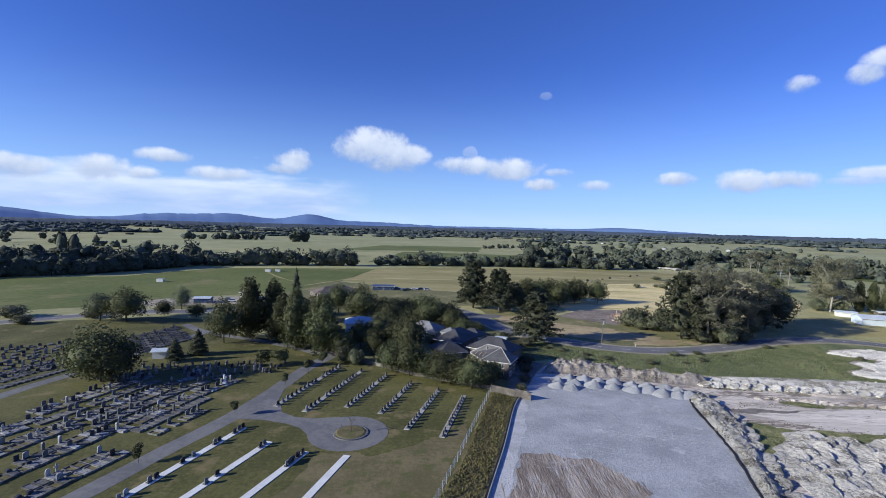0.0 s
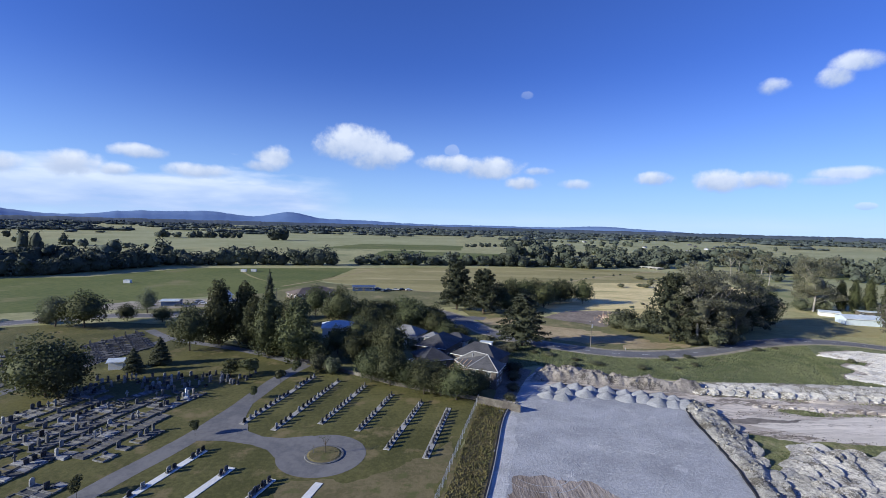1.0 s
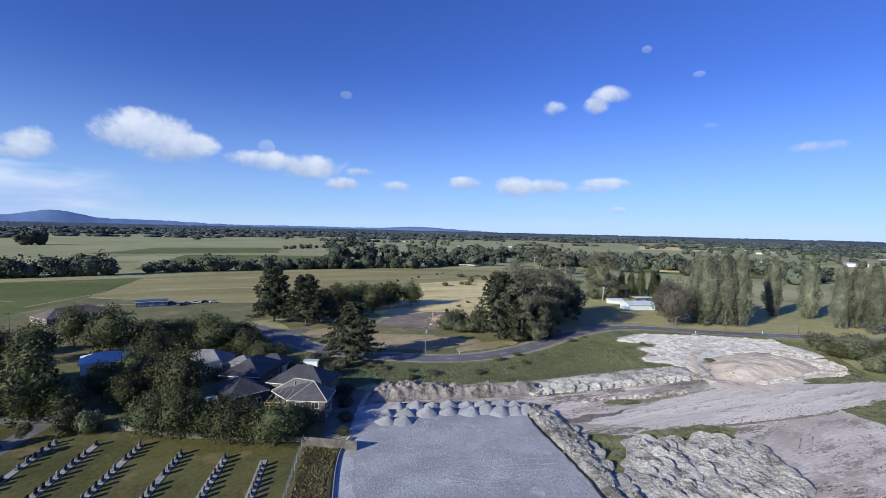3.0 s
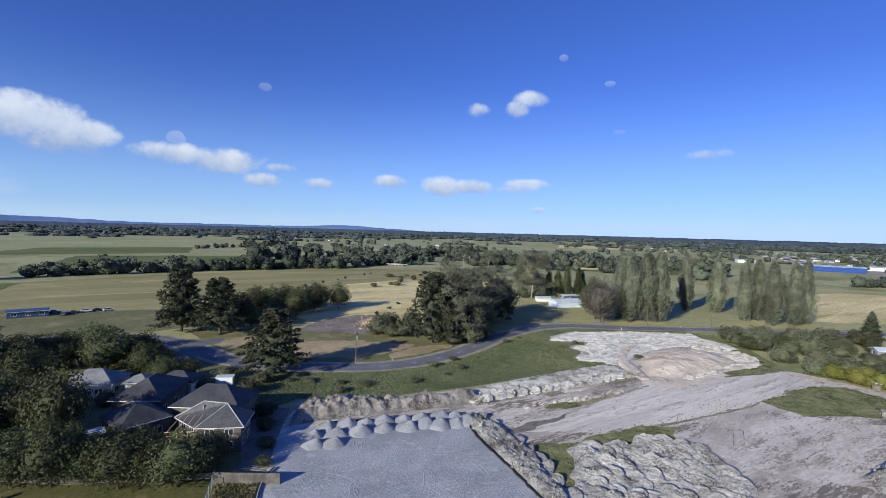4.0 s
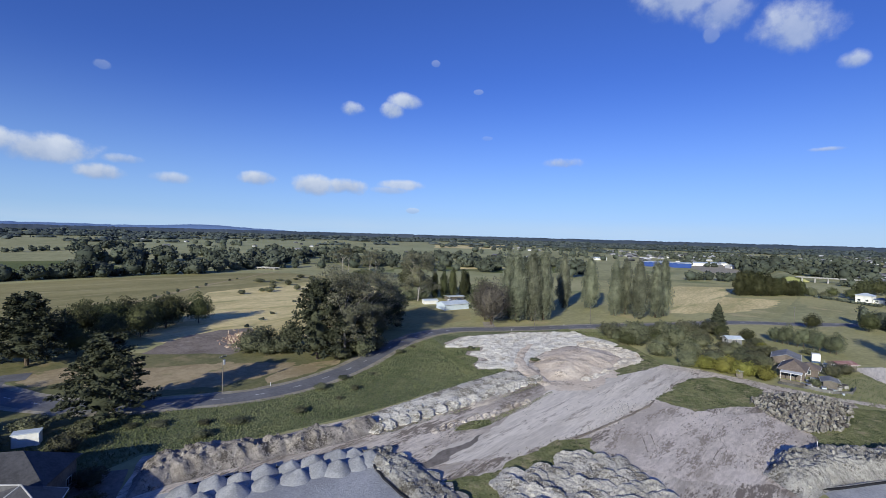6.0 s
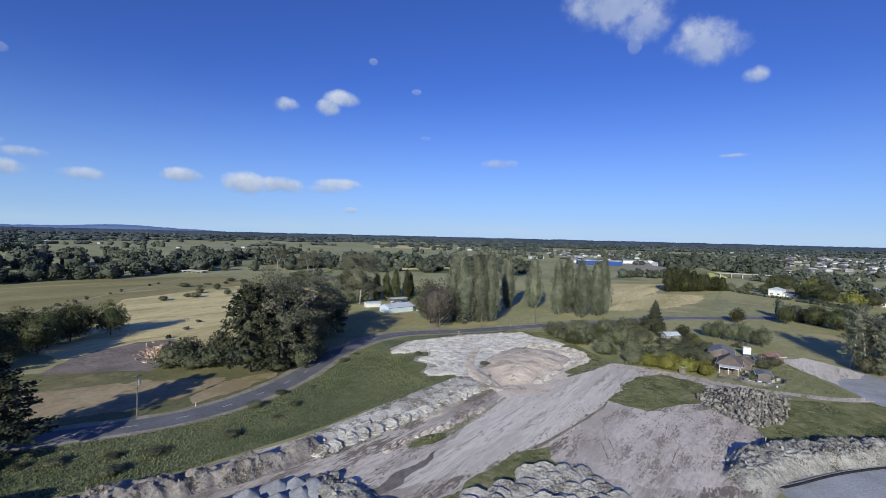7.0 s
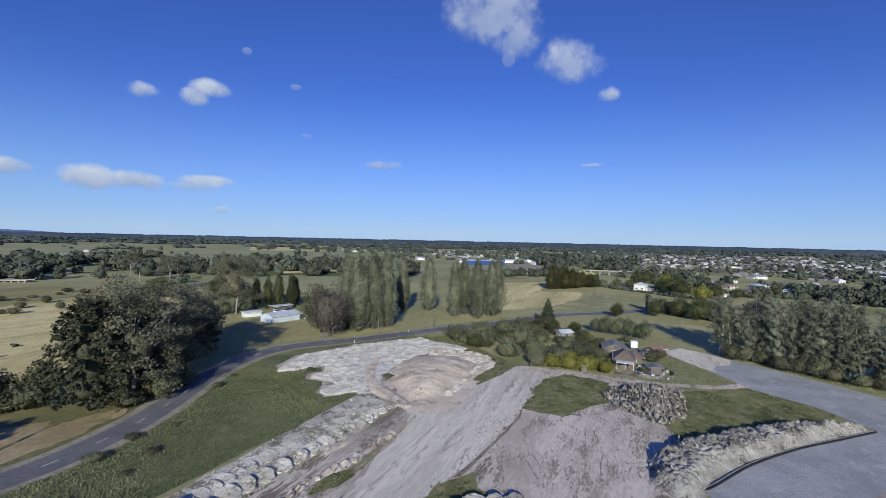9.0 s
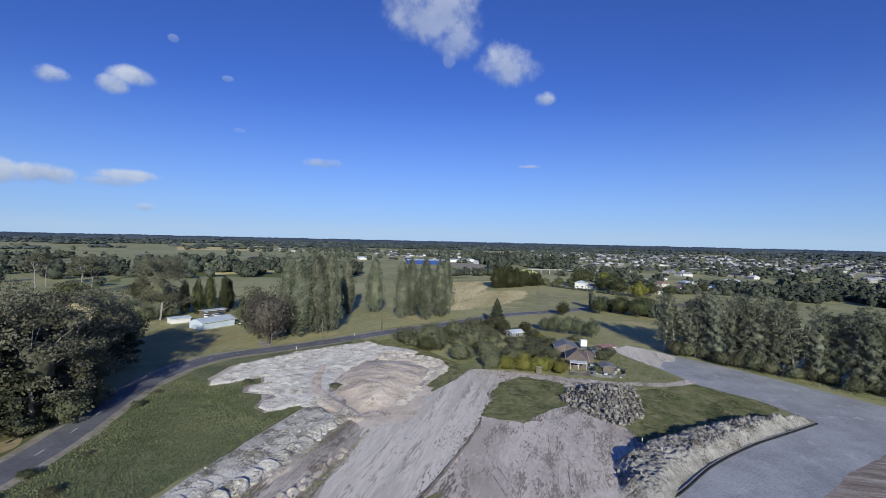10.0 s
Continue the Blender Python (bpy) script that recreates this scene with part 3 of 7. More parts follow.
patch("paddock", [(363, 440), (404, 408), (430, 330), (419, 322), (389, 303), (345, 365), (315, 391)], 0.034, PALE, "pale mown strip beyond the shed", jitter=2, step=8, seed=81)
patch("paddock", [(448, 426), (518, 386), (480, 362), (422, 404)], 0.034, STRAW, "dry mown strip behind the hedge", jitter=2, step=8, seed=82)
patch("paddock", [(1477, 1417), (1756, 1250), (1167, 848), (1020, 993)], 0.05, STRAW, "dry straw coloured field far out", jitter=8, step=25, seed=83)
patch("verge", [(18, 232), (45, 224), (72, 206), (96, 190), (106, 173), (98, 168), (89, 164.4), (80, 162), (72, 161), (64, 162), (57, 164.8), (43, 173), (32, 183.5), (24, 199)], 0.03, VERGE, "mown grass verge beside the bend", jitter=0.6, seed=8)
patch("verge", [(34, 194), (50, 199), (69, 189), (85, 176), (77, 170), (60, 169.5), (46, 176)], 0.036, DRY, "dry tan patch in the mown verge", jitter=2.2, step=1.2, seed=53)
patch("verge", [(78, 172), (86, 173), (97, 171), (92, 166.6), (84, 164.4), (76, 163.2), (68, 163.4), (70, 167)], 0.037, DRY, "dry tan patch beside the bend", jitter=1.6, step=1.2, seed=63)
patch("verge", [(24, 205), (30, 214), (42, 212), (52, 206), (44, 200), (34, 197), (27, 198)], 0.036, DRY, "dry tan patch beside the driveway", jitter=2, step=1.2, seed=64)
# darker sheet over the pale pasture, in place of shade and lens falloff
patch("farm_verge", [(-96, 262), (-72, 326), (-20, 298), (20, 284), (40, 268), (62, 252), (50, 236), (30, 240), (4, 236), (-30, 243), (-66, 232), (-100, 212), (-130, 204), (-128, 232)], 0.019, VERGE, "rough grass round the farm drive, darker in place of shade", jitter=1.5, step=5, seed=66)
patch("yard_grass", [(160, 188), (182, 186), (205, 205), (188, 230), (165, 225), (150, 205)], 0.03, HAY, "mown grass beside the shed", jitter=1.2, seed=9)

patch("lawn", [(-215, 60), (-190, 150), (-150, 178), (-120, 190), (-95, 188), (-70, 165), (-38, 146), (-22, 134), (-6, 123), (13, 114), (9, 97), (4, 78), (-4, 55), (-20, 0), (-120, 0)], 0.03, LAWN, "mown cemetery lawn", jitter=0.5, seed=10)
patch("worn_lawn", [(-20, 80), (-9, 80), (2, 88), (7, 96), (3, 77), (-3, 56), (-14, 40), (-30, 40), (-24, 66)], 0.04, WORN, "worn brown lawn", jitter=2.2, step=1.0, seed=11)
patch("rough_strip", [(13, 113), (20.5, 109), (17.2, 102), (14.5, 92), (12.1, 82), (7.6, 66), (0.6, 40), (-5, 20), (-16, 20), (-4, 55), (4, 78), (9, 98)], 0.045, WORN, "strip of uncut grass beside the fence", jitter=0.5, seed=12)
patch("verge_grass", [(14, 128), (24, 138), (34, 142), (52, 134), (74, 130), (98, 129), (115, 131), (121, 139), (134, 161), (140, 171), (126, 169.5), (111.5, 162.7), (92, 154.6), (82, 152.4), (72, 151.4), (62, 152.6), (53, 155.6), (40, 163), (32, 168), (20, 160), (10, 145)], 0.035, ROUGH, "rough grass bank below the road", jitter=0.5, seed=13)

site = patch("earthworks", [(26, 126), (34, 141), (52, 133), (74, 129), (98, 128), (116, 130), (124, 139), (137, 163), (152, 168), (174, 158), (194, 142), (184, 120), (169, 97), (171, 86), (168, 50), (160, 48), (137, 54), (122, 53), (104, 55), (92, 40), (70, 10), (50, -30), (-10, -40), (-4, 20), (7, 66), (12, 84), (17, 103)], 0.05, BARE, "bare stripped earth of a building site", jitter=0.8, seed=14)
patch("haul_track", [(71, 106), (84, 105.4), (96, 106), (110, 106.5), (124, 112), (129, 110), (134, 105.2), (146, 101.4), (158, 97.6), (170, 94.5), (170, 86), (150, 87), (130, 85), (112, 88), (94, 92), (80, 95), (66, 104)], 0.056, HAUL, "pale compacted haul track", jitter=1.3, step=0.9, seed=115)
patch("apron", [(112, 88), (131, 86), (130, 77), (140, 66), (138, 56), (123, 56), (104, 58), (96, 66), (92, 76), (96, 84)], 0.058, APRON, "scraped earth apron", jitter=1.8, step=0.9, seed=16)
patch("grass_patch", [(157, 86), (166, 80), (162, 68), (144, 68), (137, 74), (130, 77), (132, 87)], 0.066, PATCHGRASS, "remaining patch of rough grass", jitter=1.3, step=0.8, seed=17)
patch("grass_patch", [(127, 54), (140, 58), (152, 52), (162, 50), (173, 31), (165, 18), (156, 18), (140, 34), (125, 49)], 0.066, PATCHGRASS, "rough grass between pad and lane", jitter=1.3, step=0.8, seed=18)
patch("grass_patch", [(64, 98), (75, 94), (91, 93), (98, 89), (90, 84), (79, 86), (70, 85), (60, 82), (57, 88)], 0.066, PATCHGRASS, "remaining patch of rough grass", jitter=1.3, step=0.8, seed=19)
patch("grass_patch", [(133, 104.4), (144, 101.6), (158, 98), (168, 96), (173, 100), (182, 108), (196, 122), (205, 128), (196, 141), (188, 132), (182, 120), (178, 108), (169, 102.6), (155, 104), (143, 105)], 0.066, PATCHGRASS, "rough grass beside the sand mound", jitter=0.6, seed=20)
patch("grass_patch", [(81, 109.6), (84, 111), (88, 110.6), (91, 108.6), (89.5, 106.8), (85, 107.2)], 0.068, PATCHGRASS, "small patch of grass beside the windrow", jitter=0.6, step=1.2, seed=45)
ARMS = [(92, 128), (112, 127.8), (125, 127), (129, 128.6), (122, 131), (119.5, 133.5), (121.5, 137.8), (127, 139.4), (130, 141.5), (130, 147), (134.5, 149.8), (138, 147), (142, 150), (137, 152.8), (131, 159), (127, 158), (118, 142), (112, 132)]
patch("verge_grass", ARMS, 0.074, ROUGH, "rough grass between the arms of lime", jitter=0.0, step=1.5, seed=46)
patch("verge_grass", [(134, 160), (137, 163), (150, 165.5), (163, 160.5), (173, 156.5), (186, 147.5), (194, 140.5), (199, 145), (189, 148.6), (172, 160), (157, 170.2), (144, 172.6), (133, 170.6), (131, 163)], 0.066, ROUGH, "rough grass between lime and road", jitter=0.3, step=2, seed=47)
patch("garden_ground", [(-40, 142), (-22, 136), (-6, 124), (14, 114), (20, 118), (24, 138), (30, 158), (34, 166), (24, 178), (15, 195), (10, 210), (-5, 224), (-30, 230), (-66, 218), (-84, 196), (-60, 165)], 0.022, VERGE, "shaded grass and soil round the houses", jitter=1.0, step=4, seed=54)
patch("paddock", [(128, 202), (150, 190), (168, 178), (186, 165), (230, 138), (283, 102), (330, 130), (300, 200), (240, 260), (205, 258), (170, 232)], 0.021, GRAZED, "grazed grass round the shed and poplars", jitter=1.0, step=4, seed=55)
patch("paddock", [(215, 95), (240, 110), (280, 90), (305, 62), (322, 35), (300, 10), (225, 30), (218, 55)], 0.022, GRAZED, "green paddock behind the cottage", jitter=1.5, step=5, seed=51)
patch("paddock", [(335, 60), (420, 82), (500, 86), (560, 40), (480, -60), (350, -40)], 0.022, GRAZED, "green paddock beyond the road", jitter=3, step=8, seed=52)
patch("dry_field", [(60, 252), (82, 262), (104, 317), (128, 352), (184, 368), (215, 370), (240, 335), (205, 262), (178, 236), (150, 214), (132, 204), (104, 200), (80, 204), (66, 211)], 0.024, STRAW, "dry straw coloured field beyond the gum clump", jitter=1.5, step=5, seed=48)
patch("dry_field", [(455, 169), (495, 131), (400, 124), (414, 92), (372, 90), (318, 103), (283, 127), (300, 150), (380, 190)], 0.03, STRAW, "mown straw coloured paddock beyond the poplars", jitter=3, step=5, seed=49)
patch("yard", [(-150, 222), (-140, 236), (-118, 246), (-96, 252), (-90, 244), (-100, 226), (-118, 219), (-138, 214)], 0.028, SHOULDER, "gravel yard with parked vehicles beside the road", jitter=1, step=4, seed=61)
patch("yard", [(676, 194), (739, 166), (949, 226), (839, 267)], 0.03, SHOULDER, "pale yard before the warehouse", jitter=2, step=8, seed=50)
patch("damp_patch", [(60, 103.4), (66, 105.2), (75, 105), (84, 104.6), (80, 103.6), (70, 102.8)], 0.07, DAMP_SHADE, "dark earth, damp and shaded patch", jitter=1.1, step=0.5, seed=21)
patch("sand_fan", [(117, 110), (124, 113), (132, 109.5), (142, 106), (150, 104.6), (147, 101.6), (139, 102), (133, 99.5), (126, 101), (122, 105)], 0.072, SAND, "tan sand spread over the haul track", jitter=1.8, step=0.7, seed=71)
# dark soil whose tone also stands in for the house's deep shade
patch("shaded_soil", [(19, 109), (22, 116), (26, 126), (31, 138), (25, 141), (21, 130), (17, 116), (15, 112)], 0.055, DAMP_SHADE, "dark soil between house and pad, darkened further as house shade", jitter=0.5, seed=43)
patch("gravel_pad", [(25, 124), (29, 127), (47, 121), (62, 116), (59.6, 105), (55.8, 86), (50.6, 69), (43.4, 45), (37.8, 20), (-2, 20), (7, 66), (12, 84), (17, 103), (21, 112)], 0.075, GRAVEL, "compacted blue grey gravel pad", jitter=0.3, seed=22)
patch("pad_margin", [(16.8, 103), (20.5, 108), (19.5, 100), (16, 86), (12, 72), (6, 45), (0, 22), (-2, 22), (7, 66), (12, 84)], 0.08, PALEGRAVEL, "loose pale gravel along the edge of the pad", jitter=0.9, step=0.8, seed=44)
patch("clay_strip", [(11, 68), (13, 76), (15, 82), (21, 81), (27, 80), (30, 75), (33, 70), (29, 45), (27, 22), (3, 22), (8, 50)], 0.085, CLAY, "stripped brown clay inside the gravel pad", jitter=1.8, step=1.2, seed=23)
patch("gravel_pad", [(108, 54), (114, 50.5), (121.5, 44.5), (132.5, 34.5), (149, 16), (153, 3), (140, -30), (110, -40), (80, -20), (86, 20), (96, 46)], 0.075, GRAVEL, "compacted blue grey gravel pad", jitter=0.3, seed=24)
patch("clay_strip", [(112, 30), (124, 20), (134, 9), (142, -4), (120, -25), (100, 10)], 0.085, CLAY, "stripped brown clay inside the gravel pad", jitter=0.7, seed=25)
patch("gravel_road", [(213, 50), (221, 43), (209, 29), (196, 15), (179, 0), (165, -12), (150, -30), (136, -30), (150, 0), (150, 13), (163, 20), (172, 31), (186, 37), (205, 47)], 0.09, GRAVEL, "new gravel road into the site", jitter=0.5, seed=26)
patch("gravel_road", [(212, 50), (221, 43), (213, 33.5), (207, 29), (200, 31), (196, 36), (187, 37.5), (198, 44), (205, 48)], 0.096, HAUL, "pale earth end of the gravel road", jitter=0.9, step=1.2, seed=65)
ribbon("lane", [(165, 96), (167, 88), (167, 77), (166.4, 65), (166.8, 56), (168.4, 47), (171, 38), (176, 32)], 3.4, 0.095, APRON, "narrow unsealed lane", ragged=0.5)
patch("demolition_yard", [(54, 216), (66, 229), (74, 233), (87, 236), (98, 233), (92, 216), (84, 203), (74, 198), (66, 206)], 0.04, YARD, "bare demolition ground", jitter=1.2, seed=27)

ribbon("farm_track", [(-150, 395), (-128, 355), (-110, 330), (-98, 318)], 2.0, 0.035, HAY, "worn pale track through the meadow", ragged=0.5)
ribbon("farm_track", [(-60, 298), (-20, 294), (10, 290), (30, 292), (80, 330), (130, 380), (200, 440), (240, 470)], 2.6, 0.035, DRY, "dry track along the hay field", ragged=0.6)
ribbon("farm_track", [(-88, 300), (-62, 360), (-45, 420)], 1.8, 0.035, DRY, "dry track between the fields", ragged=0.5)

# ---- roads ----
ROAD = [(-230, 110), (-190, 150), (-156, 182), (-130, 200), (-100, 207), (-66, 226), (-30, 238), (2, 229), (14, 213), (20, 196), (28, 180), (40, 168.5), (55, 160), (63, 157), (72, 156), (81, 157), (90.5, 159.3), (100, 163), (109.5, 167.4), (126, 174.5), (144, 178), (160, 175.3), (174.5, 164.3), (191.7, 152.8), (218, 137), (242, 120), (279, 97), (304, 69), (326, 47), (380, -30)]
ribbon("road_shoulder", ROAD, 10.2, 0.05, SHOULDER, "gravel shoulder of the road", ragged=0.7)
ribbon("road", ROAD, 6.7, 0.062, TARMAC, "sealed two-lane country road")
line = smooth_line(ROAD, 0.5)
run, verts, faces = 0.0, [], []
marks = thing("centre_line", "white dashed centre line on the road", "road marking", kind="structure")
seg = []
for i in range(1, len(line)):
    step = (line[i] - line[i - 1]).length
    run += step
    if run % 9.6 < 3.0:
        seg.append(i)
    elif seg:
        v, f = [], []
        for k, j in enumerate(seg):
            d = (line[j] - line[j - 1]).normalized()
            s = Vector((-d.y, d.x, 0)) * 0.085
            v += [line[j] + s + Vector((0, 0, 0.07)), line[j] - s + Vector((0, 0, 0.07))]
            if k:
                f.append((2 * k - 2, 2 * k - 1, 2 * k + 1, 2 * k))
        if f:
            put("dash", mesh_from("dash", v, f, PAINT), marks)
        seg = []
ribbon("driveway", [(11, 186), (16, 198), (20, 211), (27, 210)], 7, 0.07, TARMAC, "sealed driveway mouth")
ribbon("side_road", [(172, 166), (176, 171), (184, 178)], 5, 0.055, SHOULDER, "gravel driveway mouth", ragged=0.5)

# ---- cemetery drives ----
ribbon("cemetery_drive", [(-33, 140), (-36, 130), (-37.5, 122), (-39, 111), (-41, 100), (-43.5, 90), (-47, 80), (-49.5, 71), (-53, 60), (-58, 40), (-62, 20)], 3.9, 0.05, TRACK, "grey sealed cemetery drive", ragged=0.15)
ribbon("cemetery_drive", [(-42, 99), (-37, 96), (-31, 93.6), (-25, 91), (-19, 88.4)], 3.4, 0.054, TRACK, "grey sealed cemetery drive", ragged=0.1)
ribbon("cemetery_drive", [(-98, 96), (-96, 109), (-93, 121), (-91, 134), (-88, 150), (-84, 168)], 3.4, 0.05, TRACK, "grey sealed cemetery drive", ragged=0.15)
ribbon("cemetery_drive", [(-98, 178), (-83, 166), (-56, 154), (-38, 143), (-33, 140)], 3.2, 0.052, TRACK, "grey sealed cemetery drive", ragged=0.15)
bm = bmesh.new()
bmesh.ops.create_circle(bm, cap_ends=True, segments=56, radius=7.6, matrix=Matrix.Translation((-17.2, 88.2, 0.058)))
tagged(part("turning_circle", bm, TRACK), "grey sealed turning circle", "road", kind="structure")
patch("drive_junction", [(-46.5, 84), (-44, 92), (-40, 106), (-37.5, 113), (-36, 104), (-33, 97), (-30, 95.2), (-31, 91.6), (-36, 93), (-41, 93), (-44.5, 86)], 0.056, TRACK, "flared junction of the cemetery drives", "road", jitter=0.15, seed=41)
patch("drive_junction", [(-31, 95), (-25.5, 94.2), (-20.5, 95.4), (-17.5, 92), (-20, 84), (-24.2, 86), (-27, 89.6), (-31, 91.9)], 0.0595, TRACK, "flared mouth of the turning circle", "road", jitter=0.12, seed=42)
isl = thing("island", "grassed island with a concrete kerb", "island", -16.7, 88, 0.05, kind="structure")
bm = bmesh.new()
bmesh.ops.create_cone(bm, cap_ends=True, segments=36, radius1=3.35, radius2=3.3, depth=0.16, matrix=Matrix.Translation((0, 0, 0.08)))
part("kerb", bm, OLDSTONE, isl)
bm = bmesh.new()
bmesh.ops.create_cone(bm, cap_ends=True, segments=36, radius1=3.1, radius2=2.6, depth=0.16, matrix=Matrix.Translation((0, 0, 0.19)))
part("turf", bm, WORN, isl)

# ---- far rim: wooded rise and hills ----
def rim(name, material, label, far, az0, az1, top, step=0.25, depth=300):
    verts, faces = [], []
    k = int((az1 - az0) / step) + 1
    for i in range(k):
        az = az0 + i * step
        a = radians(az)
        h = top(az)
        for r, z in ((far, 0), (far + depth * 0.35, h * 0.62), (far + depth * 0.7, h), (far + depth, h * 0.5), (far + depth, -20)):
            verts.append((math.sin(a) * r, math.cos(a) * r, z))
        if i:
            for j in range(4):
                faces.append((5 * i - 5 + j, 5 * i - 5 + j + 1, 5 * i + j + 1, 5 * i + j))
    return tagged(put(name, mesh_from(name, verts, faces, material, True)), label, "backdrop", kind="structure")


def bell(az, at, wide, high):
    return high * math.exp(-((az - at) / wide) ** 2)


def hill_top(az):
    h = 42 + bell(az, -44, 4.5, 62) + bell(az, -31, 4, 48) + bell(az, -24.3, 4.2, 66) + bell(az, -16, 2.9, 74) + bell(az, -9, 6, 28) + bell(az, 20.8, 4.2, 26) + bell(az, 8, 8, 8) + bell(az, -60, 9, 90)
    h = (h + 20) * min(1.0, max(0.0, (40 - az) / 12)) - 20
    return h + 5 * noise.noise(Vector((az * 0.9, 3, 0))) + 3 * noise.noise(Vector((az * 3, 5, 0)))


rim("hills", HILLS, "hills on the horizon, coloured blue for distance haze", 4300, -75, 40, hill_top, depth=400)
rim("wooded_rise", HAZE_FAR, "dark wooded rise along the horizon, tinted blue for haze", 3900, -75, 135, lambda az: 33 + 4 * noise.noise(Vector((az * 0.5, 0, 0))) + 3 * noise.noise(Vector((az * 2.7, 0, 0))) + 2.5 * noise.noise(Vector((az * 9, 0, 0))), step=0.12, depth=200)


# ---- earthworks ----
SOIL_BANK = heap("soil_bank", [(28, 128), (33, 139), (42, 137), (52, 132), (63, 128), (74, 127), (72, 121), (62, 120.5), (50, 124), (40, 126.5)], 2.3, 3.4, TOPSOIL, "long bank of grey brown topsoil beside the gravel pad", "soil bank", 0.3, 0.75, 3.0, seed=1, lobed=0.25)
WIND_A = heap("spoil_windrow", [(67.5, 121), (70, 125), (73, 128), (86, 128.4), (98, 128.4), (112, 127.6), (123, 126.4), (126.5, 123.5), (123.5, 119.5), (125, 115), (123.5, 114.2), (115, 115.4), (103.8, 115.8), (89.5, 117.4), (75, 119.6), (69, 120.2)], 0.62, 0.9, WINDROW, "low windrow of pale crumbled spoil with tipped loads", "spoil heap", 0.3, 0.22, 0.6, ridge=1.6, seed=2, along=-14, lobed=0.5)
WIND_B = heap("spoil_windrow", [(60, 117), (66, 116), (66, 104), (64, 93), (58, 80), (53, 66), (46, 45), (40, 25), (36, 25), (41, 45), (49, 69), (54, 86), (58, 104)], 1.0, 2.4, GREYSPOIL, "windrow of pale spoil along the edge of the pad", "spoil heap", 0.28, 0.6, 1.1, seed=3, lobed=0.35)
SPOIL_BED = heap("spoil_bed", [(71, 93), (79, 90), (88, 87), (94, 82), (91, 76), (86, 70), (76, 64), (64, 66), (58, 72), (59, 82), (66, 88)], 0.4, 1.5, SPOIL, "field of tipped pale spoil loads in rows", "spoil heap", 0.4, 0.8, 1.5, seed=4, lobed=0.5)
LIME_EDGE = [(132, 158.5), (139, 162), (152, 164), (163, 159), (173, 154.5), (186, 146), (193, 139), (188, 130), (180, 126), (170, 129), (158, 131), (146, 129.5), (139, 127.6), (133, 124), (128, 126), (122.5, 131.5), (120.5, 134), (122, 137), (126.5, 138.6), (129.5, 137), (132, 141), (131.5, 146.5), (134.5, 148.5), (138, 145), (143.5, 149.5), (143.5, 151.5), (138, 153.5)]
LIME_BED = heap("lime_spread", LIME_EDGE, 0.35, 0.7, LIME, "spread of tipped white lime clay loads", "spoil heap", 0.4, 0.4, 1.3, seed=5, lobed=0.6, jitter=0.35)
heap("lime_spread", [(179, 137), (187, 134), (190.5, 130), (188, 122), (185, 116), (181, 117), (180.5, 125)], 0.45, 1.0, LIME, "low spread of white lime round the sand mound", "spoil heap", 0.5, 0.35, 1.9, seed=15, lobed=0.7, jitter=1.0)
heap("sand_mound", [(124, 113.5), (131, 121), (141, 128.5), (154, 132), (167, 130), (173, 119), (167, 109), (157, 105), (144, 105), (131, 107)], 1.9, 10, SAND, "broad low mound of tan sand", "sand mound", 0.5, 0.14, 2.6, seed=6, jitter=1.4)
LIME_RIM = [(132, 105.8), (142, 104.4), (155, 103.4), (169, 101.8), (178, 107.6), (180, 117), (184, 127), (175, 131), (170, 126), (172.5, 117), (166, 108.6), (154, 106), (143, 106.4), (134, 107.6)]
LIME_BERM = heap("lime_berm", LIME_RIM, 0.36, 1.4, TANLIME, "berm of white lime clay round the sand mound", "spoil heap", 0.35, 0.6, 1.0, seed=15, lobed=0.6, jitter=0.5)
heap("sand_spill", [(159, 142), (162, 138.5), (149, 133.4), (139, 128.4), (133, 123), (127.5, 115.5), (123.5, 110.5), (119.5, 111), (122.5, 117.5), (128, 126), (134, 132), (145, 137.4)], 0.42, 1.8, SAND, "wheel-worn tan track through the lime", "sand mound", 0.4, 0.25, 1.6, seed=16, jitter=0.6)
WIND_C = heap("spoil_windrow", [(100, 54), (106, 61), (116, 61), (125, 55), (134, 45), (144, 32), (151, 17), (149, 13), (140, 23), (131, 33), (120, 43.5), (110, 50.5)], 2.3, 3.2, GREYSPOIL, "windrow of pale spoil along the edge of the pad", "spoil heap", 0.28, 0.5, 1.1, seed=7, lobed=0.38)
heap("soil_scrape", [(88, 116), (100, 118), (112, 119), (118, 117), (110, 114.5), (98, 114)], 0.42, 0.9, BARE, "low broken scrape of earth beside the windrow", "soil bank", 0.3, 1.0, 0.8, seed=8, lobed=0.5)

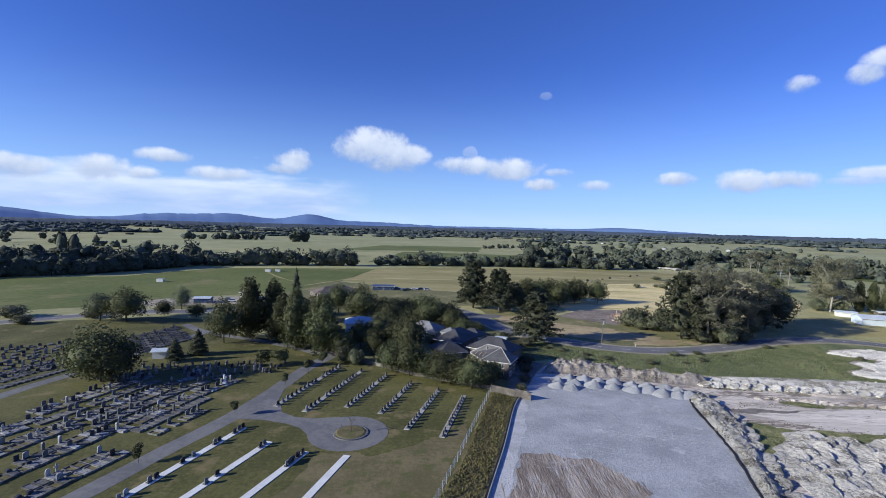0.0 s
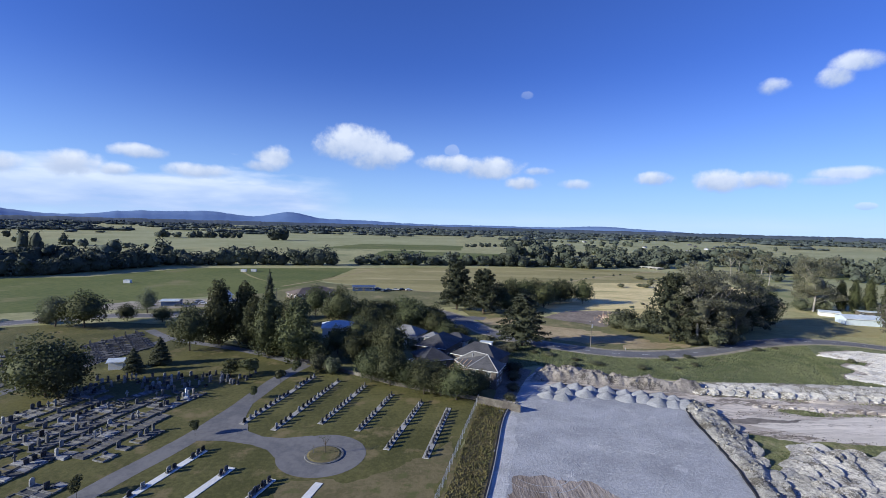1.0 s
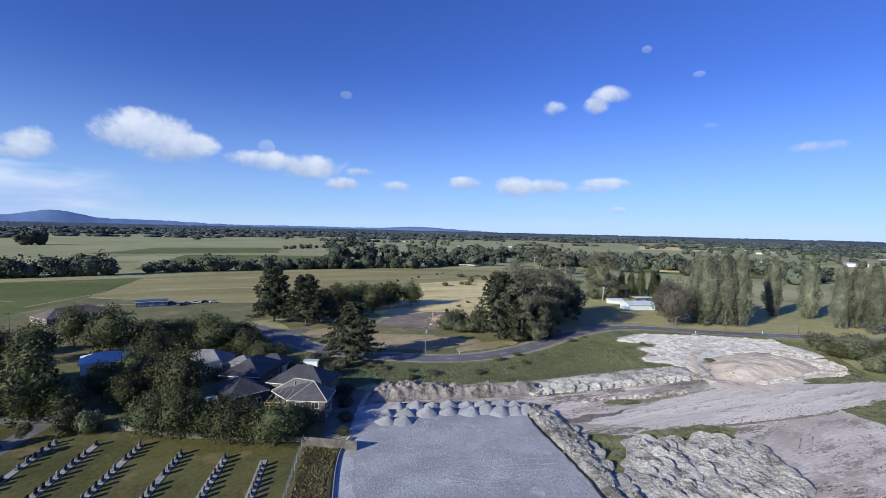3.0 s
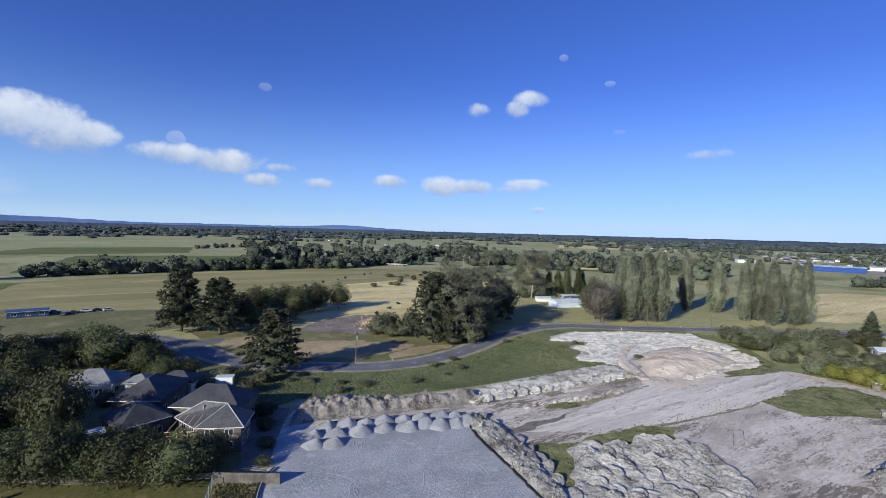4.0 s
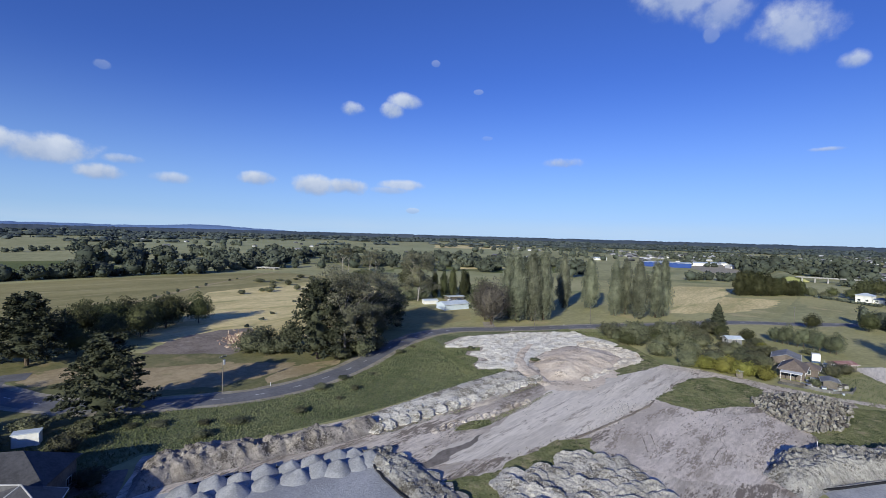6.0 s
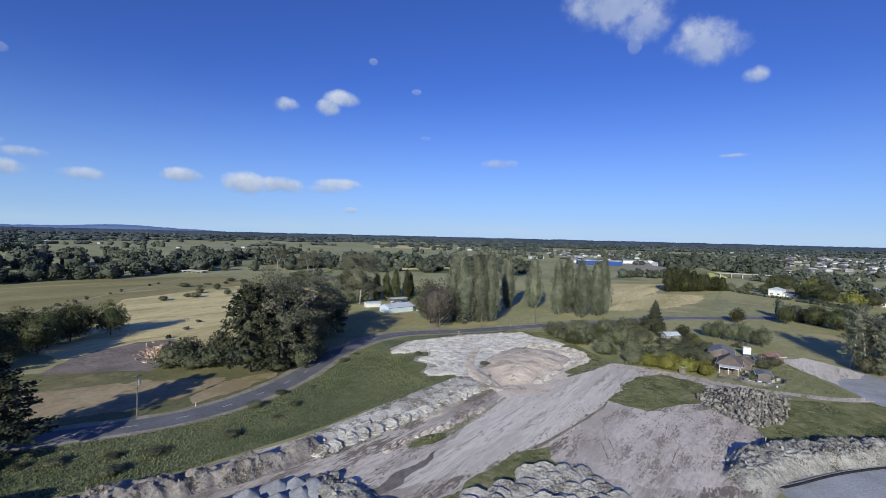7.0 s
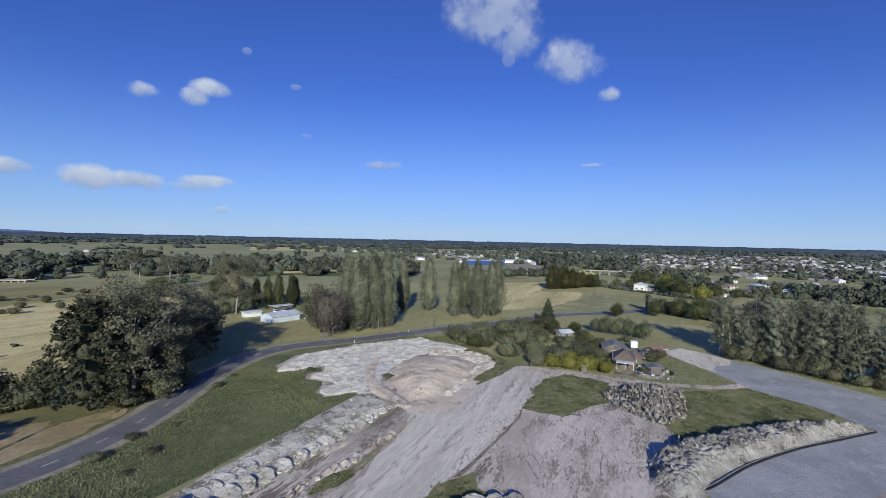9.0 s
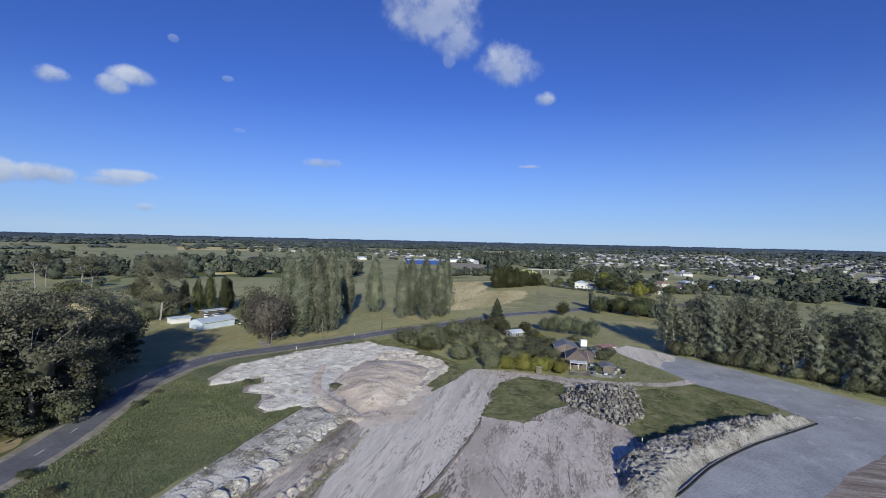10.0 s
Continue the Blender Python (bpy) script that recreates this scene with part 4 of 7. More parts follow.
# piles of tipped gravel
rng = np.random.default_rng(4)
PILES = [(31.0, 121.5), (34.5, 123.6), (38.2, 122.8), (41.8, 121.6), (45.6, 120.8), (49.5, 119.4), (53.2, 118.4), (57.0, 117.0), (35.0, 119.6), (39.6, 118.6), (44.2, 117.6), (48.6, 116.0), (55.0, 113.4), (58.2, 112.6), (52.4, 115.6), (30.0, 117.6), (59.6, 115.2), (60.8, 112.4), (33.2, 116.2)]
for k, (x, y) in enumerate(PILES):
    r, n = 2.25 + 0.55 * (k * 7 % 5) / 4, 26
    high, off = r * 0.56, r * (0.26 + 0.12 * (k % 3) / 2)
    verts, faces = [(off, 0, high)], []
    for ring in range(1, 8):
        f = ring / 7
        for j in range(n):
            a = 2 * math.pi * j / n
            w = f * r * (1 + 0.2 * noise.noise(Vector((math.cos(a) * 1.3, math.sin(a) * 1.3, k * 4.0))))
            zz = high * (1 - f) ** 0.92 * (1 + 0.16 * noise.noise(Vector((math.cos(a) * 2 * f, math.sin(a) * 2 * f, k * 2.0)))) + 0.07 * noise.noise(Vector((math.cos(a) * 4 * ring, math.sin(a) * 4 * ring, k * 2.0)))
            if ring == 7:
                zz = -0.05
            verts.append((math.cos(a) * w + off * (1 - f), math.sin(a) * w, zz))
            b = 1 + (ring - 1) * n
            p = 1 + (ring - 2) * n
            if ring == 1:
                faces.append((0, b + j, b + (j + 1) % n))
            else:
                faces.append((p + j, b + j, b + (j + 1) % n, p + (j + 1) % n))
    tagged(put("gravel_mound", mesh_from("gravel_mound", verts, faces, PILEGRAVEL, True), m=pose(x, y, 0.07, 0, 0, -10 + (k * 37 % 50))), "tipped heap of blue grey gravel on the pad", "gravel mound", "tipped gravel mounds")


# edging round the pads: black strips stand in for the shadow under the pad edge
def edging(pts, name="pad_edging", ragged=0.0):
    line = smooth_line(pts, 1.2 if ragged else 1.5)
    line = [p + noise.noise_vector(p * 0.5) * ragged * Vector((1, 1, 0)) for p in line]
    root = thing(name, ("ragged black strip in place of the shadow line along the spoil" if ragged else "black strip in place of the pad edge's shadow, with a pale capping"), "edging", kind="structure")
    for piece, mtl, half, z0, z1, off in (("fabric", FABRIC_SHADE, 0.17, 0.02, 0.36, 0.0), ("capping", CONCRETE, 0.07, 0.02, 0.4, 0.25))[:1 if ragged else 2]:
        verts, faces = [], []
        for i, p in enumerate(line):
            d = (line[min(i + 1, len(line) - 1)] - line[max(i - 1, 0)]).normalized()
            s = Vector((-d.y, d.x, 0))
            for k, z in ((-half, z0), (-half, z1), (half, z1), (half, z0)):
                verts.append(p + s * (k + off) + Vector((0, 0, z)))
            if i:
                for j in range(3):
                    faces.append((4 * i - 4 + j, 4 * i - 3 + j, 4 * i + 1 + j, 4 * i + j))
        put(piece, mesh_from(piece, verts, faces, mtl), root)


edging([(22, 112.5), (19, 109), (16.5, 102), (14, 92), (11.5, 82), (7, 66), (0, 40), (-6, 20)])
edging([(60.5, 111), (58.2, 104), (54.6, 86), (49.4, 69), (42.2, 45), (36.6, 22)], ragged=0.25)
edging([(106, 53), (110, 50), (120, 43), (131, 33), (140, 23), (148.5, 13.5)])

# low silt fence with pegs behind the gravel mounds
sf = thing("silt_fence", "low dark silt fence on pegs behind the gravel mounds", "fence")
ends = smooth_line([(36, 125.4), (42, 123.2), (52.3, 119.2), (61.8, 115.4), (64, 113)], 2.0)
for p, q in zip(ends, ends[1:]):
    d = (q - p).normalized()
    turn_of = math.degrees(math.atan2(d.y, d.x))
    part("sheet", boxes((0, -0.015, 0.05, (q - p).length, 0.015, 0.42)), FABRIC_SHADE, sf, "", pose(p.x, p.y, 0.05, 0, 0, turn_of))
    part("peg", boxes((-0.04, -0.06, 0, 0.04, 0.02, 0.85)), TIMBER, sf, "", pose(p.x, p.y, 0.05, 0, 0, turn_of))

# rock pile: broken concrete and boulders
ROCKS = []
for k in range(5):
    bm = bmesh.new()
    bmesh.ops.create_icosphere(bm, subdivisions=1, radius=1)
    for v in bm.verts:
        v.co *= 1 + 0.75 * noise.noise(v.co * 1.9 + Vector((k * 5, 0, 0)))
        v.co.z *= 0.62
        v.co.x *= 1.25
    me = bpy.data.meshes.new("rock")
    bm.to_mesh(me)
    bm.free()
    me.materials.append(STONE)
    ROCKS.append(me)
PILE = [(148, 69), (158, 66.5), (163.5, 58.5), (163, 50.5), (152, 50), (142, 51), (134.5, 56), (136.5, 60), (141, 64.6)]
heap("rubble_bed", PILE, 1.9, 6, TOPSOIL, "earth under the broken rock", "soil bank", 0.6, 0.4, 1.5, seed=9)
pile = thing("rock_pile", "wide pile of broken concrete and pale boulders", "rock pile", 150, 59, 0)
grid = np.array([(x, y) for x in np.arange(134, 167, 0.66) for y in np.arange(47, 71, 0.66)])
dep = inside_depth(grid, PILE)
spots = [(p, d) for p, d in zip(grid, dep) if d > -0.3]
spots = [spots[i] for i in rng.permutation(len(spots))]
extra_v, extra_f = [], []
for k, (p, d) in enumerate(spots):
    s = 0.2 + 0.46 * rng.uniform() ** 2.2
    zz = 1.9 * (lambda q: q * q * (3 - 2 * q))(min(1, max(0, d) / 6)) + rng.uniform(-0.15, 0.65)
    if k < 300:
        put("rock", ROCKS[k % 5], pile, pose(p[0] - 150 + rng.uniform(-0.7, 0.7), p[1] - 59 + rng.uniform(-0.7, 0.7), zz, *rng.uniform(0, 360, 3)) @ Matrix.Diagonal((s, s * rng.uniform(0.7, 1.2), s, 1)))
    else:
        m = pose(p[0] - 150, p[1] - 59, zz, *rng.uniform(0, 360, 3)) @ Matrix.Diagonal((s, s, s, 1))
        b = len(extra_v)
        extra_v += [m @ v.co for v in ROCKS[k % 5].vertices]
        extra_f += [tuple(b + i for i in f.vertices) for f in ROCKS[k % 5].polygons]
if extra_v:
    tagged(put("broken_rock", mesh_from("broken_rock", extra_v, extra_f, STONE), pile), kind="stuff")


# large clods lying on the banks
def clods_on(heap_ob, material, n, seed, lo=0.14, hi=0.5):
    r = np.random.default_rng(seed)
    shapes = []
    for k in range(4):
        bm = bmesh.new()
        bmesh.ops.create_icosphere(bm, subdivisions=1, radius=1)
        for v in bm.verts:
            v.co *= 1 + 0.6 * noise.noise(v.co * 1.6 + Vector((k * 3, seed, 0)))
            v.co.z *= 0.7
        me = bpy.data.meshes.new("clod")
        bm.to_mesh(me)
        bm.free()
        me.materials.append(material)
        shapes.append(me)
    places = [v.co.copy() for v in heap_ob.data.vertices if v.co.z > 0.15]
    for k in range(n):
        p = places[int(r.integers(len(places)))]
        q = lo + (hi - lo) * r.uniform() ** 3
        put("clod", shapes[k % 4], heap_ob, pose(p.x, p.y, p.z + 0.1 * q, *r.uniform(0, 360, 3)) @ Matrix.Diagonal((q * 1.3, q, q, 1)))


clods_on(SOIL_BANK, TOPSOIL, 110, 1, 0.12, 0.45)
clods_on(WIND_B, GREYSPOIL, 150, 2, 0.12, 0.4)
clods_on(WIND_C, GREYSPOIL, 170, 3, 0.12, 0.4)
clods_on(WIND_A, WINDROW, 120, 4, 0.1, 0.3)

# brick rubble at the demolition yard
v0, f0 = [], []
for k in range(420):
    a, r = rng.uniform(0, 6.28), abs(rng.normal(0, 3.0))
    m = pose(86 + math.cos(a) * r * 1.1 + math.sin(a) * r * 0.9, 216 + math.sin(a) * r * 2.2, 0.1 + max(0, 1.3 - r * 0.35) * rng.uniform(0.3, 1), *rng.uniform(0, 360, 3)) @ Matrix.Diagonal((rng.uniform(0.3, 1.0), rng.uniform(0.2, 0.6), rng.uniform(0.15, 0.4), 1))
    b = len(v0)
    v0 += [m @ v.co for v in ROCKS[k % 5].vertices]
    f0 += [tuple(b + i for i in f.vertices) for f in ROCKS[k % 5].polygons]
tagged(put("brick_rubble", mesh_from("brick_rubble", v0, f0, BRICKRUBBLE)), "heap of orange brick and concrete rubble", "rubble heap", kind="stuff")

# clods scattered over the site
v0, f0 = [], []
CLODS = ((113, 88, 94, 91, 130, 0.9), (150, 86, 113, 88, 110, 0.5), (113, 91, 125, 90, 90, 1.6), (66, 106, 100, 112, 80, 1.2), (104, 60, 135, 74, 120, 6.0), (96, 100, 150, 94, 60, 4.0), (76, 110, 110, 107, 120, 1.6), (64, 99, 95, 92.5, 90, 0.6))
for x0, y0, x1, y1, n, wide in CLODS:
    for k in range(n):
        t = rng.uniform()
        s = rng.uniform(0.05, 0.12) + 0.12 * rng.uniform() ** 5
        m = pose(x0 + (x1 - x0) * t + rng.normal(0, wide), y0 + (y1 - y0) * t + rng.normal(0, wide), 0.08, *rng.uniform(0, 360, 3)) @ Matrix.Diagonal((s, s, s, 1))
        b = len(v0)
        v0 += [m @ v.co for v in ROCKS[k % 5].vertices]
        f0 += [tuple(b + i for i in f.vertices) for f in ROCKS[k % 5].polygons]
tagged(put("loose_clods", mesh_from("loose_clods", v0, f0, CLOD)), "loose clods scattered over the bare site", "clods", kind="stuff")


heap("grader_berm", [(95, 90.2), (104, 88.6), (113, 87.4), (126, 86.0), (131, 86.4), (131, 87.1), (126, 86.8), (113, 88.3), (104, 89.5), (95, 91.2)], 0.32, 0.4, RUT, "low crumbled earth berm along the haul track", "soil bank", 0.22, 1.2, 0.6, seed=21, lobed=0.5, jitter=0.3)


# ---- tyre marks ----
def tyre_marks(name, n, x0, x1, y0, y1, turn, spread, bend, material, label, seed, z, length=(6, 22), rows_at=(-0.9, 0.9)):
    """Low paired ridges that wheels have pressed up."""
    r = np.random.default_rng(seed)
    v, f = [], []
    for _ in range(n):
        x, y, a, L = r.uniform(x0, x1), r.uniform(y0, y1), radians(turn + r.normal(0, spread)), r.uniform(*length)
        cv = r.normal(0, bend)
        for off in rows_at:
            b = len(v)
            steps = max(4, int(L / 1.2))
            px, py, aa = x, y, a
            for i in range(steps + 1):
                s = (-math.sin(aa), math.cos(aa))
                wd = r.uniform(0.06, 0.14)
                for o, h in ((-wd, 0.0), (0, 0.022), (wd, 0.0)):
                    v.append((px + s[0] * (off + o), py + s[1] * (off + o), z + h))
                if i:
                    q = b + 3 * i
                    f += [(q - 3, q - 2, q + 1, q), (q - 2, q - 1, q + 2, q + 1)]
                px, py, aa = px + math.cos(aa) * L / steps, py + math.sin(aa) * L / steps, aa + cv * L / steps
    tagged(put(name, mesh_from(name, v, f, material)), label, "tyre marks", kind="stuff")


tyre_marks("tyre_marks", 12, 24, 50, 84, 106, 20, 90, 0.12, GRAVEL, "tyre marks pressed into the gravel pad", 1, 0.078)
tyre_marks("tyre_marks", 22, 18, 54, 82, 112, 95, 40, 0.1, GRAVEL, "blade marks in the gravel pad", 5, 0.08, (3, 9), (-0.5, 0.0, 0.7))
tyre_marks("tyre_marks", 16, 98, 128, 92, 104, -8, 6, 0.01, HAUL, "wheel ruts along the haul track", 2, 0.058, (10, 24))
tyre_marks("tyre_marks", 5, 98, 122, 64, 84, -10, 40, 0.03, BARE, "wheel ruts over the scraped apron", 3, 0.06)
tyre_marks("tyre_marks", 60, 10, 30, 25, 74, 92, 3, 0.004, CLAY, "plough-like scrape marks in the stripped clay", 4, 0.087, (4, 7))


# strips that the scraper has left at the end of the clay
bm = bmesh.new()
for k in range(30):
    x, top, wd = 13.2 + k * 0.62, 79.0 + rng.uniform(-1.5, 2.6) - max(0, k - 18) * 0.7, rng.uniform(0.12, 0.3)
    q = [bm.verts.new(c) for c in ((x - wd, 66, 0.09), (x + wd, 66, 0.09), (x + wd + 1.5, top - 1, 0.09), (x + 1.6, top, 0.09), (x - wd + 1.5, top - 1.5, 0.09))]
    bm.faces.new(q)
tagged(part("clay_scrapes", bm, CLAY), "strips of brown clay scraped into the gravel", "scrapes", kind="stuff")


# ---- dumped loads ----
def load_meshes(material, seed, count=6):
    """Loads of spoil as tipped and pushed: a tongue that rises gently and breaks off steeply at its head."""
    out = []
    for k in range(count):
        n, rings = 30, 8
        verts, faces = [], []
        for ring in range(rings + 1):
            f = (ring / rings) ** 0.8
            for j in range(n):
                a = 2 * math.pi * j / n
                c, s = math.cos(a), math.sin(a)
                d = Vector((math.copysign(abs(c) ** 0.7, c), math.copysign(abs(s) ** 0.7, s), 0))
                w = f * (1 + 0.16 * noise.noise(Vector((c * 1.4, s * 1.4, seed + k * 3.7))) + 0.13 * noise.noise(Vector((c * 4, s * 4, seed + k))))
                x, y = d.x * w, d.y * w
                h = 0.5 + 0.5 * x + 0.16 * noise.noise(Vector((x * 2.2, y * 2.2, seed + k))) + 0.09 * noise.noise(Vector((x * 6, y * 6, k))) + 0.06 * noise.noise(Vector((x * 14, y * 14, k + 5.0)))
                h *= 1 - 0.7 * y * y
                if ring == rings:
                    h = -0.12
                verts.append((x + (0.02 if ring == rings else 0.0), y, max(h, -0.12)))
                if ring:
                    b, p = ring * n, (ring - 1) * n
                    faces.append((p + j, b + j, b + (j + 1) % n, p + (j + 1) % n))
        out.append(mesh_from("load", verts, faces, material))
    return out


def loads(root, meshes, spots, r0, r1, h0, h1, turn, seed, z=0.05, vary=12):
    r = np.random.default_rng(seed)
    for k, (x, y) in enumerate(spots):
        a, b = r.uniform(*r0), r.uniform(*r1)
        put("load", meshes[k % len(meshes)], root, pose(x, y, z, 0, 0, turn + r.normal(0, vary)) @ Matrix.Diagonal((a, b, r.uniform(h0, h1), 1)))


def scatter_in(pts, gap, seed, inset=0.6):
    r = np.random.default_rng(seed)
    a = np.array(pts, float)
    g = np.array([(x + (0.5 * gap if i % 2 else 0), y) for i, y in enumerate(np.arange(a[:, 1].min(), a[:, 1].max(), gap * 0.8)) for x in np.arange(a[:, 0].min(), a[:, 0].max(), gap)])
    g = g + r.uniform(-0.28, 0.28, g.shape) * gap
    return g[inside_depth(g, list(map(tuple, pts))) > inset]


SPOIL_LOADS, LIME_LOADS = load_meshes(SPOIL, 1), load_meshes(LIME, 7)
row = WIND_A
edge_line = smooth_line([(69.5, 121.4), (76, 120.8), (90, 118.9), (104, 117.4), (116, 116.8), (123, 116)], 2.9)
loads(row, load_meshes(WINDROW, 4), [(p.x, p.y) for p in edge_line], (1.7, 2.0), (1.9, 2.4), 0.8, 1.05, 2, 11, z=0.32, vary=8)
edge_line = smooth_line([(72, 124.6), (84, 124.2), (98, 123), (112, 121.8), (120, 121.4)], 2.3)
loads(row, load_meshes(WINDROW, 5), [(p.x, p.y) for p in edge_line], (1.3, 1.7), (1.9, 2.5), 0.32, 0.5, 0, 15, z=0.56, vary=14)
row = thing("spoil_loads", "broken row of brown earth tongues beside the windrow", "spoil heap")
edge_line = smooth_line([(78, 112.2), (86, 112), (92, 109.8), (98, 109.2), (107, 108.5)], 1.9)
loads(row, load_meshes(BARE, 6), [(p.x, p.y) for p in edge_line], (0.8, 1.4), (0.7, 1.2), 0.3, 0.6, 10, 16, vary=40)
field = SPOIL_BED
loads(field, SPOIL_LOADS, scatter_in([(71, 93), (79, 90), (88, 87), (94, 82), (91, 76), (86, 70), (76, 64), (64, 66), (58, 72), (59, 82), (66, 88)], 3.3, 3), (1.9, 2.5), (2.0, 2.8), 0.9, 1.4, 18, 12, vary=12)
limes = LIME_BED
loads(LIME_BERM, load_meshes(TANLIME, 8), scatter_in(LIME_RIM, 2.6, 8, 0.7), (1.2, 1.7), (1.0, 1.5), 0.4, 0.6, 15, 18, z=0.12, vary=24)
wheel_way = smooth_line([(160, 140), (147, 135.4), (137, 130.4), (130, 124.5), (124, 115)], 1.0)
loads(limes, LIME_LOADS, [p for p in scatter_in(LIME_EDGE, 3.4, 5, 1.0) if min(math.dist(p, q[:2]) for q in wheel_way) > 3.2], (2.1, 2.8), (1.6, 2.2), 0.42, 0.62, 15, 13, z=0.08, vary=18)
bank = WIND_B
loads(bank, load_meshes(GREYSPOIL, 9), [(p.x + 1.6, p.y) for p in smooth_line([(62.5, 113), (62.5, 104), (60.5, 93), (56.5, 82), (52, 69), (46, 50), (40, 30)], 3.4)], (1.5, 2.2), (1.5, 2.2), 0.6, 1.0, 15, 14, z=0.1, vary=25)


# ---- grass tufts ----
def tufts(name, pts, n, size, label, seed, material=TUFT):
    r = np.random.default_rng(seed)
    a = np.array(pts, float)
    P = r.uniform(a.min(0), a.max(0), (n * 4, 2))
    P = P[inside_depth(P, list(map(tuple, pts))) > 0.3][:n]
    c = np.concatenate([P, r.uniform(0.4, 0.9, (len(P), 1)) * size], 1)
    nr = r.normal(size=(len(P), 3)) * (1, 1, 0.3)
    me = quad_cloud(name, c, nr, 1.1 * size * r.uniform(0.5, 1.0, len(P)), material, r, 0.75, True)
    tagged(put(name, me), label, "grass", kind="stuff")


tufts("tall_grass", [(14, 128), (24, 138), (34, 142), (52, 134), (74, 130), (98, 129), (115, 131), (121, 139), (134, 161), (140, 171), (126, 169.5), (111.5, 162.7), (92, 154.6), (82, 152.4), (72, 151.4), (62, 152.6), (53, 155.6), (40, 163), (32, 168), (20, 160), (10, 145)], 30000, 0.2, "tall uncut grass on the bank below the road", 1)
tufts("tall_grass", [(69, 119.6), (76, 118.8), (90, 116.6), (104, 115), (122, 113.8), (122, 112.8), (104, 113.8), (90, 115.4), (76, 117.6), (68, 118.6)], 900, 0.2, "line of weeds along the foot of the windrow", 9)
tufts("tall_grass", [(80, 110.6), (84, 111.4), (91, 109.2), (104, 108), (118, 108.6), (118, 107), (104, 106.6), (90, 106.4), (82, 108)], 900, 0.16, "weeds along the edge of the haul track", 10)
tufts("tall_grass", ARMS, 4000, 0.22, "tall grass between the arms of lime", 8)
tufts("tall_grass", [(13, 113), (19.4, 109), (16.2, 102), (13.6, 92), (11.2, 82), (6.6, 66), (-0.4, 40), (-4, 40), (-4, 55), (4, 78), (9, 98)], 9000, 0.22, "tall brown uncut grass beside the cemetery fence", 2, TUFT_BROWN)
tufts("tall_grass", [(127, 54), (140, 58), (152, 52), (162, 50), (173, 31), (165, 18), (156, 18), (140, 34), (125, 49)], 9000, 0.12, "rough grass between pad and lane", 3)
tufts("tall_grass", [(157, 86), (166, 80), (162, 68), (144, 68), (137, 74), (130, 77), (132, 87)], 6500, 0.11, "rough grass left on the site", 4)
tufts("tall_grass", [(64, 98), (75, 94), (91, 93), (98, 89), (90, 84), (79, 86), (70, 85), (60, 82), (57, 88)], 3500, 0.11, "rough grass left beside the spoil", 11)
tufts("tall_grass", [(182, 145), (196, 146), (240, 112), (215, 95), (186, 122)], 6000, 0.22, "tall grass between road and shrubs", 5)
tufts("tall_grass", [(164, 48), (176, 34), (206, 48), (190, 60), (172, 62)], 2600, 0.2, "weeds beside the lane", 6)
tufts("tall_grass", [(205, 24), (180, -2), (165, -18), (180, -20), (212, 14)], 2600, 0.2, "rough verge below the gum row", 7)


# ---- trees ----
def ellipsoid_points(r, lobes, n, shell=0.55):
    """n points in the outer part of a union of ellipsoids (x, y, z, rx, ry, rz), and their outward directions."""
    L = np.array(lobes)
    w = (L[:, 3] * L[:, 4] + L[:, 4] * L[:, 5] + L[:, 3] * L[:, 5])
    k = r.choice(len(L), n, p=w / w.sum())
    d = r.normal(size=(n, 3))
    d /= np.linalg.norm(d, axis=1, keepdims=True)
    rad = r.uniform(shell, 1.06, (n, 1))
    return L[k, :3] + d * rad * L[k, 3:], d


def skin(r, lobes, n, shell=0.8, buried=0.74):
    """n points on the outside of the union of the lobes; those deep inside another lobe are left out."""
    L = np.array(lobes)
    P, d = ellipsoid_points(r, lobes, n * 3, shell)
    deep = np.ones(len(P)) * 9
    for q in L:
        deep = np.minimum(deep, (((P - q[:3]) / q[3:]) ** 2).sum(1))
    keep = deep > buried * buried
    P, d = P[keep][:n], d[keep][:n]
    mid = L[:, :3].mean(0)
    out = P - mid
    out /= np.linalg.norm(out, axis=1, keepdims=True) + 1e-9
    return P, d * 0.6 + out * 0.6


SHAPES = {}
_ball = bmesh.new()
bmesh.ops.create_icosphere(_ball, subdivisions=2, radius=1)
BALL_V = np.array([v.co[:] for v in _ball.verts])
BALL_F = np.array([[v.index for v in f.verts] for f in _ball.faces])
_ball.free()


def foliage(name, centres, normals, size, material, r, long=1.0, upright=False, cores=(), uneven=0.16):
    """Leaf clumps over a few dark lumps that fill the inside of the crown."""
    me = quad_cloud(name, centres, normals, size, material, r, long, upright)
    if not len(cores):
        return me
    n = len(me.vertices)
    quads = np.empty(3 * n, np.float32)
    me.vertices.foreach_get("co", quads)
    C = np.array(cores)
    V = C[:, None, :3] + BALL_V[None] * C[:, None, 3:] * (1 + r.normal(0, uneven, (len(C), len(BALL_V), 1)))
    V[:, :, 2] = np.maximum(V[:, :, 2], 0.05)
    F = (BALL_F[None] + (np.arange(len(C)) * len(BALL_V))[:, None, None]).reshape(-1) + n
    out = bpy.data.meshes.new(name)
    out.vertices.add(n + V.shape[0] * V.shape[1])
    out.vertices.foreach_set("co", np.concatenate([quads, V.astype(np.float32).ravel()]))
    out.loops.add(n + len(F))
    out.loops.foreach_set("vertex_index", np.concatenate([np.arange(n), F]).astype(np.int32))
    out.polygons.add(n // 4 + len(F) // 3)
    out.polygons.foreach_set("loop_start", np.concatenate([np.arange(0, n, 4), n + np.arange(0, len(F), 3)]).astype(np.int32))
    out.update(calc_edges=True)
    out.materials.append(material)
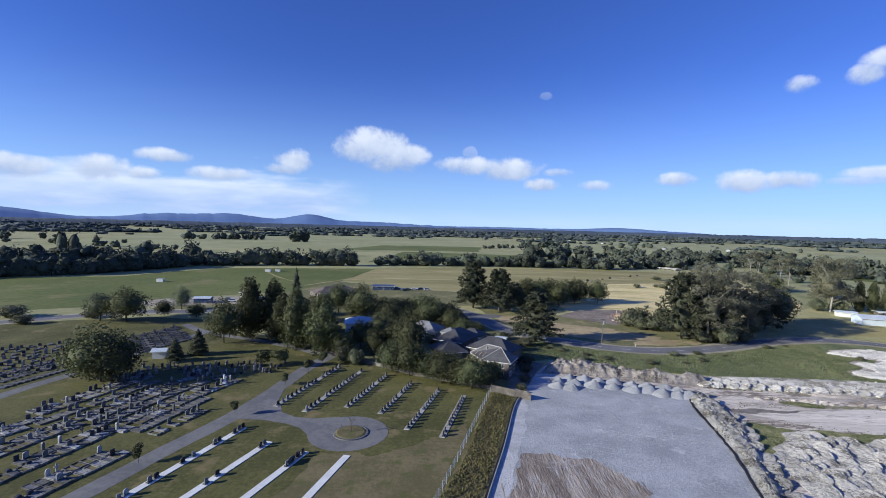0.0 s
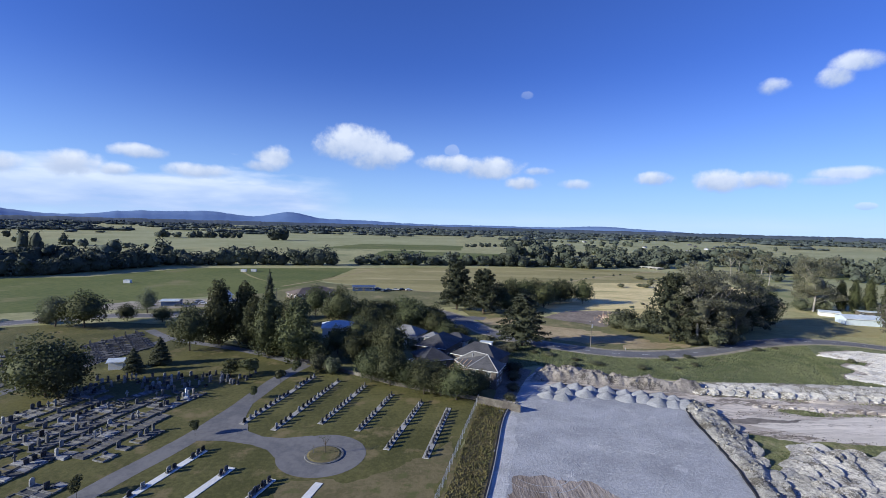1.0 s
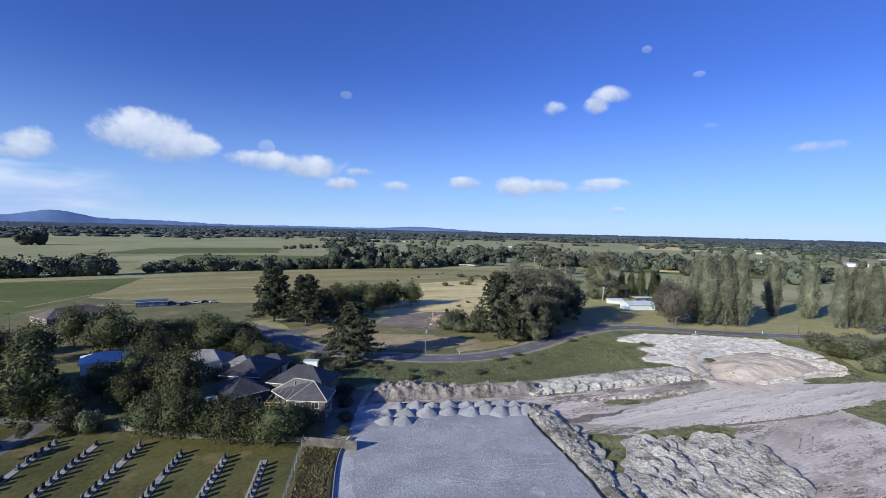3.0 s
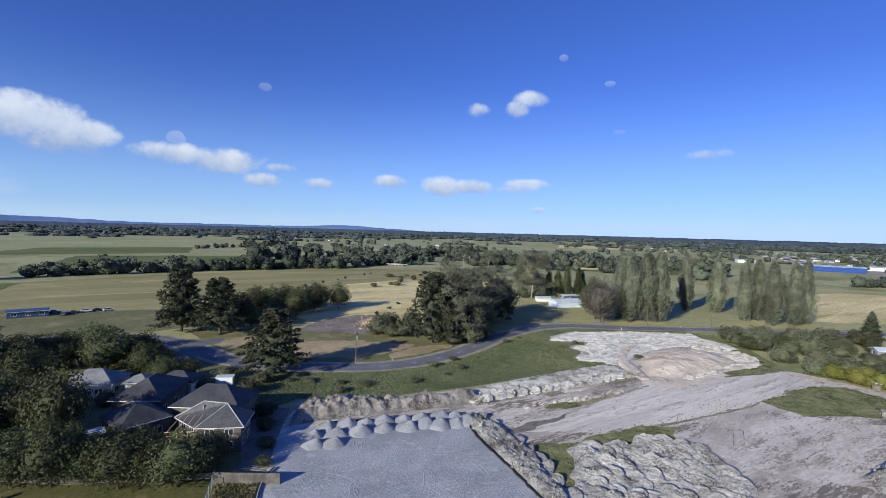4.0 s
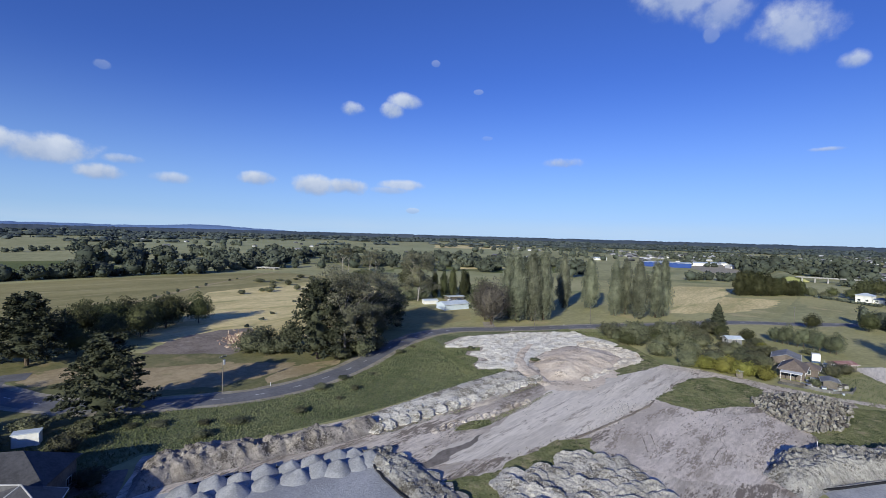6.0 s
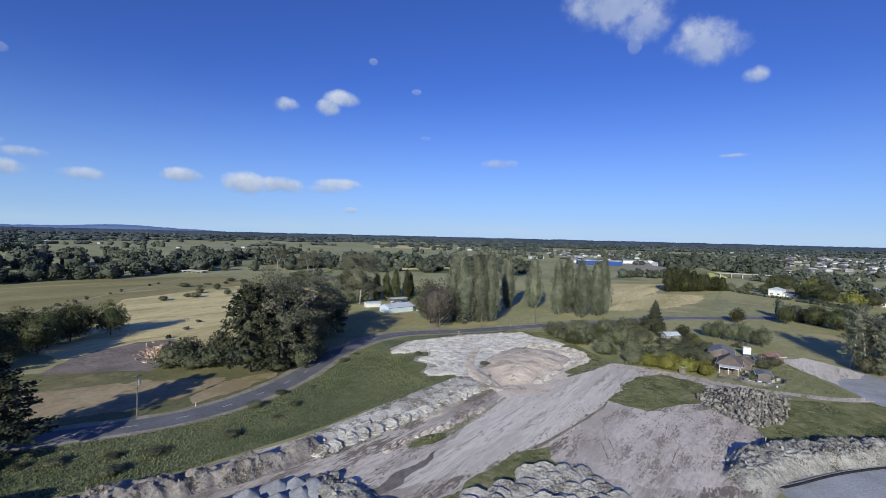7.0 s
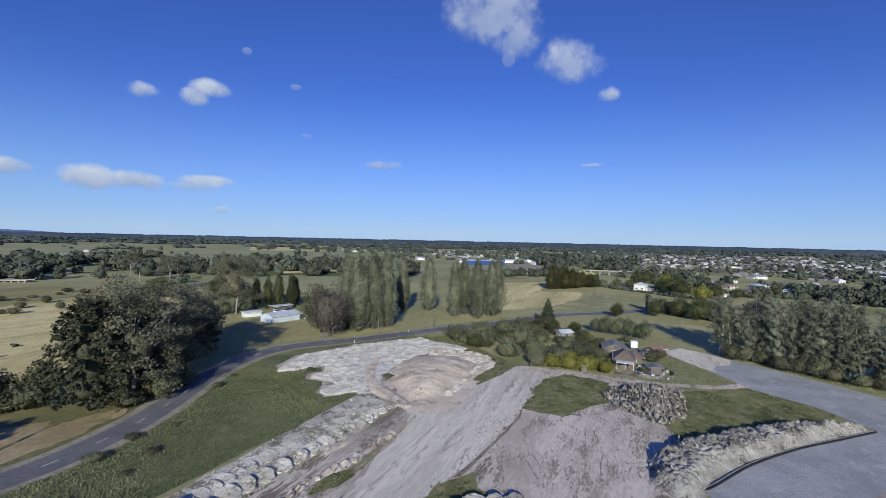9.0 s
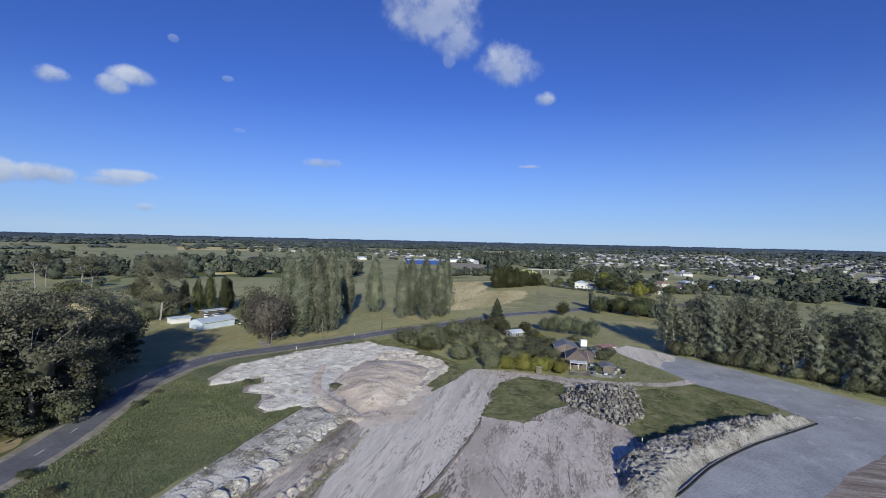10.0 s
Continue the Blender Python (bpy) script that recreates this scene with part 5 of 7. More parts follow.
    bpy.data.meshes.remove(me)
    return out


def spray(r, start, tip, n, spread, rise=0.0):
    """Leaf places along a bough from start to tip, thinner at the tip; rise: how far it sweeps up."""
    t = np.sqrt(r.uniform(0.02, 1, (n, 1)))
    a, b = np.array(start), np.array(tip)
    P = a + (b - a) * t + np.array([0, 0, rise]) * (t * t - t)
    return P + r.normal(size=(n, 3)) * spread * (1.1 - 0.6 * t)


def tree_meshes(kind, variant):
    """Trunk and crown of one tree of this kind, at its usual size."""
    r = np.random.default_rng(hash_of[kind] * 10 + variant)
    H, W = USUAL[kind]
    lobes, limbs, P = [], [], None
    mtl, bark, size = LEAF, BARK, 0.3
    long, upright, core, rough, solid = 1.0, False, 0.8, 0.5, None
    if kind in ("round", "pale", "red"):
        for k in range(44):
            a, t = k * 2.399, (k + 0.5) / 44
            q = 0.4 * W * math.sqrt(max(0.03, 1 - (2 * t - 0.92) ** 2)) * r.uniform(0.75, 1.1)
            z, s = (0.17 + 0.74 * t) * H * r.uniform(0.93, 1.07), r.uniform(0.06, 0.125) * W
            lobes.append((math.cos(a) * q, math.sin(a) * q, z, s * 1.1, s * 1.1, s * 0.9))
            if k % 6 == 0:
                limbs.append((math.cos(a) * q, math.sin(a) * q, z))
        lobes.append((0, 0, 0.5 * H, 0.37 * W, 0.37 * W, 0.36 * H))
        solid = lobes[-1:]
        mtl = {"round": LEAF, "pale": LEAF_PALE, "red": LEAF_RED}[kind]
        P, nr = skin(r, lobes, 3200, 0.7, 0.66)
        P = P + r.normal(size=P.shape) * 0.02 * W
        size, rough = 0.235 * W / 13, 0.55
        if kind == "red":
            size = 0.27
    elif kind in ("poplar", "poplarish"):
        slim = kind == "poplar"
        count_of = 84 if slim else 64
        for k in range(count_of):
            t = (k + 0.5) / count_of
            a = k * 2.399
            prof = min(1.0, 0.45 + 3.0 * t) * (1 - max(0, t - 0.4) ** 1.5 * 1.75)
            q = W * (0.4 if slim else 0.38) * prof * r.uniform(0.5, 1.14)
            s = W * (0.09 if slim else 0.12) * (0.55 + 0.45 * prof) * r.uniform(0.7, 1.3)
            z = H * (0.04 + 0.88 * t)
            lobes.append((math.cos(a) * q, math.sin(a) * q, z, s, s, H * (r.uniform(0.04, 0.085) if slim else r.uniform(0.055, 0.11))))
            if k % 9 == 0:
                limbs.append((math.cos(a) * q * 0.8, math.sin(a) * q * 0.8, z))
        lobes += [(0, 0, H * 0.38, W * 0.34, W * 0.34, H * 0.34), (0, 0, H * 0.66, W * 0.23, W * 0.23, H * 0.27)]
        solid = lobes[-2:]
        P, nr = skin(r, lobes, 8200 if slim else 4600, 0.76, 0.7)
        P = P + r.normal(size=P.shape) * (0.12, 0.12, 0.3)
        mtl, size, bark = (LEAF_POPLAR if slim else LEAF), (0.3 if slim else 0.3), BARK
        long, upright, rough, core = 0.9, not slim, 0.42, 0.8
    elif kind == "pine":
        Q = []
        for k in range(92):
            t = (k + 0.5) / 92
            a = k * 2.399 + r.uniform(-0.4, 0.4)
            reach = W * 0.5 * (1.05 - 0.72 * t ** 1.7) * r.uniform(0.6, 1.08)
            z = H * (0.09 + 0.82 * t)
            tip = (math.cos(a) * reach, math.sin(a) * reach, z + H * (0.03 + 0.06 * t))
            Q.append(spray(r, (tip[0] * 0.2, tip[1] * 0.2, z), tip, 92, W * 0.034, -H * 0.03))
            if k % 3 == 0:
                limbs.append(tuple(np.array(tip) * (0.85, 0.85, 1)))
        P = np.concatenate(Q)
        nr = np.concatenate([P[:, :2] / W, np.full((len(P), 1), 0.75)], 1) + r.normal(size=P.shape) * 0.35
        lobes = [(0, 0, H * z, W * w, W * w, H * 0.13) for z, w in ((0.22, 0.2), (0.38, 0.19), (0.54, 0.16), (0.7, 0.12), (0.84, 0.07))]
        mtl, size, core, long, rough = LEAF_PINE, 0.29, 0.95, 1.2, 0.3
    elif kind in ("gum", "gumtall"):
        low = 0.16 if kind == "gum" else 0.5
        for k in range(60 if kind == "gum" else 30):
            a, t = k * 2.399, low + (0.96 - low) * r.uniform() ** 0.8
            q = W * 0.47 * math.sqrt(r.uniform(0.08, 1)) * (1.0 - 0.4 * max(0, t - 0.55))
            s = W * r.uniform(0.045, 0.1)
            lobes.append((math.cos(a) * q, math.sin(a) * q, t * H, s * 1.2, s * 1.2, s * 0.8))
            reach = s * (1.5 if k % 5 == 0 else 0.75)
            if k % 4 == 0:
                limbs.append((math.cos(a) * (q + reach), math.sin(a) * (q + reach), t * H + s * (0.9 if k % 3 == 0 else 0.3)))
        mtl, size, bark, core, rough = LEAF_GUM, 0.22, GUMBARK, 0.7, 0.6
        P, nr = skin(r, lobes, 7600 if kind == "gum" else 3600, 0.72, 0.66)
        P = P + r.normal(size=P.shape) * 0.3
        if kind == "gum":
            lobes += [(0, 0, H * 0.45, W * 0.24, W * 0.24, H * 0.27)]
        solid = lobes[-1:] if kind == "gum" else lobes[::3]
    elif kind in ("slender", "slimgum"):
        Q, D = [], []
        for k in range(58):
            t = (k + 0.5) / 58
            a = k * 2.399
            q = W * 0.5 * r.uniform(0.3, 1.0) * (1.0 - 0.55 * abs(t - 0.4))
            z = H * (0.16 + 0.78 * t)
            tip = (math.cos(a) * q + 0.12 * z, math.sin(a) * q, z + H * 0.07)
            Q.append(spray(r, (0.08 * z + math.cos(a) * q * 0.35, math.sin(a) * q * 0.35, z), tip, 60, W * 0.05))
            D.append(np.tile((math.cos(a), math.sin(a), 0.5), (60, 1)))
            if k % 7 == 0:
                limbs.append((tip[0], tip[1], tip[2]))
        P, nr = np.concatenate(Q), np.concatenate(D)
        mtl, size, bark, long, upright, rough = LEAF_SLIM, 0.2, SLIMBARK, 0.7, True, 0.65
    elif kind in ("cone", "spire"):
        for k in range(30):
            t = k / 29
            a = k * 2.399
            q = W * 0.25 * (1 - t) ** 0.75
            s = W * (0.24 * (1 - t) ** 0.7 + 0.04)
            lobes.append((math.cos(a) * q, math.sin(a) * q, H * (0.1 + 0.86 * t), s, s, H * 0.06))
        mtl, size = LEAF_PINE, 0.2 * W / 6
        P, nr = skin(r, lobes, 2600, 0.75)
        P = P + r.normal(size=P.shape) * 0.025 * W
    elif kind in ("bush", "gold"):
        for k in range(24):
            a, q, s = k * 2.399, r.uniform(0.14, 0.42) * W, r.uniform(0.07, 0.13) * W
            lobes.append((math.cos(a) * q, math.sin(a) * q, (0.85 - 1.35 * q / W + r.uniform(-0.12, 0.12)) * H, s, s, 0.13 * H))
        lobes.append((0, 0, 0.36 * H, 0.34 * W, 0.34 * W, 0.4 * H))
        mtl, size = (LEAF_GOLD if kind == "gold" else LEAF_SHRUB), 0.16
        P, nr = skin(r, lobes, 1300, 0.72, 0.68)
        P = P + r.normal(size=P.shape) * 0.02 * W
        solid = lobes[-1:]
    elif kind == "small":
        for k in range(6):
            lobes.append((r.normal(0, 0.13) * W, r.normal(0, 0.13) * W, r.uniform(0.38, 0.85) * H, 0.3 * W, 0.3 * W, 0.16 * H))
        P, nr = skin(r, lobes, 600, 0.7)
        size = 0.13
    P[:, 2] = np.maximum(P[:, 2], 0.05)
    nr = nr + r.normal(size=nr.shape) * rough
    if kind == "slimgum":
        solid = [(0.1 * H * t, 0, H * t, W * 0.17, W * 0.17, H * 0.1) for t in (0.2, 0.36, 0.52, 0.66)]
    cores = [] if kind in ("slender", "small") else [(x, y, z, a * core, b * core, c * core) for x, y, z, a, b, c in (solid or lobes)]
    crown = foliage("crown", P, nr, size, mtl, r, long, upright, cores, 0.1)
    bm = bmesh.new()
    tr = {"gum": 0.014, "gumtall": 0.014, "slender": 0.0075, "slimgum": 0.006, "small": 0.01}.get(kind, 0.02) * H
    tall = {"round": 0.5, "pale": 0.5, "red": 0.5, "poplar": 0.8, "poplarish": 0.7, "pine": 0.92, "gum": 0.6, "gumtall": 0.72, "slender": 0.9, "slimgum": 0.72, "cone": 0.8, "spire": 0.9, "bush": 0.4, "gold": 0.4, "small": 0.6}[kind] * H
    lean = 0.08 if kind in ("slender", "slimgum") else 0.0
    bend = [Vector((0, 0, -0.1)), Vector((r.normal(0, 0.012) * H + lean * tall * 0.5, r.normal(0, 0.012) * H, tall * 0.5)), Vector((r.normal(0, 0.02) * H + lean * tall, r.normal(0, 0.02) * H, tall))]
    tube(bend[0], bend[1], tr, tr * 0.72, 8, bm)
    tube(bend[1], bend[2], tr * 0.72, tr * 0.25, 8, bm)
    for x, y, z in limbs:
        z0 = min(tall * 0.97, max(0.1 * H, z * (0.55 if kind != "pine" else 0.97)))
        t = z0 / tall
        a = bend[0].lerp(bend[1], t * 2) if t < 0.5 else bend[1].lerp(bend[2], t * 2 - 1)
        mid = a.lerp(Vector((x, y, z)), 0.55) + Vector((0, 0, 0.02 * H))
        tube(a, mid, tr * 0.26, tr * 0.16, 5, bm)
        tube(mid, (x, y, z), tr * 0.16, tr * 0.06, 5, bm)
    trunk = bpy.data.meshes.new("trunk")
    bm.to_mesh(trunk)
    bm.free()
    trunk.materials.append(bark)
    return trunk, crown


USUAL = {"round": (12, 13), "pale": (11, 9), "red": (18, 17), "poplar": (30, 12), "poplarish": (20, 10), "pine": (20, 16), "gum": (26, 18), "gumtall": (26, 18), "slender": (24, 9), "slimgum": (24, 9), "cone": (10, 6), "spire": (22, 6), "bush": (5, 6), "gold": (5, 6), "small": (3.5, 1.8)}
hash_of = {k: i + 1 for i, k in enumerate(USUAL)}
LABELS = {"round": ("tree", "dense dark green broadleaved tree"), "pale": ("tree", "airy tree with pale silvery leaves"), "red": ("tree", "broad purple brown tree beside the road"), "poplar": ("tree", "tall columnar grey green poplar"), "poplarish": ("tree", "tall dense upright dark green tree"), "pine": ("tree", "dark spreading conifer with layered boughs"), "gum": ("tree", "ragged gum tree with pale bare limbs"), "gumtall": ("tree", "tall gum with pale bare trunk and high crown"), "slender": ("tree", "slender grey green tree with a pale leaning trunk"), "slimgum": ("tree", "slim dense grey green tree in the roadside row"), "cone": ("tree", "dense conical evergreen tree"), "spire": ("tree", "narrow pointed evergreen tree"), "bush": ("shrub", "dense dark green leafy shrub"), "gold": ("shrub", "yellow green flowering shrub"), "small": ("sapling", "young planted tree with a small crown")}
count = {}


def tree(kind, x, y, h, w, variants=3):
    k = count.get(kind, 0)
    count[kind] = k + 1
    key = (kind, k % variants)
    if key not in SHAPES:
        SHAPES[key] = tree_meshes(*key)
    H, W = USUAL[kind]
    name, label = LABELS[kind]
    root = thing(name, label, name, x, y, 0, (k * 67 + x * 3) % 360)
    root.scale = (w / W, w / W, h / H)
    put("trunk", SHAPES[key][0], root)
    put("crown", SHAPES[key][1], root)
    return root


# cemetery and house trees
for row in (("round", -83, 113, 14.0, 19.0), ("round", -79.5, 112, 12.0, 14.0), ("round", -86.5, 114, 11.5, 13.0), ("pale", -133, 181, 12.4, 13.0), ("round", -122, 180, 13.7, 18.0), ("round", -115, 193, 7.1, 8.5), ("pale", -116, 208, 11.0, 9.0), ("round", -101, 192, 6.2, 9.0),
            ("round", -71, 152, 14.9, 13.0), ("poplarish", -66, 161, 21.4, 13.0), ("poplarish", -59, 164, 20.8, 12.0), ("poplarish", -46, 148, 20.0, 11.5), ("poplarish", -36, 143, 19.0, 13.5), ("spire", -53, 170, 23.7, 7.0)):
    tree(*row)
for row in (("poplarish", -53, 156, 17.0, 11.0), ("round", -42, 150, 10.0, 12.0), ("round", -30, 141, 8.0, 9.0), ("round", -26, 151, 9, 10), ("round", -20, 143, 9, 9), ("round", -33, 193, 15.7, 15.0), ("round", -19, 174, 12.0, 13.0), ("round", -4, 186, 12.4, 16.0), ("round", 4, 178, 9.0, 10.0), ("round", -9, 138, 15.1, 11.5), ("round", -14, 146, 11, 11), ("bush", -28, 134, 6.0, 6.5), ("bush", -24, 132, 5.6, 6.0), ("round", -13, 126, 8.9, 10.5), ("round", -8, 123.6, 9.9, 10.5), ("round", 0.5, 118, 8.6, 10.5), ("round", 8, 114.6, 8.6, 10.5), ("round", -3.5, 122, 7.0, 8.5), ("round", 4.5, 117, 7.2, 9.0), ("round", 11.5, 116.5, 6.8, 8)):
    tree(*row)
for row in (("round", 14, 118.5, 6.0, 6.0), ("round", -1, 128.5, 6, 8), ("round", 3.2, 126.5, 6, 8), ("round", -6, 130, 6.5, 8), ("bush", 22.5, 121, 2.5, 4), ("bush", 24, 129, 3, 5), ("bush", 25.5, 136, 3.5, 6), ("bush", 20.5, 114.5, 2.2, 3.5)):
    tree(*row)
for row in (("round", -17, 161, 8, 9), ("bush", -3, 158, 4, 6), ("round", 8, 169, 7, 9), ("round", -20, 155, 11, 12), ("round", -46, 209, 14, 12), ("round", -20, 200, 9, 13), ("round", -50, 190, 12, 14), ("round", 13, 170, 6, 8), ("round", -8, 206, 10, 14), ("round", -62, 200, 9, 14), ("bush", 25, 152, 4.0, 7), ("bush", 15, 160, 4, 8), ("bush", 29, 158, 3.5, 7), ("bush", 22, 166, 4, 8)):
    tree(*row)
for row in (("pine", 16, 232, 23.5, 20.5), ("pine", 28, 223, 20.5, 20.5), ("pine", 34, 165, 17.6, 19.5), ("cone", -75, 131, 6.5, 5.6), ("cone", -72, 138, 7.7, 6.2), ("small", -42, 95, 3.4, 2.0), ("small", -49, 75, 3.3, 1.9), ("small", -38, 114, 3.2, 2.0), ("small", -35, 123, 4.1, 2.6), ("small", -33, 130, 4.2, 2.4), ("small", -49, 128, 5.1, 5.0), ("small", -44, 128, 5.6, 5.0), ("bush", -170, 184, 6, 14), ("bush", -155, 172, 4, 9), ("bush", -140, 186, 4, 9), ("bush", -180, 170, 5, 12)):
    tree(*row)
for k in range(20):
    t, q = rng.uniform(), rng.uniform()
    tree("round", -44 + 52 * t + 6 * q, 216 - 34 * t + 14 * (q - 0.5), rng.uniform(6, 10), rng.uniform(9, 13))
for k, (x, y) in enumerate(((75, 141), (64, 140), (52, 144), (47, 148), (76, 150), (82, 144), (85, 153), (93, 151), (115, 163), (40, 153), (36, 156), (44, 142), (137, 150.5), (141, 127), (124, 166))):
    tree("bush", x, y, 0.9 + 1.1 * ((k * 5) % 7) / 7, 2.6 + 3.0 * ((k * 3) % 7) / 7)
# the gum clump and the grove on the bend
for row in (("pine", 91, 175, 25.0, 19.0), ("gum", 102, 186, 24, 20), ("pine", 103, 180, 18, 16), ("gum", 100, 173, 27.5, 22.0), ("gum", 112, 179, 26.5, 22.0), ("gum", 124, 187, 25.0, 22.0), ("gum", 108, 188, 28.0, 20.0), ("pine", 137, 196, 19.0, 17.0), ("gum", 142, 202, 20, 18), ("bush", 80, 196, 8, 14), ("bush", 87, 189, 7, 12), ("round", 152, 209, 17.0, 17.0), ("pine", 118, 196, 22, 18),
            ("bush", 85, 199, 9.6, 13.0), ("bush", 92, 193, 10.5, 11.0), ("bush", 82, 190, 6.0, 8.0), ("bush", 104, 168.5, 9.0, 10.0), ("bush", 112, 172, 7.0, 9.0), ("bush", 96, 170, 5.0, 8.0), ("bush", 104, 176, 8.0, 10), ("bush", 116, 182, 8.0, 10), ("bush", 98, 182, 8.0, 10), ("bush", 128, 190, 8.0, 10)):
    tree(*row)
for row in (("round", 50, 270, 12, 14.0), ("round", 62, 264, 12.5, 13.0), ("round", 61, 242, 13.0, 13.0), ("round", 73, 254, 14.0, 14.0), ("round", 86, 256, 13, 13.0), ("round", 46, 254, 12, 13), ("round", 38, 241, 13, 13), ("round", 50, 231, 11, 12), ("round", 66, 251, 13, 13), ("round", 55, 258, 13, 13), ("round", 78, 262, 12, 13), ("round", 40, 228, 9, 10), ("round", 34, 252, 12, 13), ("round", 53, 247, 9, 12)):
    tree(*row)
# round the shed and the poplars
for row in (("gum", 206, 246, 31, 25.0), ("gum", 214, 254, 26, 22), ("bush", 203, 250, 8, 11), ("bush", 213, 249, 8, 11), ("round", 192, 187, 19, 17), ("gumtall", 280, 423, 25.0, 22.0), ("gumtall", 292, 430, 24.0, 18.0), ("gumtall", 258, 355, 26.0, 18.0), ("gumtall", 268, 360, 25.0, 20.0), ("poplarish", 225, 250, 17.0, 7.5), ("poplarish", 226, 243, 18.5, 7.0), ("poplarish", 232, 241, 20, 7.5), ("poplarish", 239, 238, 19, 7.5), ("poplarish", 245, 240, 17, 7), ("round", 250, 300, 14, 20), ("round", 232, 330, 13, 22), ("red", 180, 173, 21.5, 19.0), ("red", 186, 181, 20, 15), ("poplar", 196, 170, 34.8, 13.5), ("poplar", 203, 166, 35.6, 13.5), ("poplar", 209, 163, 36, 12), ("poplar", 200, 177, 35, 12.5), ("poplar", 254, 176, 32.3, 10.5), ("poplar", 265, 165, 31.8, 11.5), ("poplar", 251, 145, 31, 10)):
    tree(*row, variants=4)
for row in (("poplar", 260, 143, 31.5, 11.0), ("poplar", 252, 133, 31.8, 11.6), ("poplar", 262, 128, 31.2, 11.0), ("poplar", 271, 127, 32.6, 10.0)):
    tree(*row, variants=4)
for row in (("cone", 249, 97, 12.5, 8.5), ("round", 290, 66, 7.7, 8.5), ("bush", 197, 125, 7.6, 13.0), ("bush", 191, 112, 8.0, 12.5), ("bush", 205, 118, 8.0, 13.0), ("bush", 199, 101, 10.5, 12.5), ("bush", 180, 101, 6.4, 11.0), ("bush", 186, 93, 7.0, 11.0), ("bush", 173, 90, 6.0, 9.0), ("bush", 184, 85, 5.6, 10.0), ("bush", 215, 110, 8.0, 13), ("bush", 226, 104, 8.0, 13), ("bush", 238, 98, 7, 12), ("bush", 206, 94, 5.5, 10), ("bush", 190, 78, 5, 9), ("gold", 173.5, 85, 4.8, 9.0), ("gold", 173, 80, 5.4, 9.0), ("gold", 174, 74.5, 5.6, 9.5), ("gold", 173, 69, 5.0, 7.0)):
    tree(*row)
for row in (("round", 231, 92, 6, 7), ("round", 231, 83, 5.5, 7), ("bush", 214, 84, 3, 6), ("bush", 217, 80, 3, 6), ("bush", 226, 79, 4, 6.5), ("bush", 200, 84, 3.6, 7), ("bush", 206, 80, 3.2, 7), ("bush", 210, 87, 3.4, 7), ("bush", 198, 78, 3.4, 7), ("bush", 204, 75, 3, 6), ("bush", 212, 78, 3, 6), ("gold", 219, 76, 3.4, 6), ("bush", 226, 90, 4, 7), ("bush", 214, 75, 3.5, 6), ("bush", 224, 62, 3.2, 6), ("bush", 181, 74, 5, 8), ("bush", 190, 72, 5, 8), ("bush", 178, 58, 2.5, 4), ("bush", 194, 55, 4, 7), ("gold", 178, 71.5, 4, 6), ("bush", 200, 52, 4, 6), ("bush", 196, 76, 5, 8), ("bush", 206, 72, 5, 8)):
    tree(*row)
shrubs = [(172, 92), (184, 112), (196, 128), (214, 122), (240, 104), (232, 97), (208, 88), (192, 75), (184, 78)]
box = np.array(shrubs)
made = 0
while made < 34:
    x, y = rng.uniform(box.min(0), box.max(0))
    if inside_depth(np.array([[x, y]], float), shrubs)[0] > 0:
        made += 1
        tree("gold" if made % 9 == 0 else ("round" if made % 7 == 0 else "bush"), x, y, rng.uniform(3, 5.8), rng.uniform(5, 9))
# the row of gums beside the gravel road, and the trees behind
for k in range(46):
    t = (k // 2) / 21
    tree("slender" if k < 7 or k % 11 == 0 else "slimgum", 214 - 50 * t ** 1.15 + (5.0 if k % 2 else 0) + rng.uniform(-1.5, 1.5), 30.5 - 62 * t + rng.uniform(-1, 1), 22.5 + rng.uniform(-4.5, 2), 11.0 + rng.uniform(-2, 3), variants=5)
for k in range(16):
    t = (k + 0.7) / 16
    tree("bush", 211.5 - 50 * t ** 1.15 + rng.uniform(-2, 2), 30.5 - 62 * t + rng.uniform(-1, 1), rng.uniform(4.5, 8), rng.uniform(6.5, 9))
for row in (("round", 303, 46, 9.5, 10), ("round", 307, 34, 11, 13), ("round", 299, 26, 11.7, 15), ("round", 312, 20, 11, 13), ("gold", 402, 9, 13.5, 17), ("round", 420, 20, 13, 15), ("round", 436, 26, 14, 16), ("round", 447, 32, 12, 13), ("round", 452, 20, 15, 18), ("round", 415, -2, 11, 14), ("gold", 520, 22, 15, 17), ("round", 530, 40, 14, 20), ("round", 476, 66, 8, 10), ("round", 482, 49, 15.5, 14), ("round", 474, 55, 8, 11), ("bush", 468, 78, 9, 10), ("bush", 462, 70, 6, 9),
            ("round", 430, -20, 8, 10), ("round", 446, -36, 9, 12), ("round", 462, -52, 8, 11)):
    tree(*row)


# low scrub in the dry field beyond the gum clump
for k in range(12):
    t = rng.uniform()
    tree("bush", 150 + 62 * t + rng.normal(0, 14), 318 + 84 * t + rng.normal(0, 12), rng.uniform(1.5, 5), rng.uniform(5, 10))
# the dense dark block before the bridge
for k in range(16):
    t = (k + 0.5) / 16
    tree("poplarish", 423 + 42 * t + rng.uniform(-2, 4), 118 - 32 * t + rng.uniform(-4, 4), rng.uniform(15, 21) * (1.05 - 0.4 * t), rng.uniform(10, 14))
# the grey green row behind the cottage
for k in range(9):
    t = k / 8
    tree("pale", 240 - 8 * t + rng.uniform(-1, 1), 75 - 20 * t + rng.uniform(-0.6, 0.6), rng.uniform(6.5, 9), rng.uniform(5.5, 7))


# ---- far trees ----
FAR_Q, FAR_N, FAR_S, FAR_C = [], [], [], []


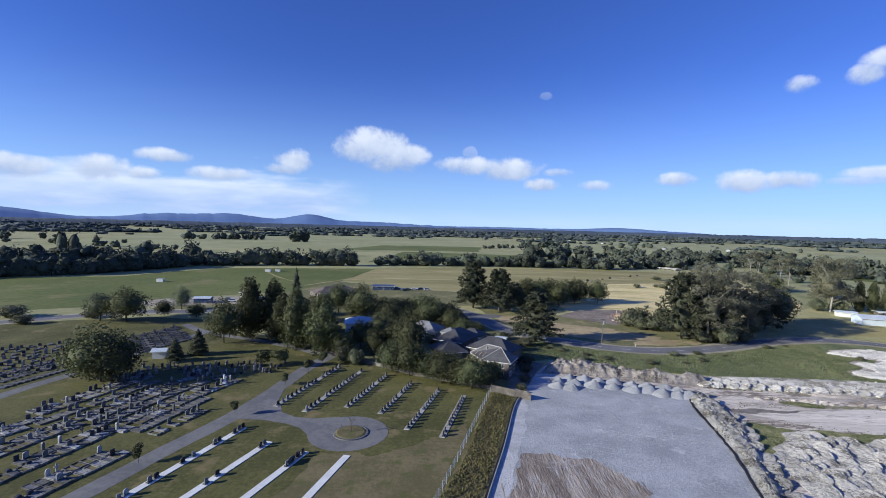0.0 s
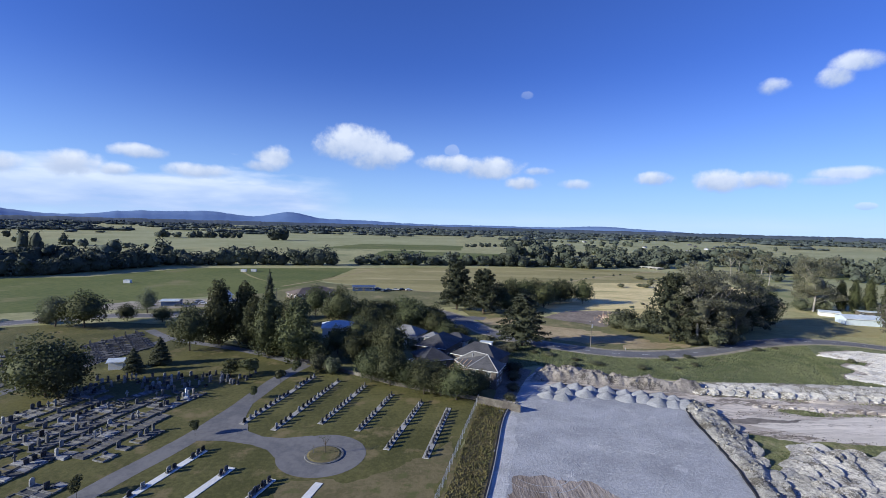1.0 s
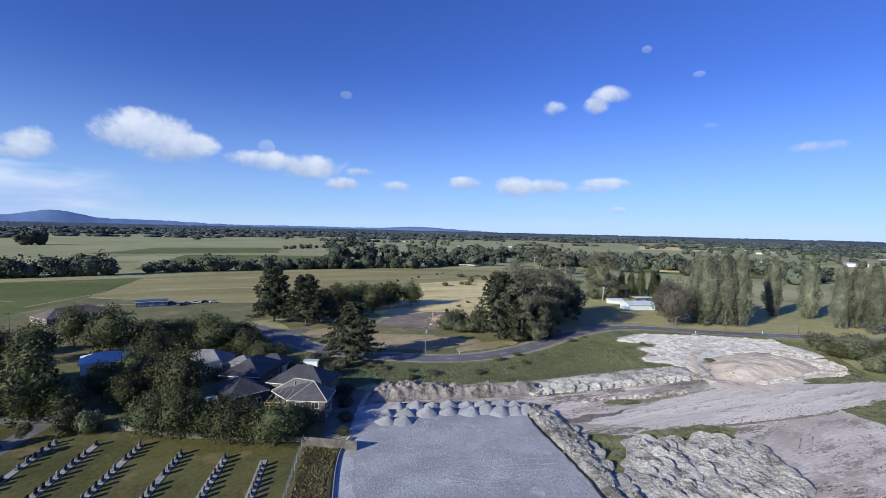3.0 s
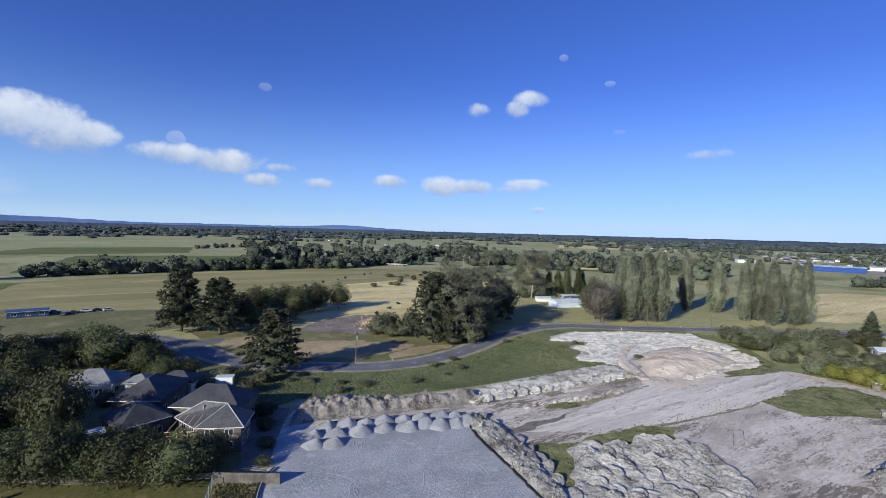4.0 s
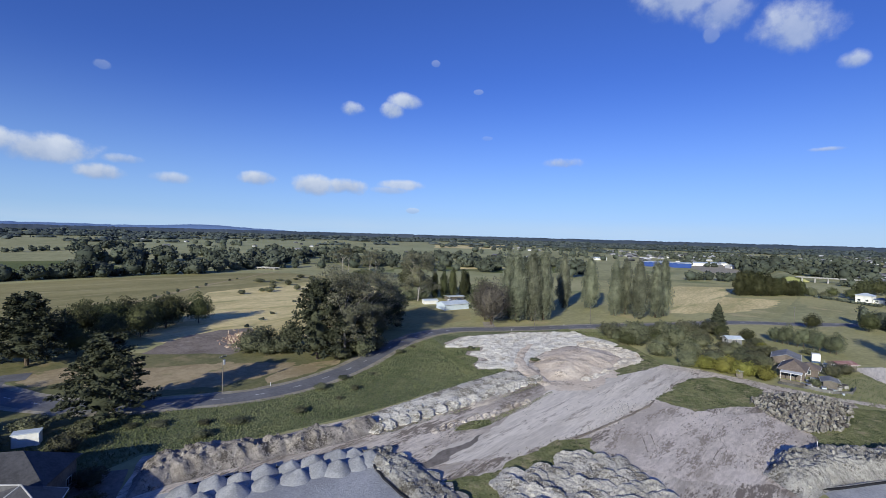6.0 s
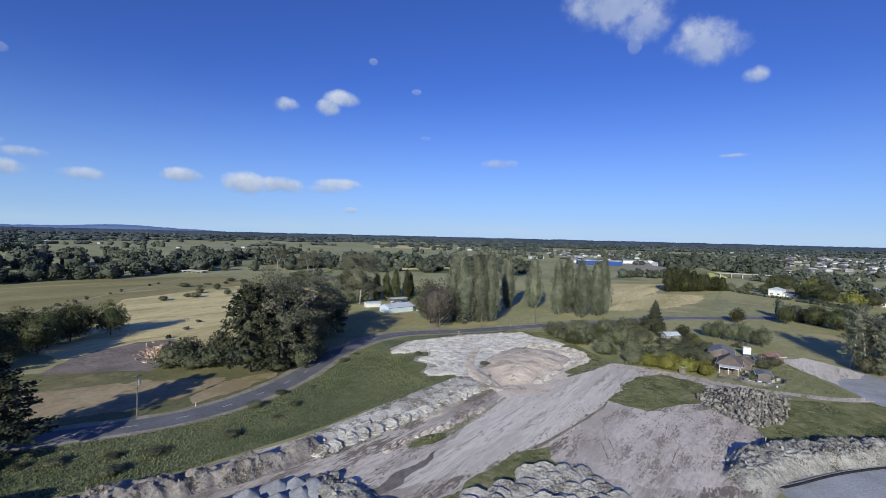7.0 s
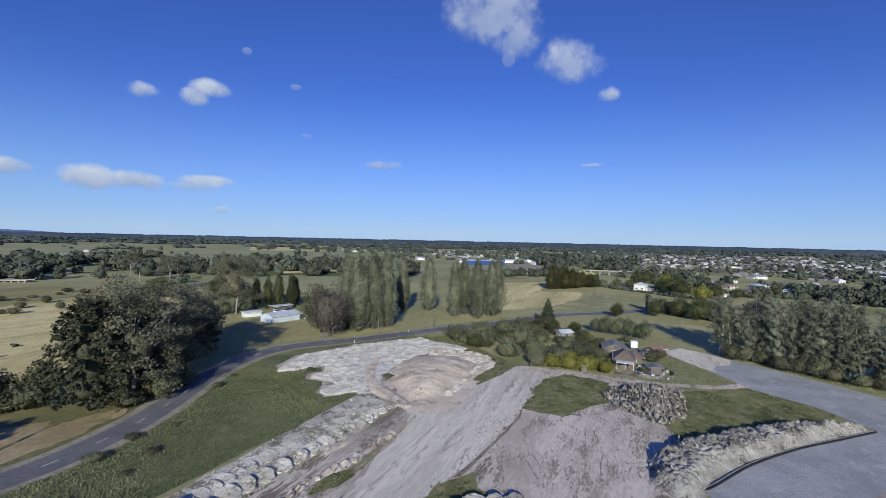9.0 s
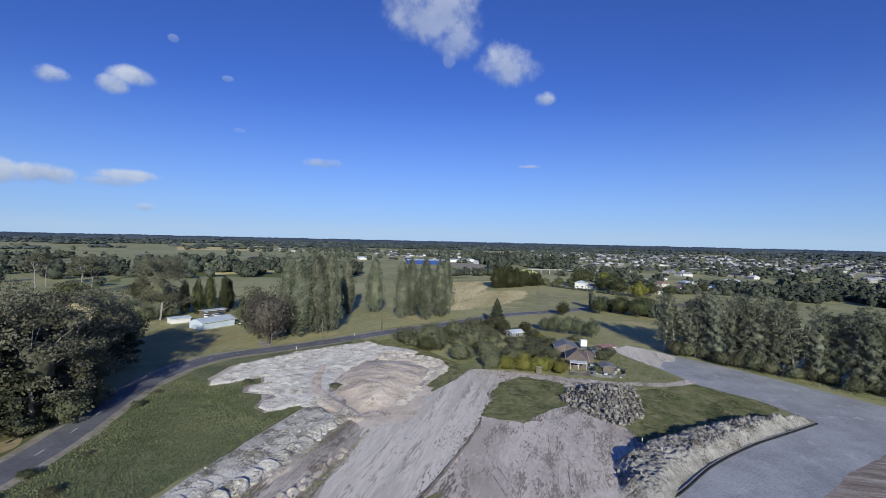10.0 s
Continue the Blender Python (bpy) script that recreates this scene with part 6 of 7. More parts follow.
def far_tree(x, y, h, w, n=46):
    """A crown of a few lumps with a ragged skin of leaf clumps; the thinner n, the farther the tree."""
    k = 10 if n > 200 else (7 if n > 25 else 2)
    lob = [(0, 0, h * 0.42, w * 0.36, w * 0.36 * rng.uniform(0.7, 1.0), h * 0.43)]
    for _ in range(k - 1):
        a, q, s = rng.uniform(0, 6.28), w * rng.uniform(0.16, 0.42), w * rng.uniform(0.1, 0.22)
        lob.append((math.cos(a) * q, math.sin(a) * q, h * rng.uniform(0.25, 0.92), s, s, min(s * 0.9, h * 0.25)))
    P, d = ellipsoid_points(rng, lob, n, 0.85)
    P[:, 2] = np.maximum(P[:, 2], 0.3)
    FAR_Q.append(P + (x, y, 0) + rng.normal(size=P.shape) * 0.03 * w * (1, 1, 0.5))
    FAR_N.append(d + (0, 0, 0.1) + rng.normal(size=d.shape) * 0.5)
    FAR_S.append(np.full(n, max(0.4, 0.075 * w * (160 / n) ** 0.5 if n > 60 else 0.1 * w)))
    c = lob[0]
    FAR_C.append((x, y, c[2], c[3] * 0.95, c[4] * 0.95, c[5] * 0.97))
    if n > 25:
        FAR_C.extend((x + c[0], y + c[1], c[2], c[3] * 0.85, c[4] * 0.85, c[5] * 0.85) for c in lob[1:4])


def far_row(pts, step, h, w, gap=0.0, n=46, wander=2.0):
    for a, b in zip(pts, pts[1:]):
        L = math.dist(a, b)
        for i in range(int(L / step) + 1):
            if rng.uniform() < gap:
                continue
            t = min(1, i * step / L)
            k = rng.uniform(0.65, 1.2)
            far_tree(a[0] + (b[0] - a[0]) * t + rng.normal(0, wander), a[1] + (b[1] - a[1]) * t + rng.normal(0, wander), h * k, w * rng.uniform(0.8, 1.2), n)


def far_wood(az0, az1, d0, d1, n, h=(9, 17), clump=1.0, quads=26):
    """Trees spread over a sector seen from the origin, thickened by noise."""
    made = 0
    while made < n:
        az, d = radians(rng.uniform(az0, az1)), math.sqrt(rng.uniform(d0 * d0, d1 * d1))
        x, y = math.sin(az) * d, math.cos(az) * d
        if noise.noise(Vector((x * 0.006, y * 0.006, 4.2))) + 0.6 * noise.noise(Vector((d * 0.011, az * 6, 1.7))) < rng.uniform(-0.6, 0.35) * clump:
            made += 0.05
            continue
        hh = rng.uniform(*h) * rng.choice((0.6, 0.85, 1.0, 1.0, 1.15))
        wide = rng.uniform(1.0, 1.9) if d < 1500 else rng.uniform(1.6, 3.6)
        far_tree(x, y, hh, hh * wide, int(quads * min(5.0, max(0.55, (1000 / d) ** 1.5))))
        made += 1


far_row([(-340, 262), (-300, 300), (-250, 335), (-222, 405)], 5, 14, 16, 0.0, 420)
far_row([(-350, 292), (-308, 328), (-262, 362), (-236, 420)], 9, 18, 20, 0.1, 420, 5)
far_row([(-222, 415), (-150, 442), (-80, 452)], 9, 15.5, 19, 0.02, 420)
far_row([(-62, 470), (-20, 476), (28, 484), (90, 488), (160, 486)], 15, 14, 19, 0.15, 420)
far_row([(-62, 474), (-20, 480), (28, 488), (90, 492), (160, 490)], 9, 6, 11, 0.2, 160)
far_row([(160, 480), (230, 520), (300, 580)], 10, 13, 18, 0.05, 300, 6)
far_row([(-350, 300), (-420, 360), (-520, 420)], 12, 14, 18, 0.1, 260, 8)
far_row([(-318, 392), (-306, 396)], 6, 31, 10, 0, 420, 1)
far_row([(110, 620), (190, 650)], 11, 19, 24, 0.0, 300, 8)
far_row([(240, 600), (420, 690), (600, 800)], 12, 15, 20, 0.15, 120, 14)
far_row([(340, 470), (420, 520), (520, 560), (640, 560)], 11, 14, 18, 0.3, 180, 8)
far_row([(300, 400), (380, 390), (470, 370), (560, 330)], 12, 9, 13, 0.45, 180, 6)
far_row([(360, 500), (450, 440), (540, 390), (590, 355)], 6, 15, 15, 0.02, 150, 5)
far_row([(322, 51), (311, 30), (297, 15)], 5, 9, 9, 0.05, 330, 2)
far_row([(445, -7), (447, -50), (455, -90)], 8, 8, 10, 0.1, 200, 4)
far_row([(532, 186), (552, 160), (574, 130)], 7, 11, 13, 0.05, 200, 4)
far_row([(462, 74), (405, 16)], 3, 2.2, 4.5, 0.05, 40, 0.6)
far_row([(-320, 1000), (-295, 1010)], 10, 26, 30, 0.0, 200, 6)
far_row([(80, 900), (180, 980), (200, 1020)], 14, 8, 12, 0.2, 40, 4)
far_row([(215, 1040), (275, 1080)], 8, 12, 16, 0.0, 40, 4)
far_row([(-600, 700), (-420, 640), (-390, 620)], 18, 9, 14, 0.3, 40, 6)
far_row([(-560, 1010), (-470, 1050), (-400, 1090)], 9, 14, 18, 0.0, 60, 8)
far_row([(30, 291), (80, 329), (130, 379), (200, 439)], 12, 1.7, 2.2, 0.3, 60, 0.6)
far_row([(96, 232), (128, 262), (165, 300)], 16, 1.6, 2.2, 0.3, 60, 3)
far_wood(-60, -34, 600, 1400, 26, (8, 13), 1.2, 90)
far_wood(14, 30, 560, 860, 34, (10, 16), 1.1, 90)
far_wood(8, 24, 900, 1500, 20, (9, 15), 1.0, 34)
far_wood(24, 50, 950, 2200, 16, (7, 12), 1.0, 26)
far_wood(30, 62, 520, 840, 46, (9, 15), 1.1, 80)
far_wood(50, 64, 1000, 1600, 40, (8, 14), 1.0, 26)
far_wood(77, 87, 720, 1050, 110, (12, 18), 0.4, 60)
far_wood(60, 88, 860, 1700, 330, (6, 12), 0.7, 26)
far_wood(88, 112, 430, 660, 230, (5, 10), 0.35, 50)
far_wood(86, 118, 520, 900, 170, (5, 9), 0.5, 34)
far_wood(84, 120, 600, 2200, 1250, (4, 9), 0.35, 22)
tagged(put("far_trees", foliage("far_trees", np.concatenate(FAR_Q), np.concatenate(FAR_N), np.concatenate(FAR_S), LEAF_FAR, rng, cores=FAR_C, uneven=0.17)), "hedgerows, copses and far woods across the plain", "trees", kind="stuff")


# shelter belts and woods far out, in long broken lines across the plain
FAR_Q, FAR_N, FAR_S, FAR_C = [], [], [], []


def belt(az0, az1, far, step, h, gap, seed, sway=0.05):
    az = az0
    while az < az1:
        az += math.degrees(step * rng.uniform(0.5, 1.5) / far)
        if noise.noise(Vector((az * 0.13, seed * 5.1, 2.0))) + 0.35 * noise.noise(Vector((az * 0.7, seed, 1.0))) < gap:
            continue
        d = far * (1 + sway * noise.noise(Vector((az * 0.06, seed * 3.3, 0))) + rng.normal(0, 0.004))
        hh = h * rng.uniform(0.55, 1.2) * (1 + 0.4 * noise.noise(Vector((az * 0.5, seed, 7.0))))
        far_tree(math.sin(radians(az)) * d, math.cos(radians(az)) * d, hh * 0.8, hh * rng.uniform(2.2, 4.6), 13)


for k, (far, h, gap) in enumerate(((1450, 11, 0.12), (1650, 12, 0.02), (1850, 13, -0.02), (2100, 14, -0.1), (2350, 15, -0.15), (2650, 15, -0.22), (3000, 17, -0.3), (3400, 19, -0.4))):
    belt(-66, 22, far, 17, h, gap, k + 1)
    belt(22, 50, far, 17, h, gap if far > 2400 else 0.3, k + 1)
    belt(50, 66, far, 17, h, gap, k + 1)
    if far > 2000:
        belt(66, 122, far, 17, h, gap, k + 1)
tagged(put("far_woods", foliage("far_woods", np.concatenate(FAR_Q), np.concatenate(FAR_N), np.concatenate(FAR_S), LEAF_HAZE, rng, cores=FAR_C, uneven=0.17)), "far shelter belts and woods in broken lines, tinted blue for haze", "trees", kind="stuff")


# ---- houses ----
def hip_roof(w, d, eave, ridge, over=0.5):
    """Hip roof over w by d, ridge along the longer side."""
    x, y = w / 2 + over, d / 2 + over
    r = max(0.0, x - y) if x > y else max(0.0, y - x)
    a, b = ((-r, 0, ridge), (r, 0, ridge)) if x > y else ((0, -r, ridge), (0, r, ridge))
    v = [(-x, -y, eave), (x, -y, eave), (x, y, eave), (-x, y, eave), a, b, (-x, -y, eave - 0.18), (x, -y, eave - 0.18), (x, y, eave - 0.18), (-x, y, eave - 0.18)]
    f = [(0, 1, 5, 4), (1, 2, 5), (2, 3, 4, 5), (3, 0, 4)] if x > y else [(0, 1, 4), (1, 2, 5, 4), (2, 3, 5), (3, 0, 4, 5)]
    f += [(0, 6, 7, 1), (1, 7, 8, 2), (2, 8, 9, 3), (3, 9, 6, 0), (9, 8, 7, 6)]
    return v, f


def gable_roof(w, d, eave, ridge, over=0.4):
    x, y, t = w / 2 + over, d / 2 + over, 0.15
    v = [(-x, -y, eave), (x, -y, eave), (x, 0, ridge), (-x, 0, ridge), (-x, y, eave), (x, y, eave)]
    v += [(a, b, c - t) for a, b, c in v]
    f = [(0, 1, 2, 3), (3, 2, 5, 4), (7, 6, 9, 8), (8, 9, 10, 11), (0, 6, 7, 1), (4, 5, 11, 10), (0, 3, 9, 6), (3, 4, 10, 9), (1, 7, 8, 2), (2, 8, 11, 5)]
    return v, f


def window(parent, x, y, z, w, h, side):
    """Window in a wall: side is the wall's outward turn in degrees (0: -y)."""
    m = pose(x, y, z, 0, 0, side)
    win = part("window", boxes((-w / 2 - 0.07, -0.05, -h / 2 - 0.07, w / 2 + 0.07, 0.03, -h / 2), (-w / 2 - 0.07, -0.05, h / 2, w / 2 + 0.07, 0.03, h / 2 + 0.07), (-w / 2 - 0.07, -0.05, -h / 2, -w / 2, 0.03, h / 2), (w / 2, -0.05, -h / 2, w / 2 + 0.07, 0.03, h / 2), (-0.03, -0.05, -h / 2, 0.03, 0.03, h / 2)), TRIM, parent, "", m)
    part("pane", boxes((-w / 2, -0.02, -h / 2, w / 2, 0.0, h / 2)), PANE, win)


def house(label, x, y, w, d, turn, eave, ridge, roof, wall, style="hip", caps=False, category="house", windows=True, name="house"):
    root = thing(name, label, category, x, y, 0, turn)
    part("wall", boxes((-w / 2, -d / 2, -0.1, w / 2, d / 2, eave - 0.1)), wall, root)
    v, f = (hip_roof if style == "hip" else gable_roof)(w, d, eave, ridge)
    ro = put("roof", mesh_from("roof", v, f, roof), root)
    if style == "gable":
        g = [(-w / 2, -d / 2, eave - 0.12), (-w / 2, d / 2, eave - 0.12), (-w / 2, 0, ridge - 0.25), (w / 2, -d / 2, eave - 0.12), (w / 2, d / 2, eave - 0.12), (w / 2, 0, ridge - 0.25)]
        put("gable", mesh_from("gable", g[:3], [(0, 2, 1)], wall), root)
        put("gable", mesh_from("gable", g[3:], [(0, 1, 2)], wall), root)
    if caps:
        k = 4
        for a, b in (((0, 4), (3, 4), (1, 5), (2, 5), (4, 5)) if w > d else ((0, 4), (1, 4), (2, 5), (3, 5), (4, 5))):
            if (Vector(v[a]) - Vector(v[b])).length > 0.3:
                part("ridge_cap", tube(Vector(v[a]) + Vector((0, 0, 0.03)), Vector(v[b]) + Vector((0, 0, 0.03)), 0.13, 0.13, 6), TRIM, ro)
    X, Y = w / 2 + 0.52, d / 2 + 0.52
    e = eave - 0.1
    for n4, bx in (("gutter", (-X, -Y - 0.1, e - 0.08, X, -Y, e + 0.06)), ("gutter", (-X, Y, e - 0.08, X, Y + 0.1, e + 0.06))):
        part(n4, boxes(bx), TRIM, root)
    if windows:
        zc = min(1.6, eave * 0.55)
        for k in range(max(1, int(w / 4))):
            xx = -w / 2 + (k + 0.5) * w / max(1, int(w / 4))
            window(root, xx, -d / 2, zc, 1.6, 1.2, 0)
            window(root, xx, d / 2, zc, 1.6, 1.2, 180)
        for k in range(max(1, int(d / 4))):
            yy = -d / 2 + (k + 0.5) * d / max(1, int(d / 4))
            window(root, w / 2, yy, zc, 1.4, 1.2, 90)
            window(root, -w / 2, yy, zc, 1.4, 1.2, 270)
        part("door", boxes((-0.45, -d / 2 - 0.04, 0, 0.45, -d / 2 + 0.02, 2.0)), TIMBER, root, "timber door")
    return root


def skew_house(label, corners, ridge, eave, high, roof, wall):
    """House on four uneven corners (front left, front right, back right, back left) with a hip roof; ridge: its front and back end."""
    x0, y0 = sum(c[0] for c in corners) / 4, sum(c[1] for c in corners) / 4
    root = thing("house", label, "house", x0, y0, 0)
    C = [Vector((c[0] - x0, c[1] - y0, 0)) for c in corners]
    inner = [c * 0.9 for c in C]
    up = Vector((0, 0, 1))
    wall_v = [c - up * 0.1 for c in inner] + [c + up * (eave - 0.05) for c in inner]
    put("wall", mesh_from("wall", wall_v, [(i, (i + 1) % 4, 4 + (i + 1) % 4, 4 + i) for i in range(4)], wall), root)
    P, Q = (Vector((r[0] - x0, r[1] - y0, high)) for r in ridge)
    E = [c + up * eave for c in C]
    v = E + [P, Q] + [e - up * 0.2 for e in E]
    f = [(0, 1, 4), (1, 2, 5, 4), (2, 3, 5), (3, 0, 4, 5), (9, 8, 7, 6)] + [(i, 6 + i, 6 + (i + 1) % 4, (i + 1) % 4) for i in range(4)]
    ro = put("roof", mesh_from("roof", v, f, roof), root)
    for a, b in ((0, 4), (1, 4), (2, 5), (3, 5), (4, 5)):
        part("ridge_cap", tube(v[a] + up * 0.03, v[b] + up * 0.03, 0.1, 0.1, 6), RIDGE, ro)
    part("flue", tube(P * 0.55 + E[3] * 0.45, P * 0.55 + E[3] * 0.45 + up * 0.9, 0.13, 0.13, 8), STEEL, ro, "short steel flue")
    for i in range(4):
        a, b = inner[i], inner[(i + 1) % 4]
        side = math.degrees(math.atan2(b.y - a.y, b.x - a.x))
        part("gutter", tube(E[i] - up * 0.1, E[(i + 1) % 4] - up * 0.1, 0.07, 0.07, 6), TRIM, root)
        for t in (0.28, 0.72):
            for z in (1.4, 3.6):
                p = a.lerp(b, t)
                window(root, p.x, p.y, z, 1.4, 1.1, side)
    return root


skew_house("house with charcoal tiled hip roof and pale ridge caps", ((11.2, 124.4), (18.6, 120.9), (21.6, 127.4), (8.6, 131.4)), ((16.6, 125.4), (13.2, 128.6)), 4.6, 7.7, ROOF_SLATE, WALL_BRICK)
house("rear wing with charcoal tiled hip roof", 16.4, 138.0, 13, 9, -34, 4.6, 7.7, ROOF_SLATE, WALL_BRICK)
house("house with dark tiled roof among trees", 5.5, 152.5, 9.5, 13, -28, 4.0, 7.0, ROOF_SLATE, WALL_BRICK)
house("small house with charcoal roof among trees", 11, 160, 8, 6, -28, 3.4, 5.4, ROOF_SLATE, WALL_CREAM)
house("house with grey hip roof among trees", -5.5, 168.5, 11, 8, -25, 3.4, 5.8, ROOF_GREY, WALL_CREAM)
house("outbuilding with pale roof among trees", 3.5, 164, 5, 5, -25, 3.2, 4.6, ROOF_GREY, WALL_CREAM)
house("house with dark hip roof behind the hedge", 2.5, 138, 8, 9, 20, 3.8, 6.4, ROOF_SLATE, WALL_BRICK)
house("lean-to shed with pale iron roof", -5, 135.5, 5, 4, 15, 2.6, 3.2, ROOF_STEEL, WALL_WHITE, style="gable", category="shed", name="shed")
house("house with blue grey iron roof among trees", -30.5, 177, 11, 9, 10, 3.4, 5.2, ROOF_STEEL, WALL_WHITE)
house("long farmhouse with brown hip roof", -60, 262, 24, 12, 42, 2.7, 5.3, ROOF_BROWN, WALL_BRICK)
house("blue clad farm shed in the yard", -36, 290, 13, 7, 6, 2.6, 3.2, ROOF_BLUE, ROOF_BLUE, style="gable", category="shed", name="shed")
house("low blue shed with a pale roof beside the road", -117, 229, 7.5, 5, 8, 2.3, 2.9, ROOF_STEEL, ROOF_BLUE, style="gable", category="shed", windows=False, name="shed")
house("tall white gabled barn", -100, 243, 5.5, 8, 60, 3.2, 5.2, ROOF_STEEL, WALL_WHITE, style="gable", category="barn", name="barn")
house("small white hut in the cemetery", -81, 134, 3.4, 2.6, 15, 2.2, 2.9, ROOF_STEEL, WALL_WHITE, style="gable", category="hut", windows=False, name="hut")
house("pale blue steel shed beside the road bend", 201, 214, 15.5, 8.5, -15, 3.0, 4.4, ROOF_STEEL, WALL_STEEL, style="gable", category="shed", windows=False, name="shed")
house("low shed with white roof", 204, 234, 8, 5, -30, 2.2, 2.9, ROOF_STEEL, WALL_WHITE, style="gable", category="shed", windows=False, name="shed")
house("open carport with pale roof", 229, 237, 11, 5, -20, 2.2, 2.5, ROOF_STEEL, TIMBER, style="gable", category="carport", windows=False, name="carport")
house("cottage with brown hip roof and white veranda", 185.4, 63.7, 9.5, 6, 0, 2.8, 5.2, ROOF_BROWN, WALL_BRICK)
house("lean-to with grey roof behind the cottage", 200, 67, 9, 7, 5, 3.0, 4.4, ROOF_GREY, WALL_BRICK, style="gable", category="shed", name="shed")
house("rusty red roofed shed", 206, 53, 6, 4.5, -42, 2.3, 3.1, ROOF_RED, TIMBER, style="gable", category="shed", name="shed")
house("small pale blue hut among shrubs", 222.5, 86.6, 5.6, 3.8, -48, 2.4, 3.3, ROOF_STEEL, ROOF_GREY, style="gable", category="hut", name="hut")
house("white two-storey house at the edge of town", 458, 47, 9, 8, 70, 5.0, 6.8, ROOF_STEEL, WALL_WHITE)
house("low white wing of the house at the edge of town", 456, 37, 11, 7, 60, 2.8, 4.2, ROOF_BLUE, WALL_WHITE)
for k, (x, y, a) in enumerate(((547, -60, 20), (571, -78, 50), (490, -70, 70), (441, -8, 30), (481, -40, 10), (526, -114, 40), (486, -112, 60), (560, -20, 80), (610, -50, 15), (520, -30, 35), (600, -120, 55), (575, 0, 65), (545, -100, 25))):
    house("low town house with a pale roof among trees", x, y, 13 + k % 4, 8, a, 2.7, 4.4, (ROOF_STEEL, ROOF_GREY, ROOF_STEEL, ROOF_BROWN, ROOF_RED)[k % 5], (WALL_WHITE, WALL_CREAM)[k % 2])
house("long bright blue warehouse with a pale roof", 771, 274.5, 66, 30, -66, 7, 8, ROOF_STEEL, WALL_BLUE, style="gable", category="warehouse", windows=False, name="warehouse")

for x, y, w, d, a in ((850, 190, 36, 16, -50), (880, 250, 44, 22, -60), (860, 150, 30, 16, -70), (930, 210, 50, 20, -60), (860, 420, 26, 16, -50)):
    house("low industrial building with pale roof", x, y, w, d, a, 4.5, 6, ROOF_STEEL, WALL_WHITE, style="gable", category="building", windows=False, name="building")

# veranda and sheds of the cottage
ver = thing("veranda", "white roofed veranda on posts before the cottage", "veranda", 177.4, 63.5, 0)
part("roof", boxes((-1.6, -2.6, 2.7, 1.6, 2.6, 2.82)), PALESLAB, ver)
for dx, dy in ((-1.5, -2.4), (-1.5, 0), (-1.5, 2.4)):
    part("post", boxes((dx - 0.06, dy - 0.06, 0, dx + 0.06, dy + 0.06, 2.7)), TRIM, ver)
part("wall", boxes((-1.7, -2.4, 0, -1.62, 2.4, 0.8)), TIMBER, ver)

gw = thing("garden_wall", "low grey block wall before the cottage garden", "wall", 0, 0, 0, kind="structure")
for k, (a, b) in enumerate((((172.6, 66), (172.2, 60)), ((172.2, 60), (172.4, 54)), ((172.4, 54), (176, 50)), ((176, 50), (182, 49.4)))):
    L = math.dist(a, b)
    part("section", boxes((-L / 2, -0.12, 0, L / 2, 0.12, 0.75 + 0.1 * (k % 2))), OLDSTONE, gw, "", pose((a[0] + b[0]) / 2, (a[1] + b[1]) / 2, 0, 0, 0, math.degrees(math.atan2(b[1] - a[1], b[0] - a[0]))))
house("low wing of the cottage with brown roof", 191.5, 60.5, 6, 5, 0, 2.3, 3.8, ROOF_BROWN, WALL_BRICK)
house("small open shed with grey roof beside the cottage", 180, 55, 5, 3.2, 8, 2.0, 2.5, ROOF_GREY, TIMBER, style="gable", category="shed", windows=False, name="shed")

# unfinished timber frame on the house
fr = thing("timber_frame", "raw timber framing of an unfinished house wing", "timber frame", 9.0, 124.6, 0, -25)
for i in range(6):
    part("stud", boxes((i * 0.9 - 2.4, -0.05, 0, i * 0.9 - 2.3, 0.05, 4.3)), NEWTIMBER, fr)
for z in (2.9, 3.6, 4.3):
    part("rail", boxes((-2.5, -0.06, z, 2.3, 0.06, z + 0.1)), NEWTIMBER, fr)
for i in range(4):
    part("rafter", tube((i * 1.2 - 2.2, 0, 4.3), (i * 1.2 - 0.8, 2.6, 6.2), 0.06, 0.06, 4), NEWTIMBER, fr)
tk = thing("water_tank", "white box-shaped tank beside the house", "tank", 21, 160, 0, -20)
part("body", boxes((-2, -1, 0, 2, 1, 2.4), bevel=0.1), WALL_WHITE, tk)
part("lid", boxes((-2.1, -1.1, 2.4, 2.1, 1.1, 2.52)), ROOF_STEEL, tk)
tk = thing("container", "white upright tank on a stand beside the cottage", "tank", 212, 60, 0, 10)
part("body", boxes((-1.2, -1.2, 0.6, 1.2, 1.2, 3.0), bevel=0.12), WALL_WHITE, tk)
part("stand", boxes((-1.2, -1.2, 0, 1.2, 1.2, 0.6)), ROOF_BLUE, tk)
bh = thing("garden_hut", "small timber stall with pale roof beside the lane", "hut", 171.8, 75.4, 0, 10)
part("wall", boxes((-1.1, -0.9, 0, -1.0, 0.9, 1.9), (1.0, -0.9, 0, 1.1, 0.9, 1.9), (-1.1, 0.8, 0, 1.1, 0.9, 1.9)), TIMBER, bh)
part("roof", boxes((-1.3, -1.1, 1.9, 1.3, 1.1, 2.0)), ROOF_STEEL, bh)
